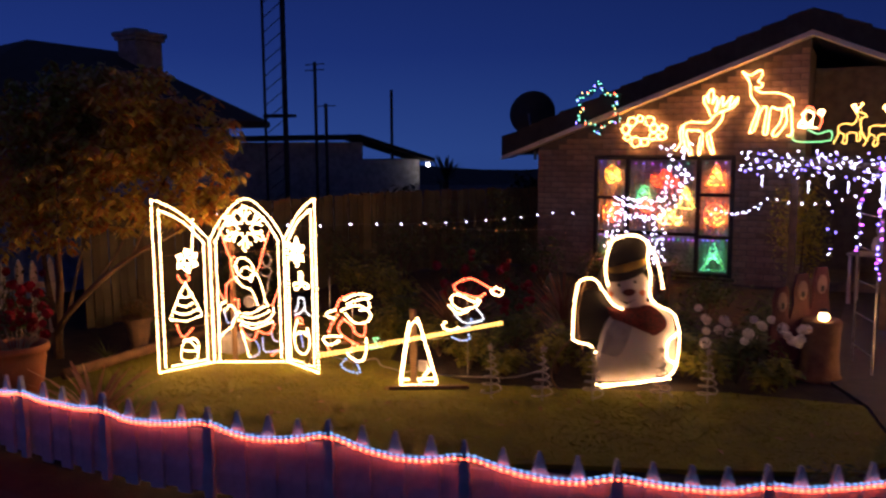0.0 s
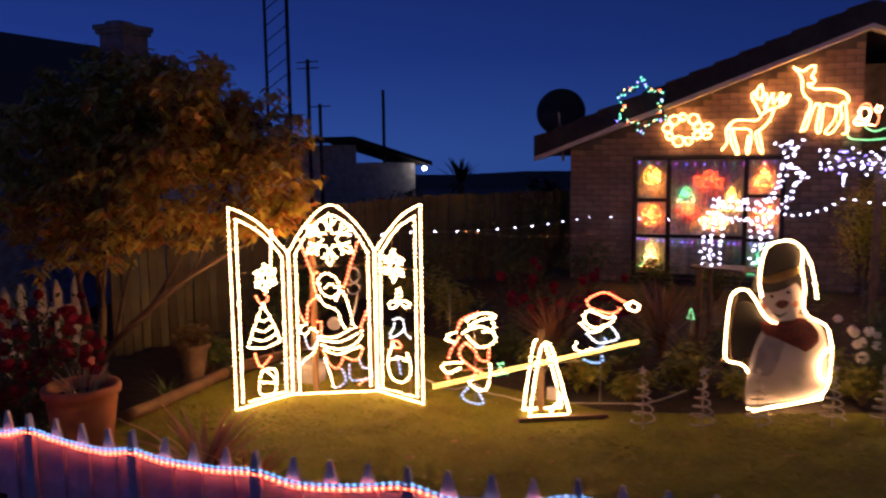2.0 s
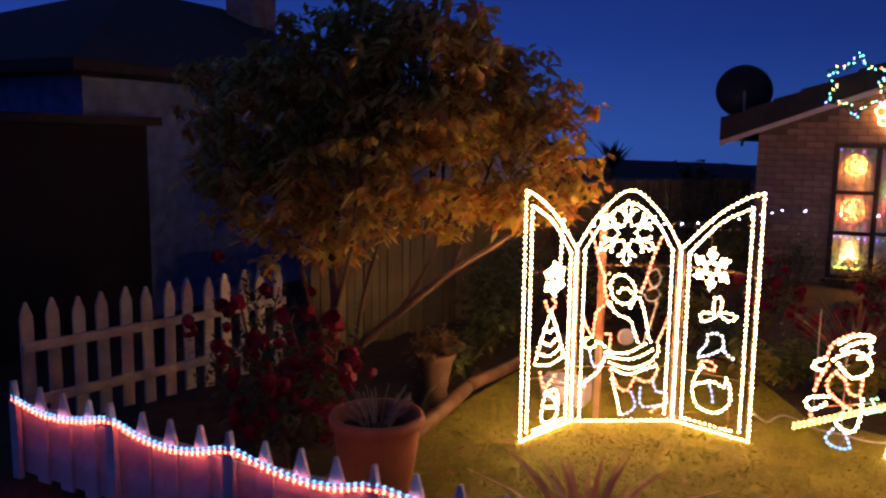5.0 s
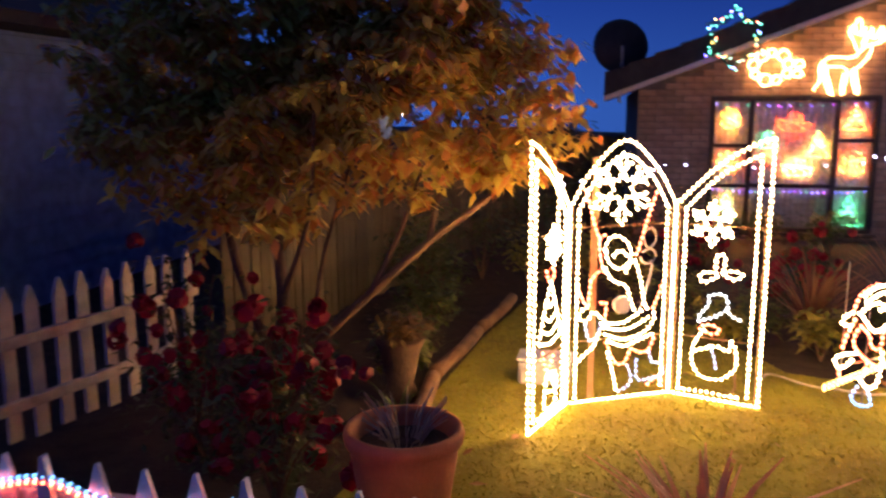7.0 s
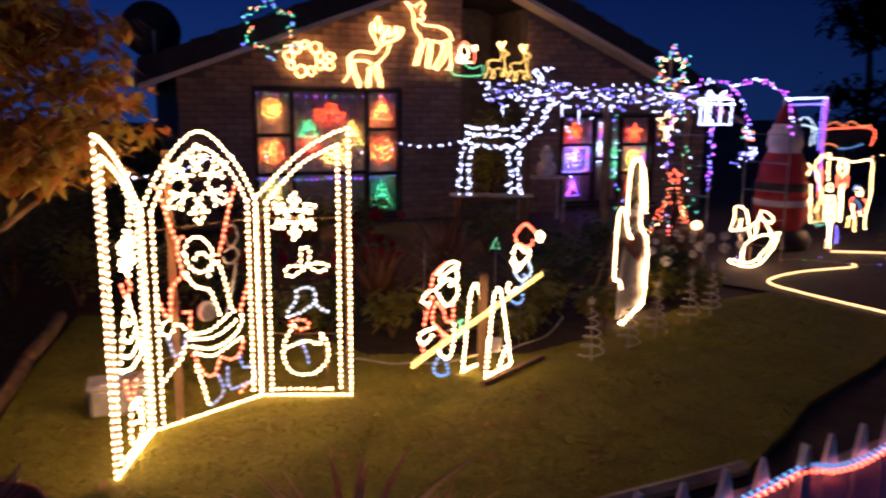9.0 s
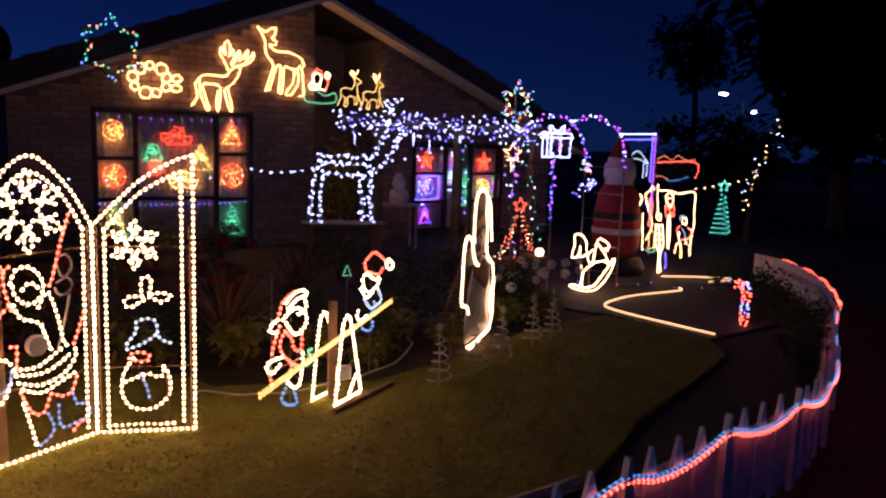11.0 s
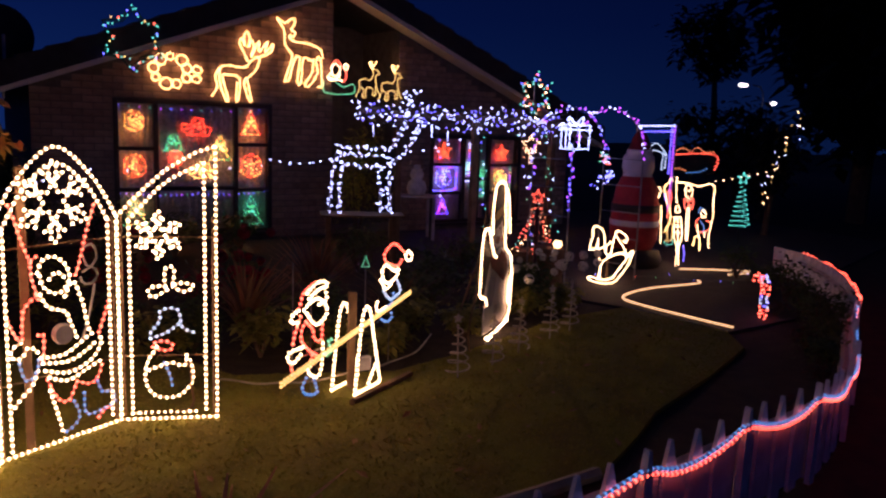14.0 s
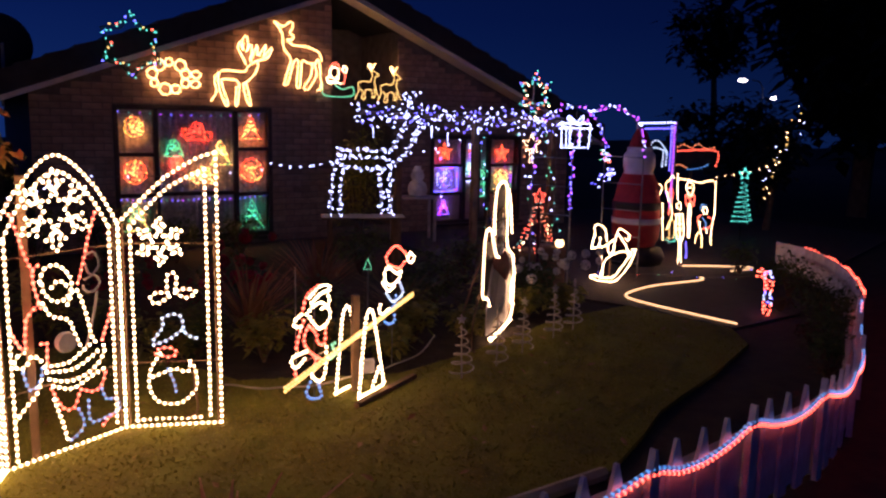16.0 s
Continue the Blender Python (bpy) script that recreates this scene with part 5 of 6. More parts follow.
part("hanger", tube(bmesh.new(), [f.at(0, 0.12), f.at(0, 0.28)], 0.003, 4), CABLE, hs)
f.done()

# ---- rocking horse, toy soldier frame and other rope light pieces ----
horse = thing("rope_light_rocking_horse", "rocking horse outlined in warm rope light on the driveway", "light display", 2.1, 7.57, 0.025)
f = Figure(horse, (0.85, -0.5), 0.0085, 0.02)
f.draw("W", (-0.31, 0.03), (-0.25, 0.00), (-0.12, -0.02), (-0.02, -0.00), (0.06, 0.09), (0.13, 0.21), (0.17, 0.34))
f.draw("W", (0.17, 0.34), (0.14, 0.34), (0.09, 0.24), (0.01, 0.12), (-0.05, 0.04), (-0.17, 0.02), (-0.27, 0.05), (-0.31, 0.04))
f.draw("W", (-0.22, 0.47), (-0.22, 0.33), (-0.18, 0.18), (-0.20, 0.03))
f.draw("W", (-0.18, 0.04), (-0.17, 0.18), (-0.12, 0.25), (-0.04, 0.30), (0.05, 0.32), (0.11, 0.27))
f.draw("W", (-0.31, 0.35), (-0.30, 0.43), (-0.28, 0.49), (-0.29, 0.57), (-0.26, 0.61), (-0.19, 0.58), (-0.16, 0.52), (-0.15, 0.44), (-0.14, 0.41))
f.draw("W", (-0.31, 0.35), (-0.25, 0.36), (-0.22, 0.43), (-0.22, 0.47))
f.draw("W", (-0.20, 0.36), (-0.14, 0.39), bend=False)
f.draw("W", (-0.08, 0.44), (-0.13, 0.39), (-0.13, 0.33), (-0.10, 0.28), (-0.07, 0.33), (-0.06, 0.42), (-0.03, 0.55), (0.01, 0.56), (0.09, 0.50), (0.08, 0.44), (0.05, 0.46))
f.draw("W", (-0.02, 0.50), (0.05, 0.40), (0.10, 0.31), (0.14, 0.28))
part("prop", tube(bmesh.new(), [f.at(-0.1, -0.02, -0.02), f.at(-0.1, 0.3, -0.02)], 0.012, 6), STAKE, horse, "wooden prop")
f.done()
nut = thing("rope_light_soldiers", "toy soldiers, lantern and frame in warm rope light", "light display", 3.75, 8.2, 0.04)
f = Figure(nut, (0.85, -0.51), 0.0085, 0.024)
f.draw("W", (-0.21, 1.00), (-0.18, 1.05), (-0.15, 1.02))
f.draw("W", (-0.09, 1.01), (0.04, 1.00), (0.17, 0.97), (0.28, 1.00), (0.35, 0.99), (0.37, 0.92), (0.37, 0.75), (0.38, 0.59), (0.36, 0.47), (0.35, 0.30), (0.36, 0.19))
f.draw("W", (-0.11, 1.07), (-0.11, 0.93), (-0.09, 0.74))
f.draw("W", (0.03, 0.99), (0.09, 0.94), (0.09, 0.86), (0.06, 0.81), (0.02, 0.85), (0.00, 0.93), (0.03, 0.99))
f.draw("W", (0.03, 0.91), (0.07, 0.91), bend=False)
f.draw("R", (0.00, 0.81), (0.06, 0.78), (0.11, 0.81), (0.11, 0.68), (0.07, 0.73), (0.02, 0.68), (0.00, 0.81))
f.draw("R", (0.03, 0.79), (0.10, 0.71), bend=False)
f.draw("W", (0.05, 0.69), (0.05, 0.48), (0.07, 0.26))
f.draw("W", (0.07, 0.69), (0.08, 0.48), (0.08, 0.26))
f.draw("W", (-0.07, 0.72), (-0.05, 0.69), (-0.05, 0.63), (-0.09, 0.64), (-0.10, 0.70), (-0.07, 0.72))
f.draw("W", (-0.10, 0.57), (-0.09, 0.33), (-0.04, 0.19), (-0.04, -0.06))
f.draw("W", (-0.02, 0.57), (0.01, 0.33), (-0.02, 0.19), (0.00, -0.05))
f.draw("W", (-0.06, 0.55), (-0.04, 0.33), (-0.02, 0.09))
f.draw("W", (-0.10, 0.57), (-0.02, 0.57), bend=False)
f.draw("W", (-0.09, 0.45), (-0.00, 0.45), bend=False)
f.draw("W", (-0.09, 0.38), (0.00, 0.38), bend=False)
f.draw("R", (-0.13, 0.57), (-0.08, 0.55), bend=False)
f.draw("V", (-0.21, 1.00), (-0.26, 0.94), (-0.23, 0.83), (-0.21, 0.73))
f.draw("R", (-0.21, 0.73), (-0.20, 0.90), (-0.16, 0.83), (-0.18, 0.69), (-0.20, 0.56))
f.draw("R", (-0.20, 0.87), (-0.18, 0.71), bend=False)
f.draw("V", (-0.18, 0.69), (-0.15, 0.57), (-0.18, 0.45), (-0.21, 0.37))
f.draw("Y", (-0.22, 0.37), (-0.18, 0.47), (-0.12, 0.47), (-0.12, 0.28), (-0.21, 0.27))
f.draw("Y", (-0.19, 0.42), (-0.17, 0.29), bend=False)
f.draw("T", (-0.21, 0.25), (-0.17, 0.22), (-0.10, 0.23), (-0.11, 0.30))
f.draw("U", (-0.25, 0.85), (-0.23, 0.78), bend=False)
f.draw("W", (-0.33, 0.94), (-0.30, 0.90), (-0.33, 0.80))
f.draw("W", (-0.28, 0.70), (-0.25, 0.23), bend=False)
f.draw("W", (-0.27, 0.52), (-0.31, 0.47), bend=False)
f.draw("B", (0.20, 0.64), (0.21, 0.70), (0.27, 0.68))
f.draw("W", (0.24, 0.67), (0.28, 0.65), (0.28, 0.59), (0.24, 0.59), (0.23, 0.64))
f.draw("R", (0.20, 0.56), (0.17, 0.51), (0.20, 0.41))
f.draw("R", (0.31, 0.54), (0.36, 0.50), (0.34, 0.42))
f.draw("B", (0.23, 0.53), (0.28, 0.46), (0.27, 0.39))
f.draw("W", (0.20, 0.48), (0.20, 0.39), bend=False)
f.draw("R", (0.24, 0.39), (0.30, 0.40), (0.33, 0.42))
f.draw("W", (0.21, 0.39), (0.23, 0.32), bend=False)
f.draw("W", (0.29, 0.39), (0.30, 0.32), bend=False)
f.draw("V", (0.16, 0.22), (0.18, 0.33), (0.23, 0.32), (0.25, 0.15))
f.draw("U", (0.04, 0.21), (0.06, 0.09), (0.05, -0.00))
f.done()
kio = thing("bell_display", "tall frame outlined in purple and ice-white light with a bell", "light display", 4.55, 9.55, -0.03)
f = Figure(kio, (0.85, -0.52), 0.013, 0.045)
f.draw("P", (0.26, 0.55), (0.26, 1.78), bend=False)
f.draw("I", (-0.25, 1.76), (0.26, 1.78), bend=False)
f.draw("U", (-0.25, 1.68), (0.26, 1.70), bend=False)
f.draw("U", (0.22, 1.1), (0.22, 1.75), bend=False)
f.draw("C", (-0.12, 1.38), (-0.04, 1.50), (0.02, 1.52), (0.08, 1.48), (0.17, 1.36), bend=True)
f.draw("C", (-0.14, 1.36), (0.0, 1.42), (0.18, 1.35))
f.draw("C", (0.12, 1.38), (0.11, 1.12), bend=False)
f.draw("C", (0.17, 1.36), (0.16, 1.14), bend=False)
part("post", tube(bmesh.new(), [f.at(0.28, 0), f.at(0.28, 1.8)], 0.018, 6), PLASTIC, kio)
part("post", tube(bmesh.new(), [f.at(-0.27, 0), f.at(-0.27, 1.8)], 0.018, 6), PLASTIC, kio)
f.done()
sgn = thing("light_sign", "small lit sign of orange and blue bulbs on a post", "light display", 7.3, 11.3, -0.03)
f = Figure(sgn, (0.8, -0.6), 0.014, 0.06)
f.draw("O", (-0.35, 1.32), (-0.2, 1.40), (-0.05, 1.34), (0.05, 1.42), (0.2, 1.34), (0.38, 1.36))
f.draw("R", (-0.35, 1.28), (0.38, 1.30), (0.38, 1.0))
f.draw("O", (-0.35, 1.0), (-0.25, 1.04), (-0.1, 0.98))
f.draw("B", (-0.1, 0.96), (0.1, 0.98), (0.28, 1.06))
part("panel", box(bmesh.new(), (-0.38, 0.01, 0.95), (0.4, 0.03, 1.35), 0.005, pose(0, 0, 0, 0, 0, -37)), DARKMETAL, sgn)
part("post", tube(bmesh.new(), [(0, 0.05, 0), (0, 0.05, 1.2)], 0.03, 6), WOOD, sgn)
f.done()

teal = thing("teal_spiral_tree", "teal rope light spiral cone with a star top", "light display", 6.17, 9.27, -0.03)
f = Figure(teal, (0.8, -0.6), 0.012, 0.026)
n = 130
ps = [Vector((0.155 * (1 - 0.8 * k / n) * math.cos(k * 0.42), 0.155 * (1 - 0.8 * k / n) * math.sin(k * 0.42), 0.28 + 0.64 * k / n)) for k in range(n)]
f.tubes["T"], f.bulbs["T"] = [tube(bmesh.new(), ps, 0.005, 5)], bmesh.new()
for p in curve(ps, 0.024):
    bead(f.bulbs["T"], p, 0.0075)
f.draw("T", *[((0.09 if k % 2 == 0 else 0.04) * math.sin(k * math.pi / 5), 1.03 + (0.09 if k % 2 == 0 else 0.04) * math.cos(k * math.pi / 5)) for k in range(11)], bend=False)
part("stand", tube(bmesh.new(), [(0, 0, 0), (0, 0, 1.0)], 0.012, 6), DARKMETAL, teal)
f.done()

cane = thing("candy_cane_light", "short candy cane wound with red and blue fairy lights", "light display", 2.35, 5.86, 0)
sets = {"R": bmesh.new(), "U": bmesh.new(), "C": bmesh.new()}
line = curve([(0, 0, 0), (0, 0, 0.18), (0, 0, 0.32), (-0.03, 0.0, 0.40), (-0.10, 0, 0.41), (-0.13, 0, 0.34)], 0.014)
part("cane", tube(bmesh.new(), line, 0.016, 8), DARKMETAL, cane)
for i, p in enumerate(line):
    for k in range(3):
        a = i * 0.9 + k * 2.1
        if (i + k) % 2 == 0:
            bead(sets["R" if (i // 8) % 2 == 0 else "CU"[k % 2]], p + Vector((math.cos(a), math.sin(a), 0.2 * math.sin(a))) * 0.036, 0.0105)
for c, bm in sets.items():
    part(LAMP_NAME[c] + "_bulb_chain", bm, bulb_mat(c), cane, "glowing " + LAMP_NAME[c].replace("_", " ") + " bulbs")["kind"] = "stuff"


def ground_rope(pts, label, r=0.012):
    ob = thing("path_rope_light", label, "rope light", 0, 0, 0.014)
    ps = curve([(x, y, 0) for x, y in pts], 0.035)
    part("rope", tube(bmesh.new(), ps, 0.009, 6), glow("rope_path", (1.0, 0.60, 0.24), 2.7), ob)


ground_rope(((3.13, 7.34), (3.0, 7.22), (2.3, 7.22), (1.80, 7.08), (1.61, 6.90), (1.61, 6.56), (1.66, 6.2), (1.75, 5.67)), "warm rope light laid in a bend along the driveway edge")
ground_rope(((3.5, 7.95), (3.9, 7.75), (4.2, 7.55), (4.15, 7.45), (3.75, 7.45)), "warm rope light laid across the driveway")

string_lights("tree_string_light", "pale fairy lights draped in a dark tree", [(7.5, 9.3, 2.0), (7.35, 9.45, 1.55), (7.28, 9.5, 1.25), (7.15, 9.6, 0.85), (7.2, 9.6, 0.55)], "Y", 0.055, 0, 0.009, jitter=0.09, colours="WYI", cable=False)
string_lights("tree_string_light", "pale fairy lights strung to a dark tree", [(6.4, 10.0, 0.9), (7.3, 9.5, 1.15)], "W", 0.14, 0.03, 0.009)

string_lights("ground_fairy_lights", "blue and green fairy lights lying along the driveway", [(2.2, 7.95, 0.015), (2.8, 7.7, 0.015), (3.2, 7.25, 0.015), (3.9, 7.1, 0.015), (4.1, 7.5, 0.015)], "U", 0.16, 0, 0.0065, jitter=0.04, colours="UGUURG")

# ---- table with a plain snow figure, lantern on a stump ----
tab = thing("garden_table", "small pale garden table by the porch", "table", 1.5, 11.2, -0.1, rz=-15)
part("tabletop", box(bmesh.new(), (-0.32, -0.2, 0.70), (0.32, 0.2, 0.73), 0.006), PALE, tab)
for x in (-0.28, 0.28):
    for y in (-0.16, 0.16):
        part("leg", box(bmesh.new(), (x - 0.02, y - 0.02, -0.03), (x + 0.02, y + 0.02, 0.70), 0.004), PALE, tab)
bm = lathe(bmesh.new(), [(0.05, 0), (0.15, 0.02), (0.18, 0.12), (0.15, 0.24), (0.09, 0.28), (0.12, 0.34), (0.12, 0.40), (0.08, 0.45), (0.11, 0.455), (0.11, 0.465), (0.06, 0.47), (0.06, 0.54), (0.01, 0.545)], 20)
o = smooth(tagged(part("snow_figure", bm, WHITE), "plain white plastic snow figure on the garden table", "ornament"))
o.location, o.scale = (1.55, 11.17, 0.63), (0.8, 0.8, 0.8)
stump = thing("timber_stump", "short brown timber stump with a small lantern", "stump", 1.05, 7.45, -0.03)
smooth(part("trunk", lathe(bmesh.new(), [(0.20, 0), (0.165, 0.05), (0.15, 0.2), (0.155, 0.42), (0.165, 0.50), (0.15, 0.52), (0.02, 0.515)], 18), mat("pale_bark", (0.34, 0.20, 0.11), 0.85, second=(0.20, 0.11, 0.06), scale=10, bump=0.9), stump))
lan = thing("lantern", "small glowing garden lantern on the stump", "lantern", 1.07, 7.34, 0.49)
part("globe", lathe(bmesh.new(), [(0.01, 0.0), (0.035, 0.01), (0.045, 0.04), (0.03, 0.075), (0.005, 0.08)], 12), glow("lantern_globe", (1.0, 0.66, 0.25), 8.0), lan)
part("cap", lathe(bmesh.new(), [(0.045, 0.08), (0.03, 0.10), (0.005, 0.11)], 12), DARKMETAL, lan)
ROBE, FACE = mat("dull_red_paint", (0.12, 0.03, 0.035), 0.7, second=(0.07, 0.015, 0.02)), mat("pink_paint", (0.38, 0.23, 0.21), 0.7)
for k, (_, w, h) in enumerate(((0, 0.11, 0.80), (0, 0.12, 0.90), (0, 0.12, 0.94))):
    fr = thing("painted_cutout", "dark red painted timber board with a pale oval", "garden ornament", (0.74, 0.88, 1.02)[k], (7.26, 7.44, 7.64)[k], -0.03, group="painted cut-outs", rz=51)
    for nm, mt, y0, y1, out in (("board", ROBE, -0.012, 0.012, [(-w, 0), (w, 0), (w * 1.05, h * 0.55), (w * 0.72, h * 0.72), (w * 0.8, h * 0.85), (w * 0.5, h), (-w * 0.5, h), (-w * 0.8, h * 0.85), (-w * 0.72, h * 0.72), (-w * 1.05, h * 0.55)]),
                                ("oval", FACE, -0.020, -0.013, [(w * 0.46 * math.cos(a * math.tau / 14), h * 0.84 + 0.085 * math.sin(a * math.tau / 14)) for a in range(14)]),
                                ("oval", BLACKCLOTH, -0.026, -0.021, [(w * 0.16 * math.cos(a * math.tau / 10), h * 0.80 + 0.03 * math.sin(a * math.tau / 10)) for a in range(10)]),
                                ("cuff", FACE, -0.020, -0.013, [(w * (0.2 + 0.35 * math.cos(a * math.tau / 10)), h * 0.50 + 0.035 * math.sin(a * math.tau / 10)) for a in range(10)])):
        bm = bmesh.new()
        v0, v1 = [bm.verts.new((x, y0, z)) for x, z in out], [bm.verts.new((x, y1, z)) for x, z in out]
        bm.faces.new(v0)
        bm.faces.new(v1[::-1])
        for a in range(len(out)):
            bm.faces.new((v0[a], v1[a], v1[(a + 1) % len(out)], v0[(a + 1) % len(out)]))
        bmesh.ops.recalc_face_normals(bm, faces=bm.faces)
        part(nm, bm, mt, fr)

# small green light tree on a stake
lt = thing("small_light_tree", "tiny green lit tree on a stake in the bed", "light display", -1.05, 7.3, -0.03)
f = Figure(lt, (0.85, -0.5), 0.005, 0.02)
f.draw("G", (-0.035, 0.47), (0.0, 0.56), (0.035, 0.47), (-0.035, 0.47), bend=False)
part("stake", tube(bmesh.new(), [(0, 0, 0), (0, 0, 0.45)], 0.006, 5), WIRE, lt)
f.done()

# ---- terracotta pot, roses, tree ----
pot = thing("flower_pot", "large terracotta pot with a dead seedling", "flower pot", -4.43, 3.82, -0.02)
smooth(part("pot", lathe(bmesh.new(), [(0.16, 0.0), (0.18, 0.02), (0.235, 0.36), (0.235, 0.41), (0.262, 0.42), (0.268, 0.45), (0.258, 0.475), (0.235, 0.475), (0.225, 0.44), (0.215, 0.40), (0.21, 0.39)], 36), TERRA, pot))
part("soil", lathe(bmesh.new(), [(0.205, 0.38), (0.21, 0.40), (0.15, 0.415), (0.06, 0.40), (0.01, 0.41)], 24), SOIL, pot, "dark potting soil")
pot.scale = (0.9, 0.9, 1.0)
g = random.Random(12)
bm = bmesh.new()
for k in range(46):
    a, L = g.uniform(0, math.tau), g.uniform(0.08, 0.2)
    p = Vector((0.07 * math.cos(a), 0.07 * math.sin(a), 0.4))
    tube(bm, [p, p + Vector((0.05 * math.cos(a), 0.05 * math.sin(a), L * 0.6)), p + Vector((0.12 * math.cos(a), 0.12 * math.sin(a), L))], 0.003, 3)
part("dry_stem", bm, mat("dry_stem", (0.40, 0.33, 0.24), 0.9), pot, "wispy grey dry stems")["kind"] = "stuff"


def rose_bush(x, y, h, w, count, seed):
    g = random.Random(seed)
    ob = thing("rose_bush", "leafy rose bush with dark red flowers", "rose bush", x, y, -0.03, group="rose bushes")
    canes, lv, fl_, hearts = bmesh.new(), bmesh.new(), bmesh.new(), []
    for k in range(9):
        a = g.uniform(0, math.tau)
        tip = Vector((w * math.cos(a) * g.uniform(0.4, 1), w * math.sin(a) * g.uniform(0.4, 1), h * g.uniform(0.6, 1.05)))
        tube(canes, curve([(0, 0, 0), tip * 0.5 + Vector((0, 0, 0.1)), tip], 0.08), 0.007, 5, 0.5)
        for j in range(42):
            t = g.uniform(0.25, 1.05)
            leaf(lv, tip * t + Vector((g.gauss(0, 0.07), g.gauss(0, 0.07), g.gauss(0.02, 0.06))), g.uniform(0.04, 0.075), g)
        hearts += [tip * g.uniform(0.6, 1.1) + Vector((g.gauss(0, 0.12), g.gauss(0, 0.12), g.gauss(0.0, 0.12))) for _ in range(count)]
    part("cane", canes, BARK, ob)
    part("foliage", lv, leaf_mat("rose_leaf", (0.03, 0.06, 0.02), (0.07, 0.09, 0.03), 0.2), ob)["kind"] = "stuff"
    for p in hearts:
        s = g.uniform(0.034, 0.062)
        for k in range(17):
            d = Vector((g.gauss(0, 1), g.gauss(0, 1), g.gauss(0.3, 1))).normalized()
            e = d.orthogonal().normalized()
            e = (e * math.cos(k * 2.4) + d.cross(e) * math.sin(k * 2.4)) * s * 0.62
            h = d.cross(e).normalized() * s * 0.55
            c = p + d * s * g.uniform(0.35, 0.9)
            fl_.faces.new([fl_.verts.new(q) for q in (c - e - h * 0.4, c - h, c + e - h * 0.3, c + e * 0.6 + h, c - e * 0.5 + h * 1.1)])
    part("flower", fl_, leaf_mat("rose_petal", (0.34, 0.007, 0.035), (0.20, 0.004, 0.02), 0.25), ob, "dark red rose blooms")["kind"] = "stuff"


rose_bush(-5.45, 4.15, 0.66, 0.34, 3, 1)
rose_bush(-5.05, 3.95, 0.62, 0.30, 4, 2)
rose_bush(-5.15, 4.35, 0.80, 0.30, 2, 3)
rose_bush(-5.75, 4.55, 0.95, 0.25, 1, 4)
rose_bush(-2.3, 7.6, 0.55, 0.35, 2, 6)
rose_bush(-1.9, 8.0, 0.6, 0.35, 2, 7)
rose_bush(-2.9, 8.4, 0.65, 0.35, 2, 8)

tree = thing("garden_tree", "small spreading tree with bronze and green leaves", "tree", -5.42, 4.88, -0.03)
limbs = [((0, 0, 0), (0.0, 0.02, 0.3), (0.02, 0.05, 0.7), (-0.02, 0.1, 1.3), (0.1, 0.3, 1.9)), ((0.0, 0, 0.25), (0.22, -0.02, 0.46), (0.52, 0.06, 0.74), (0.80, 0.25, 1.0), (1.15, 0.6, 1.28), (1.35, 0.8, 1.6)), ((0.0, 0, 0.3), (-0.25, 0.1, 0.8), (-0.45, 0.2, 1.4), (-0.8, 0.3, 1.9)),
         ((0.52, 0.06, 0.74), (0.66, 0.25, 1.1), (0.78, 0.45, 1.6)), ((0.0, 0.06, 0.9), (-0.1, 0.3, 1.5), (-0.1, 0.6, 2.1)), ((0.80, 0.25, 1.0), (0.84, 0.4, 1.3), (0.95, 0.6, 1.8)), ((0.02, 0.05, 0.7), (0.25, -0.1, 1.2), (0.3, -0.1, 1.9)), ((0.22, -0.02, 0.46), (0.24, 0.1, 0.9), (0.4, 0.2, 1.5))]
for k, L in enumerate(limbs):
    smooth(part("trunk" if k == 0 else "limb", tube(bmesh.new(), curve(L, 0.1), 0.045 if k == 0 else 0.032 if k < 3 else 0.019, 8, 0.4), BARK, tree))
g = random.Random(21)
bm = bmesh.new()
# sprays of slender drooping leaves along twigs, thick at the rim and thin inside
for c, r, nn in (((0.75, 0.6, 2.1), (0.55, 0.5, 0.42), 150), ((1.25, 0.75, 1.8), (0.34, 0.36, 0.36), 60), ((1.12, 0.6, 1.45), (0.34, 0.3, 0.2), 34), ((0.75, 0.35, 1.45), (0.4, 0.34, 0.22), 34), ((0.35, 0.1, 1.5), (0.42, 0.34, 0.28), 36), ((0.45, 0.4, 2.45), (0.62, 0.55, 0.36), 120),
                 ((0.1, 0.4, 2.6), (0.55, 0.5, 0.28), 55), ((-0.2, 0.2, 2.2), (0.62, 0.55, 0.5), 110), ((-0.75, 0.25, 2.0), (0.6, 0.55, 0.5), 100), ((-0.72, 0.1, 1.62), (0.4, 0.35, 0.28), 50), ((-0.4, -0.1, 1.45), (0.5, 0.36, 0.34), 50), ((0.45, 0.25, 1.95), (0.6, 0.5, 0.42), 170), ((0.0, 0.1, 1.75), (0.55, 0.45, 0.36), 120),
                 ((-0.05, -0.1, 1.15), (0.3, 0.25, 0.2), 22), ((0.95, 0.95, 2.1), (0.4, 0.4, 0.36), 40)):
    for _ in range(nn):
        d = Vector((g.gauss(0, 1), g.gauss(0, 1), g.gauss(0, 1))).normalized() * g.uniform(0.45, 1.08)
        p = Vector(c) + Vector((d.x * r[0], d.y * r[1], d.z * r[2]))
        a = g.uniform(0, math.tau)
        out = Vector((math.cos(a), math.sin(a), g.uniform(-0.5, 0.4))) * g.uniform(0.10, 0.2)
        for j in range(15):
            leaf(bm, p + out * (j / 14) + Vector((g.gauss(0, 0.022), g.gauss(0, 0.022), g.gauss(0, 0.022))), g.uniform(0.07, 0.125), g, 0.5)
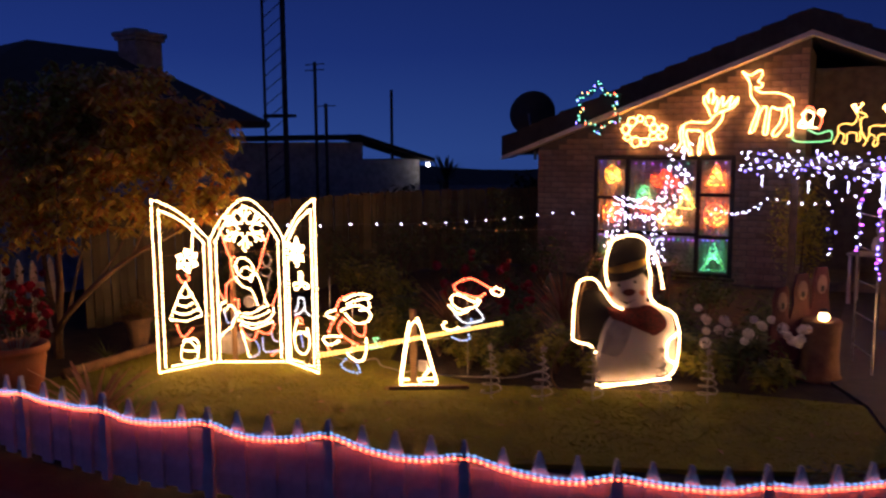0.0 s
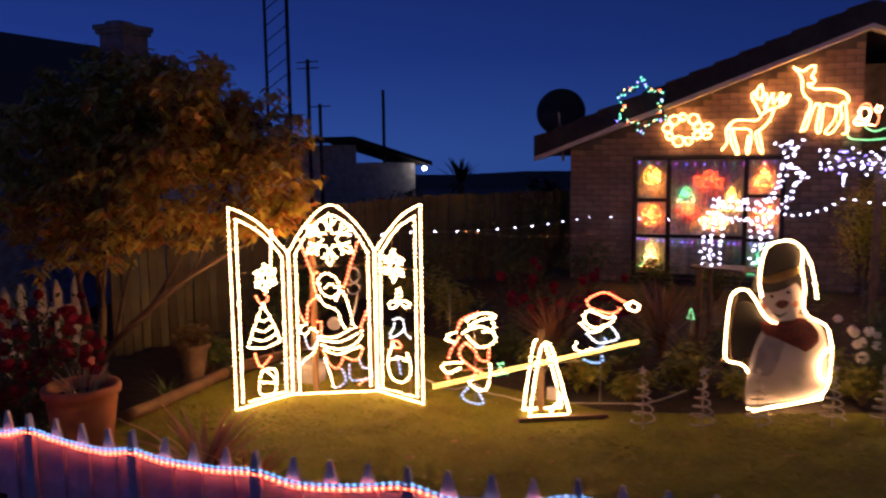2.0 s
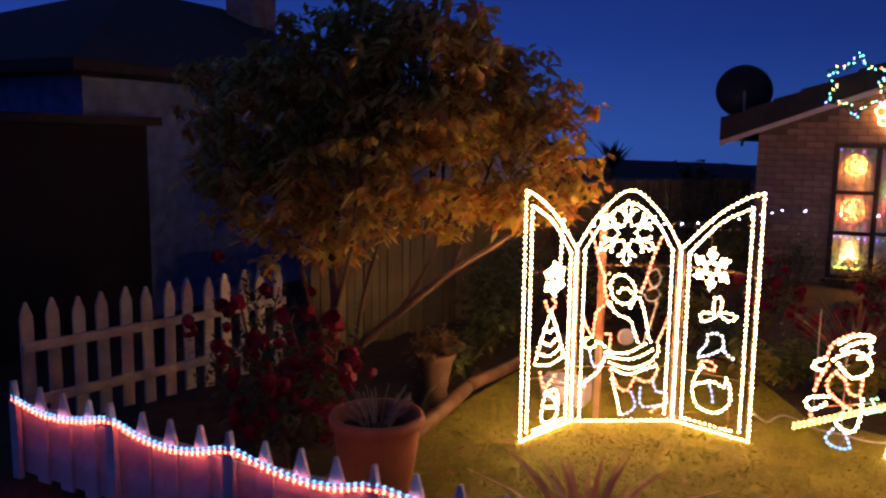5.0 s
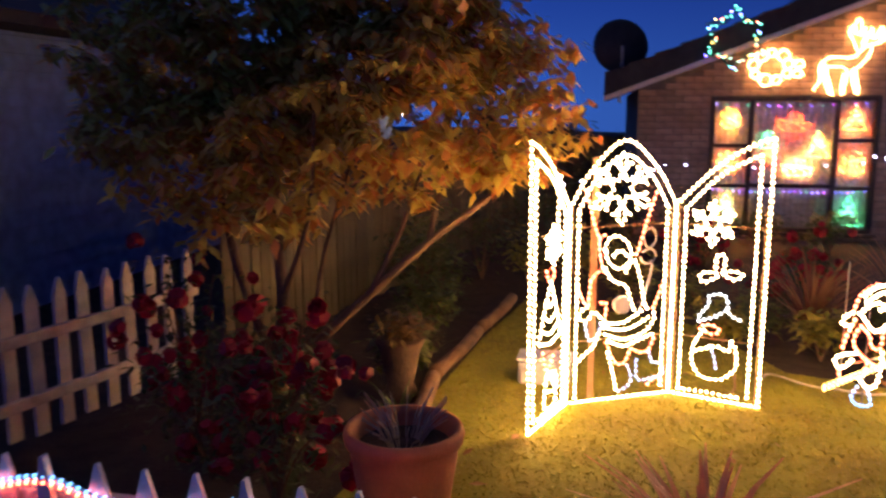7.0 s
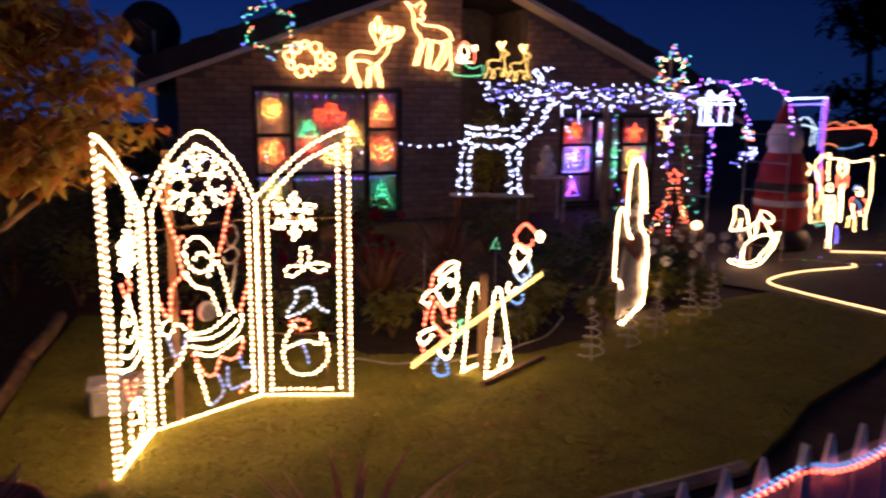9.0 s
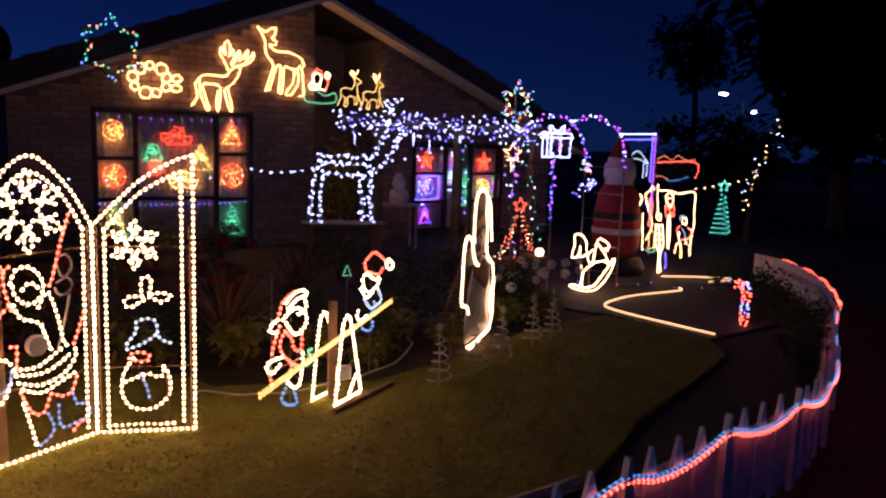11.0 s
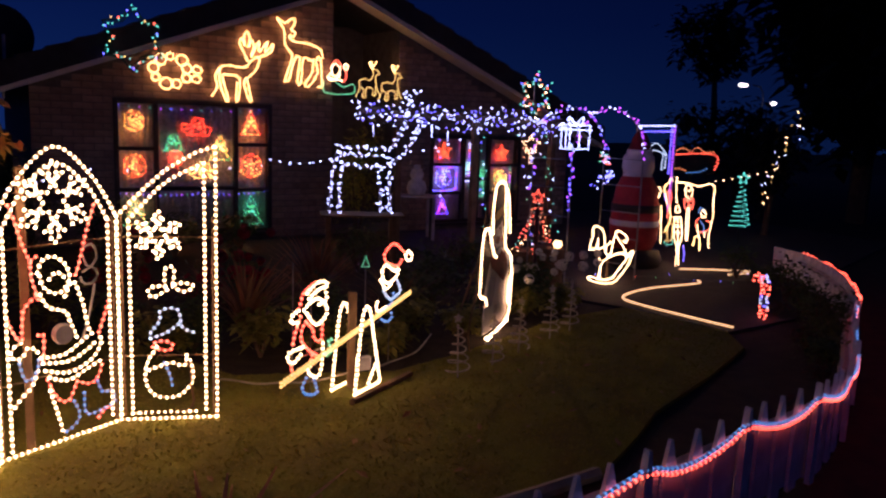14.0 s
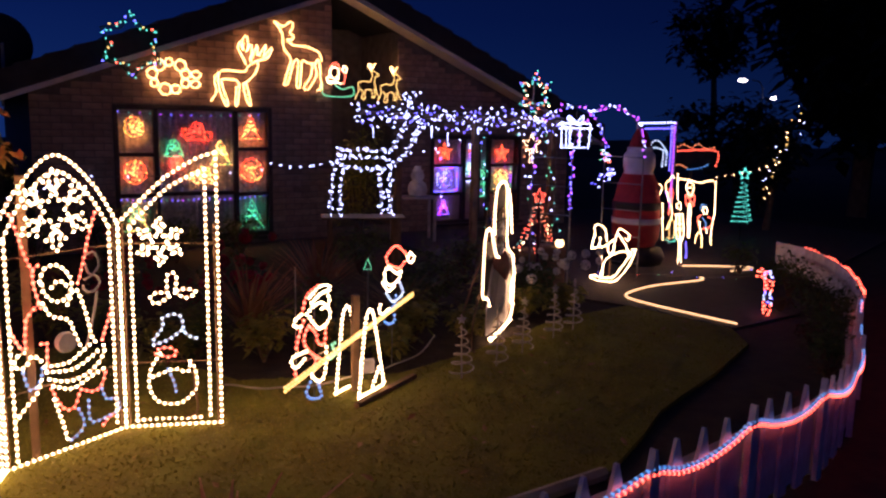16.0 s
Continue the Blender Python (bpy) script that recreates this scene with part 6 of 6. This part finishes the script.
part("crown", bm, leaf_mat("bronze_leaf", (0.50, 0.17, 0.055), (0.62, 0.58, 0.12), 0.36, 0.30), tree, "bronze and yellow-green leaves")["kind"] = "stuff"


def shrub(name, label, x, y, h, w, count, size, ca, cb, seed, cat="shrub"):
    g = random.Random(seed)
    ob = thing(name, label, cat, x, y, -0.03)
    st = bmesh.new()
    for k in range(5):
        a = k * 1.26
        tube(st, [(0, 0, 0), (w * 0.4 * math.cos(a), w * 0.4 * math.sin(a), h * 0.6)], 0.012, 5, 0.5)
    part("stem", st, BARK, ob)
    bm = bmesh.new()
    for k in range(4):
        a = k * 1.7 + seed
        leaves(bm, (0.35 * w * math.cos(a), 0.35 * w * math.sin(a), h * (0.5 + 0.09 * (k % 3))), (w * 0.7, w * 0.7, h * 0.45), count // 4, size, g, 0.3, 0.1)
    part("foliage", bm, leaf_mat("leaf_%d_%d" % (ca[0] * 1000, cb[1] * 1000), ca, cb, 0.25), ob)["kind"] = "stuff"
    return ob


def tuft(name, label, x, y, n, h, w, ca, cb, seed, width=0.014):
    ob = thing(name, label, "plant", x, y, -0.03)
    bm = bmesh.new()
    blades(bm, 0, 0, 0, n, h, w, random.Random(seed), width)
    part("foliage", bm, leaf_mat("blade_%d_%d" % (ca[0] * 1000, cb[1] * 1000), ca, cb, 0.25), ob)["kind"] = "stuff"


DG, MG = (0.03, 0.06, 0.015), (0.11, 0.14, 0.03)
for k, (x, y, h, w) in enumerate(((-4.9, 5.6, 0.45, 0.3), (-5.15, 7.0, 1.0, 0.36), (-5.3, 8.0, 1.1, 0.4), (-4.95, 6.6, 0.55, 0.35), (-5.1, 7.6, 0.7, 0.4), (-4.9, 8.8, 1.0, 0.5), (-4.4, 9.6, 1.15, 0.55), (-3.5, 9.9, 1.0, 0.5), (-2.7, 10.6, 0.85, 0.45), (-3.55, 11.2, 1.45, 0.5), (-4.4, 11.0, 1.3, 0.55), (-4.0, 12.2, 1.5, 0.5), (-1.9, 10.8, 0.6, 0.45),
                                  (-1.1, 10.9, 0.6, 0.4), (-1.6, 7.0, 0.5, 0.35), (-0.7, 7.1, 0.55, 0.35), (-0.2, 7.6, 0.6, 0.4), (0.55, 7.3, 0.5, 0.35), (0.6, 8.3, 0.6, 0.4), (-0.2, 9.3, 0.6, 0.4), (-3.1, 7.4, 0.45, 0.3), (-2.6, 6.9, 0.4, 0.3))):
    shrub("garden_shrub", "dark green leafy shrub in the garden bed", x, y, h, w, 620, 0.07, DG, MG, 40 + k)
# leaf tones raised to stand in for the verandah bulbs' light on the shrub
shrub("topiary_shrub", "rounded shrub beside the porch, leaves coloured as lit yellow-green", 0.6, 11.1, 1.70, 0.46, 2400, 0.06, (0.26, 0.26, 0.03), (0.62, 0.52, 0.07), 71)
for k, (x, y, h, w) in enumerate(((-3.5, 7.9, 0.6, 0.34), (-3.9, 8.3, 0.75, 0.36), (-4.35, 8.3, 0.7, 0.34), (-2.2, 6.6, 0.42, 0.26), (-1.75, 6.35, 0.36, 0.24), (-1.0, 6.55, 0.44, 0.26), (0.0, 6.95, 0.45, 0.26), (-2.85, 6.75, 0.4, 0.24), (-0.55, 6.45, 0.3, 0.24), (0.25, 6.75, 0.32, 0.22), (-1.35, 6.25, 0.26, 0.2), (0.75, 6.85, 0.3, 0.22))):
    shrub("garden_shrub", "yellow-green leafy shrub at the edge of the lawn", x, y, h, w, 420, 0.085, (0.13, 0.16, 0.02), (0.32, 0.28, 0.05), 150 + k)
hyd = shrub("hydrangea", "leafy bush under white flower heads", 0.45, 6.95, 0.55, 0.3, 500, 0.08, DG, MG, 72)
g = random.Random(8)
for k in range(24):
    c = Vector((g.uniform(-0.4, 0.55), g.uniform(-0.35, 0.2), g.uniform(0.38, 0.60)))
    bm = bmesh.new()
    rad = g.uniform(0.026, 0.046)
    for _ in range(60):
        d = Vector((g.gauss(0, 1), g.gauss(0, 1), g.gauss(0, 1))).normalized()
        s = d.orthogonal().normalized() * 0.013
        t = d.cross(s)
        p = c + d * rad
        bm.faces.new([bm.verts.new(q) for q in (p + s, p + t, p - s, p - t)])
    part("flower_head", bm, leaf_mat("white_petal", (0.70, 0.66, 0.60), (0.82, 0.80, 0.76), 0.3), hyd, "round white flower head")["kind"] = "stuff"
tuft("flax_plant", "bronze strap-leaved flax plant", -2.2, 6.95, 90, 0.9, 0.6, (0.20, 0.07, 0.04), (0.26, 0.15, 0.07), 81, 0.024)
tuft("flax_plant", "bronze strap-leaved flax plant", -1.35, 7.7, 70, 0.95, 0.55, (0.20, 0.07, 0.04), (0.26, 0.15, 0.07), 82, 0.024)
tuft("flax_plant", "bronze strap-leaved flax plant", -0.95, 6.85, 60, 0.7, 0.5, (0.20, 0.08, 0.04), (0.20, 0.17, 0.06), 88, 0.022)
tuft("strap_plant", "green strap-leaved plant in the bed", -1.7, 6.5, 60, 0.5, 0.42, (0.08, 0.11, 0.02), (0.16, 0.17, 0.05), 89, 0.018)
tuft("flax_plant", "small bronze strap-leaved plant by the fence", -3.30, 3.62, 54, 0.62, 0.55, (0.42, 0.17, 0.10), (0.58, 0.34, 0.20), 83, 0.034)
tuft("flax_plant", "small bronze strap-leaved plant by the fence", -3.02, 3.66, 26, 0.45, 0.38, (0.40, 0.15, 0.08), (0.55, 0.30, 0.16), 84, 0.022)
tuft("strap_plant", "green strap-leaved plant in the bed", -4.75, 4.9, 18, 0.35, 0.28, (0.06, 0.11, 0.02), (0.12, 0.16, 0.04), 85)
tuft("strap_plant", "green strap-leaved plant in the bed", -4.85, 5.9, 26, 0.5, 0.35, (0.05, 0.09, 0.02), (0.10, 0.13, 0.03), 86)
tuft("strap_plant", "green strap-leaved plant in the bed", -0.35, 6.75, 26, 0.5, 0.3, (0.03, 0.06, 0.02), (0.06, 0.09, 0.03), 87)
for k, (x, y) in enumerate(((-1.5, 3.6), (-0.8, 3.7), (0.2, 3.95), (1.1, 4.4), (1.9, 5.1), (2.6, 5.9))):
    shrub("low_plant", "low dark red-leaved plant along the fence", x, y, 0.2, 0.16, 160, 0.05, (0.10, 0.015, 0.012), (0.05, 0.05, 0.015), 90 + k, "plant")

for k, (x, y) in enumerate(((1.35, 4.55), (1.75, 4.8), (2.2, 5.12), (2.62, 5.5), (2.95, 5.85), (3.22, 6.25), (3.5, 6.7), (3.8, 7.35))):
    shrub("border_shrub", "dark leafy shrub inside the picket fence", x, y, 0.36 + 0.08 * (k % 3), 0.27, 420, 0.06, DG, MG, 120 + k)

# log edging of the bed, urn with a dried plant, white tub by the gate
edge = thing("log_edging", "rough timber log edging along the flower bed", "garden edging")
for a, b in (((-4.62, 4.35, 0.05), (-4.70, 5.6, 0.05)), ((-4.70, 5.62, 0.05), (-4.58, 6.7, 0.05)), ((-4.58, 6.72, 0.05), (-4.45, 7.8, 0.05))):
    smooth(part("log", tube(bmesh.new(), curve([a, ((a[0] + b[0]) / 2 + 0.02, (a[1] + b[1]) / 2, 0.05), b], 0.1), 0.048, 9), WOOD, edge))
tagged(part("concrete_edging", tube(bmesh.new(), curve([(-2.6, 3.85, 0.01), (-2.1, 3.91, 0.012), (-1.7, 3.94, 0.012), (-1.3, 3.98, 0.01)], 0.08), 0.035, 6), mat("pale_concrete", (0.42, 0.38, 0.33), 0.9, second=(0.30, 0.26, 0.22))), "pale concrete edging strip between lawn and fence bed", "garden edging")
tagged(part("power_lead", tube(bmesh.new(), curve([(-1.75, 5.7, 0.08), (-1.5, 5.95, 0.03), (-1.2, 6.1, 0.03), (-0.95, 6.3, 0.1)], 0.04), 0.006, 6), mat("pale_cable", (0.6, 0.55, 0.45), 0.5)), "pale power lead running into the flower bed", "power lead")
urn = thing("garden_urn", "short brown urn with a dried plant", "urn", -4.85, 5.35, -0.03)
smooth(part("urn", lathe(bmesh.new(), [(0.10, 0), (0.11, 0.03), (0.08, 0.1), (0.12, 0.3), (0.15, 0.36), (0.14, 0.38), (0.12, 0.36), (0.01, 0.34)], 18), BARK, urn))
bm = bmesh.new()
leaves(bm, (0, 0, 0.46), (0.22, 0.22, 0.14), 240, 0.07, random.Random(4), 0.2, 0.2)
part("foliage", bm, leaf_mat("dried_leaf", (0.16, 0.09, 0.03), (0.11, 0.09, 0.03), 0.2), urn)["kind"] = "stuff"
tub = thing("plastic_tub", "low white plastic tub behind the rope light gate", "tub", -4.02, 5.75, 0)
part("tub", box(bmesh.new(), (-0.16, -0.1, 0.0), (0.16, 0.1, 0.15), 0.015), PLASTIC, tub)
part("lid", box(bmesh.new(), (-0.17, -0.11, 0.152), (0.17, 0.11, 0.17), 0.006), PLASTIC, tub)

# ---- neighbouring house on the left ----
nb = thing("neighbour_house", "dark neighbouring house, pale weatherboards tinted with dusk skylight, hipped roof", "house")
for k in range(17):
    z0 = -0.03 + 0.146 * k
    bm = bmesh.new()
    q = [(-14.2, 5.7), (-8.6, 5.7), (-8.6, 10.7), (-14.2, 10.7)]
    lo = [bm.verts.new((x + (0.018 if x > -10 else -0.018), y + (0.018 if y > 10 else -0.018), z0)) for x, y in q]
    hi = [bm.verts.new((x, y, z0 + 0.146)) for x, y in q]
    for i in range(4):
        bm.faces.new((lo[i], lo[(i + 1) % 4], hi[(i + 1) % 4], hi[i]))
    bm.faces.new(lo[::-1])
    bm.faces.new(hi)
    # the blue of the dusk skylight is mixed into the boards' base colour
    part("weatherboard", bm, mat("skylight_tinted_weatherboard", (0.18, 0.30, 0.60), 0.7, vary=0.06), nb)
bm = bmesh.new()
ea, rd = [(-14.7, 5.2, 2.44), (-8.1, 5.2, 2.44), (-8.1, 11.2, 2.44), (-14.7, 11.2, 2.44)], [(-11.5, 9.0, 3.85), (-11.2, 10.6, 3.80)]
v = [bm.verts.new(q) for q in ea + rd + [(x, y, z - 0.1) for x, y, z in ea]]
for q in ((0, 1, 4), (1, 2, 5, 4), (2, 3, 5), (3, 0, 4, 5), (6, 7, 1, 0), (7, 8, 2, 1), (8, 9, 3, 2), (9, 6, 0, 3), (9, 8, 7, 6)):
    bm.faces.new([v[i] for i in q])
bmesh.ops.recalc_face_normals(bm, faces=bm.faces)
part("roof", bm, ROOF, nb)
bm = bmesh.new()
box(bm, (-10.92, 10.37, 2.3), (-10.42, 10.97, 3.94), 0.015)
box(bm, (-10.96, 10.33, 3.944), (-10.38, 11.01, 4.01), 0.01)
box(bm, (-10.99, 10.30, 4.014), (-10.35, 11.04, 4.10), 0.012)
box(bm, (-10.86, 10.45, 4.104), (-10.55, 10.8, 4.17), 0.02)
part("chimney", bm, mat("pale_brick", (0.32, 0.31, 0.30), 0.85), nb)
lt_ = thing("lean_to", "dark lean-to shed against the neighbouring house", "shed")
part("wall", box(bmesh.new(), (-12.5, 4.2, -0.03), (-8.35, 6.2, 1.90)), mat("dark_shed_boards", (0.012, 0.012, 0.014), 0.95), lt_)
part("roof", box(bmesh.new(), (-12.7, 4.05, 1.904), (-8.25, 6.3, 1.98)), ROOF, lt_)

bh = thing("back_house", "pale low house behind the fence", "house")
m = pose(-8.75, 15.1, 0, 0, 0, 42)
bm = bmesh.new()
box(bm, (0, 0, -0.03), (1.3, 2.5, 1.72), 0, m)
box(bm, (-5.4, 0.002, -0.03), (-0.004, 2.5, 2.12), 0, m)
part("wall", bm, NAVY, bh)
bm = bmesh.new()
vv = [m @ Vector(q) for q in ((-5.6, -0.3, 2.12), (-0.1, -0.3, 2.20), (1.6, -0.3, 1.66), (1.6, 2.7, 1.66), (-0.1, 2.7, 2.20), (-5.6, 2.7, 2.12))]
va = [bm.verts.new(q) for q in vv]
vb = [bm.verts.new(q + Vector((0, 0, 0.09))) for q in vv]
for q in ((0, 1, 4, 5), (1, 2, 3, 4)):
    bm.faces.new([va[i] for i in q][::-1])
    bm.faces.new([vb[i] for i in q])
for i in range(6):
    bm.faces.new((va[i], va[(i + 1) % 6], vb[(i + 1) % 6], vb[i]))
bmesh.ops.recalc_face_normals(bm, faces=bm.faces)
part("roof", bm, ROOF, bh)
pl = thing("porch_lamp", "small bright white lamp on the far house", "lamp", -7.55, 15.95, 1.60)
part("globe", lathe(bmesh.new(), [(0.01, -0.04), (0.04, -0.03), (0.05, 0.0), (0.04, 0.03), (0.01, 0.04)], 10), glow("porch_globe", (0.9, 0.95, 1.0), 14.0), pl)

mast = thing("lattice_mast", "tall dark lattice radio mast", "mast", -7.90, 11.2, -0.03)
st = bmesh.new()
for x, y in ((-0.21, -0.1), (0.21, -0.1), (0.02, 0.2)):
    tube(st, [(x, y, 0), (x, y, 7)], 0.026, 5)
for k in range(28):
    z = k * 0.25
    tube(st, [(-0.21, -0.1, z), (0.21, -0.1, z + 0.25)], 0.010, 4)
    tube(st, [(0.21, -0.1, z + 0.25), (0.02, 0.2, z + 0.5)], 0.010, 4)
for z in (2.55, 5.0):
    box(st, (-0.24, -0.13, z), (0.24, 0.2, z + 0.05))
part("lattice", st, DARKMETAL, mast)
for x, y, h, arms in ((-8.6, 16.1, 3.36, 0), (-9.1, 13.86, 3.82, 2), (-8.9, 13.95, 2.95, 1)):
    an = thing("antenna_pole", "thin dark antenna pole", "antenna", x, y, -0.03, group="antenna poles")
    part("pole", tube(bmesh.new(), [(0, 0, 0), (0, 0, h)], 0.035, 6), DARKMETAL, an)
    for k in range(arms):
        part("crossbar", tube(bmesh.new(), [(-0.25, 0, h - 0.05 - 0.12 * k), (0.25, 0, h - 0.05 - 0.12 * k)], 0.012, 5), DARKMETAL, an)

# ---- far trees, hills, street lamps ----
def far_tree(x, y, h, w, seed, trunk=0.35, n=1500, size=0.4):
    g = random.Random(seed)
    ob = thing("far_tree", "dark tree against the dusk sky", "tree", x, y, -0.03, group="dark far trees")
    part("trunk", tube(bmesh.new(), [(0, 0, 0), (0.1, 0, h * 0.4), (0.0, 0.1, h * 0.75)], w * 0.07, 7, 0.5), BARK, ob)
    bm = bmesh.new()
    for k in range(7):
        a = k * 2.4 + seed
        rr = w * 0.45 * (k % 3) / 2
        leaves(bm, (rr * math.cos(a), rr * math.sin(a), h * (trunk + (1 - trunk) * (0.35 + 0.09 * k))), (w * 0.5, w * 0.5, h * (1 - trunk) * 0.28), n // 7, size, g, 0.2, 0.2)
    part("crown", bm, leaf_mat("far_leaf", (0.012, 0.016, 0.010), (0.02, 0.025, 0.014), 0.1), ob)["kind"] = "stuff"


palm = thing("yard_palm", "dark spiky-leaved palm behind the back fence", "palm", -5.5, 12.95, -0.03)
part("trunk", tube(bmesh.new(), [(0, 0, 0), (0.03, 0, 0.8), (0, 0, 1.4)], 0.07, 8, 0.8), BARK, palm)
bm, g = bmesh.new(), random.Random(61)
for k in range(46):
    a, e, L = g.uniform(0, math.tau), g.uniform(-0.3, 1.4), g.uniform(0.45, 0.66)
    d = Vector((math.cos(a) * math.cos(e), math.sin(a) * math.cos(e), math.sin(e)))
    s = Vector((-math.sin(a), math.cos(a), 0)) * 0.03
    p, q, r = Vector((0, 0, 1.4)), Vector((0, 0, 1.4)) + d * L * 0.6, Vector((0, 0, 1.33)) + d * L
    v = [bm.verts.new(c) for c in (p - s * 0.4, p + s * 0.4, q + s, q - s, r)]
    bm.faces.new(v[:4])
    bm.faces.new((v[3], v[2], v[4]))
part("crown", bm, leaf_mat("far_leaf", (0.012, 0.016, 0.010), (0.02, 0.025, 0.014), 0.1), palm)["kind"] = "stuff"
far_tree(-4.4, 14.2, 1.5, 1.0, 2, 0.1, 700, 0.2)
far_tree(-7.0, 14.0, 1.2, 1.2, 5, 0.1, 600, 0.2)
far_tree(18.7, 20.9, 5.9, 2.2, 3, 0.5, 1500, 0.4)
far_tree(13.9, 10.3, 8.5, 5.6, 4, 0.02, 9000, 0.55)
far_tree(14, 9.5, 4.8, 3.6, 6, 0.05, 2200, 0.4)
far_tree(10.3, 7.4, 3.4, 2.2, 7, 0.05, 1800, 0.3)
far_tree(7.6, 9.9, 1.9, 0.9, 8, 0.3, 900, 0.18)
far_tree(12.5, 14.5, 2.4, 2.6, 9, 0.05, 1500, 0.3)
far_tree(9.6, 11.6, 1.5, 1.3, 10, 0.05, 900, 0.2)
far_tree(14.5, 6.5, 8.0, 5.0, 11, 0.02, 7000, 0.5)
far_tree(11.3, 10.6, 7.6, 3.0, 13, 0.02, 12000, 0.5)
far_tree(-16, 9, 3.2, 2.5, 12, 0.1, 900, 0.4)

bm = bmesh.new()
n = 60
lo, hi = [], []
for k in range(n + 1):
    a = math.radians(20 + 150 * k / n)
    r = 260
    h = -6.5 + 3 * abs(noise.noise(Vector((k * 0.13, 0.3, 0)))) + 2 * noise.noise(Vector((k * 0.31, 2.3, 0)))
    lo.append(bm.verts.new((r * math.cos(a), r * math.sin(a), -15)))
    hi.append(bm.verts.new((r * 1.2 * math.cos(a), r * 1.2 * math.sin(a), h)))
for k in range(n):
    bm.faces.new((lo[k], lo[k + 1], hi[k + 1], hi[k]))
tagged(part("hill", bm, mat("far_hill", (0.03, 0.04, 0.04), 0.95)), "low dark hills along the horizon", "hills", kind="structure")


def street_lamp(x, y, h, turn):
    ob = thing("street_lamp", "street lamp with a lit head on a curved arm", "street lamp", x, y, -1.8, group="street lamps", rz=turn)
    part("pole", tube(bmesh.new(), curve([(0, 0, 0), (0, 0, h * 0.8), (0.1, 0, h * 0.96), (0.6, 0, h), (1.4, 0, h + 0.05)], 0.6), 0.09, 7, 0.6), METAL, ob)
    bm = bmesh.new()
    bmesh.ops.create_icosphere(bm, subdivisions=2, radius=0.36)
    bmesh.ops.transform(bm, matrix=Matrix.Translation((1.6, 0, h)) @ Matrix.Diagonal((1.1, 0.6, 0.4, 1)), verts=bm.verts)
    part("lamp_head", bm, glow("street_head", (1.0, 0.95, 0.85), 8.0), ob)


street_lamp(50.3 + 1.2, 45.4 - 1.0, 7.2, 140)
street_lamp(51.8 - 1.5, 43.5 - 0.5, 5.8, 20)


# ---- bricks of the front wall ----
bw, bh, gap = 0.225, 0.074, 0.010
bm = box(bmesh.new(), (-bw / 2, 0, -bh / 2), (bw / 2, 0.02, bh / 2))
brick = part("brick", bm, BRICK, house)
brick.location = (X0 + bw / 2, WY - 0.002, bh / 2)
count = 1
rest = bmesh.new()
for xa, xb, W in ((X0, X1, W1), (XB, X3, W2)):
    row = 0
    z = bh / 2
    while z < ZAP:
        x = xa - (bw / 2 + gap if row % 2 else 0)
        while x < xb - 0.01:
            a, b = max(x, xa), min(x + bw, xb)
            x += bw + gap
            top = z + bh / 2
            spans = [(a, b)]
            if top > W[2] - 0.04 and z - bh / 2 < W[3] + 0.004:
                spans = [(a, min(b, W[0] - 0.004)), (max(a, W[1] + 0.004), b)]
            for s, e in spans:
                if e - s < 0.03 or top > min(roof_z(s), roof_z(e)) - 0.005:
                    continue
                c = (s + e) / 2
                if xa == X0 and count < 300 and z > 0.9:
                    ob = brick.copy()
                    scene.collection.objects.link(ob)
                    ob.location = (c, WY - 0.003 + 0.002 * math.sin(c * 77 + row), z)
                    ob.scale = ((e - s) / bw, 1, 1)
                    count += 1
                else:
                    box(rest, (s, WY + 0.001 * math.sin(c * 50), z - bh / 2), (e, WY + 0.02, z + bh / 2))
        row += 1
        z += bh + gap
part("brickwork", rest, BRICK, house)["kind"] = "stuff"
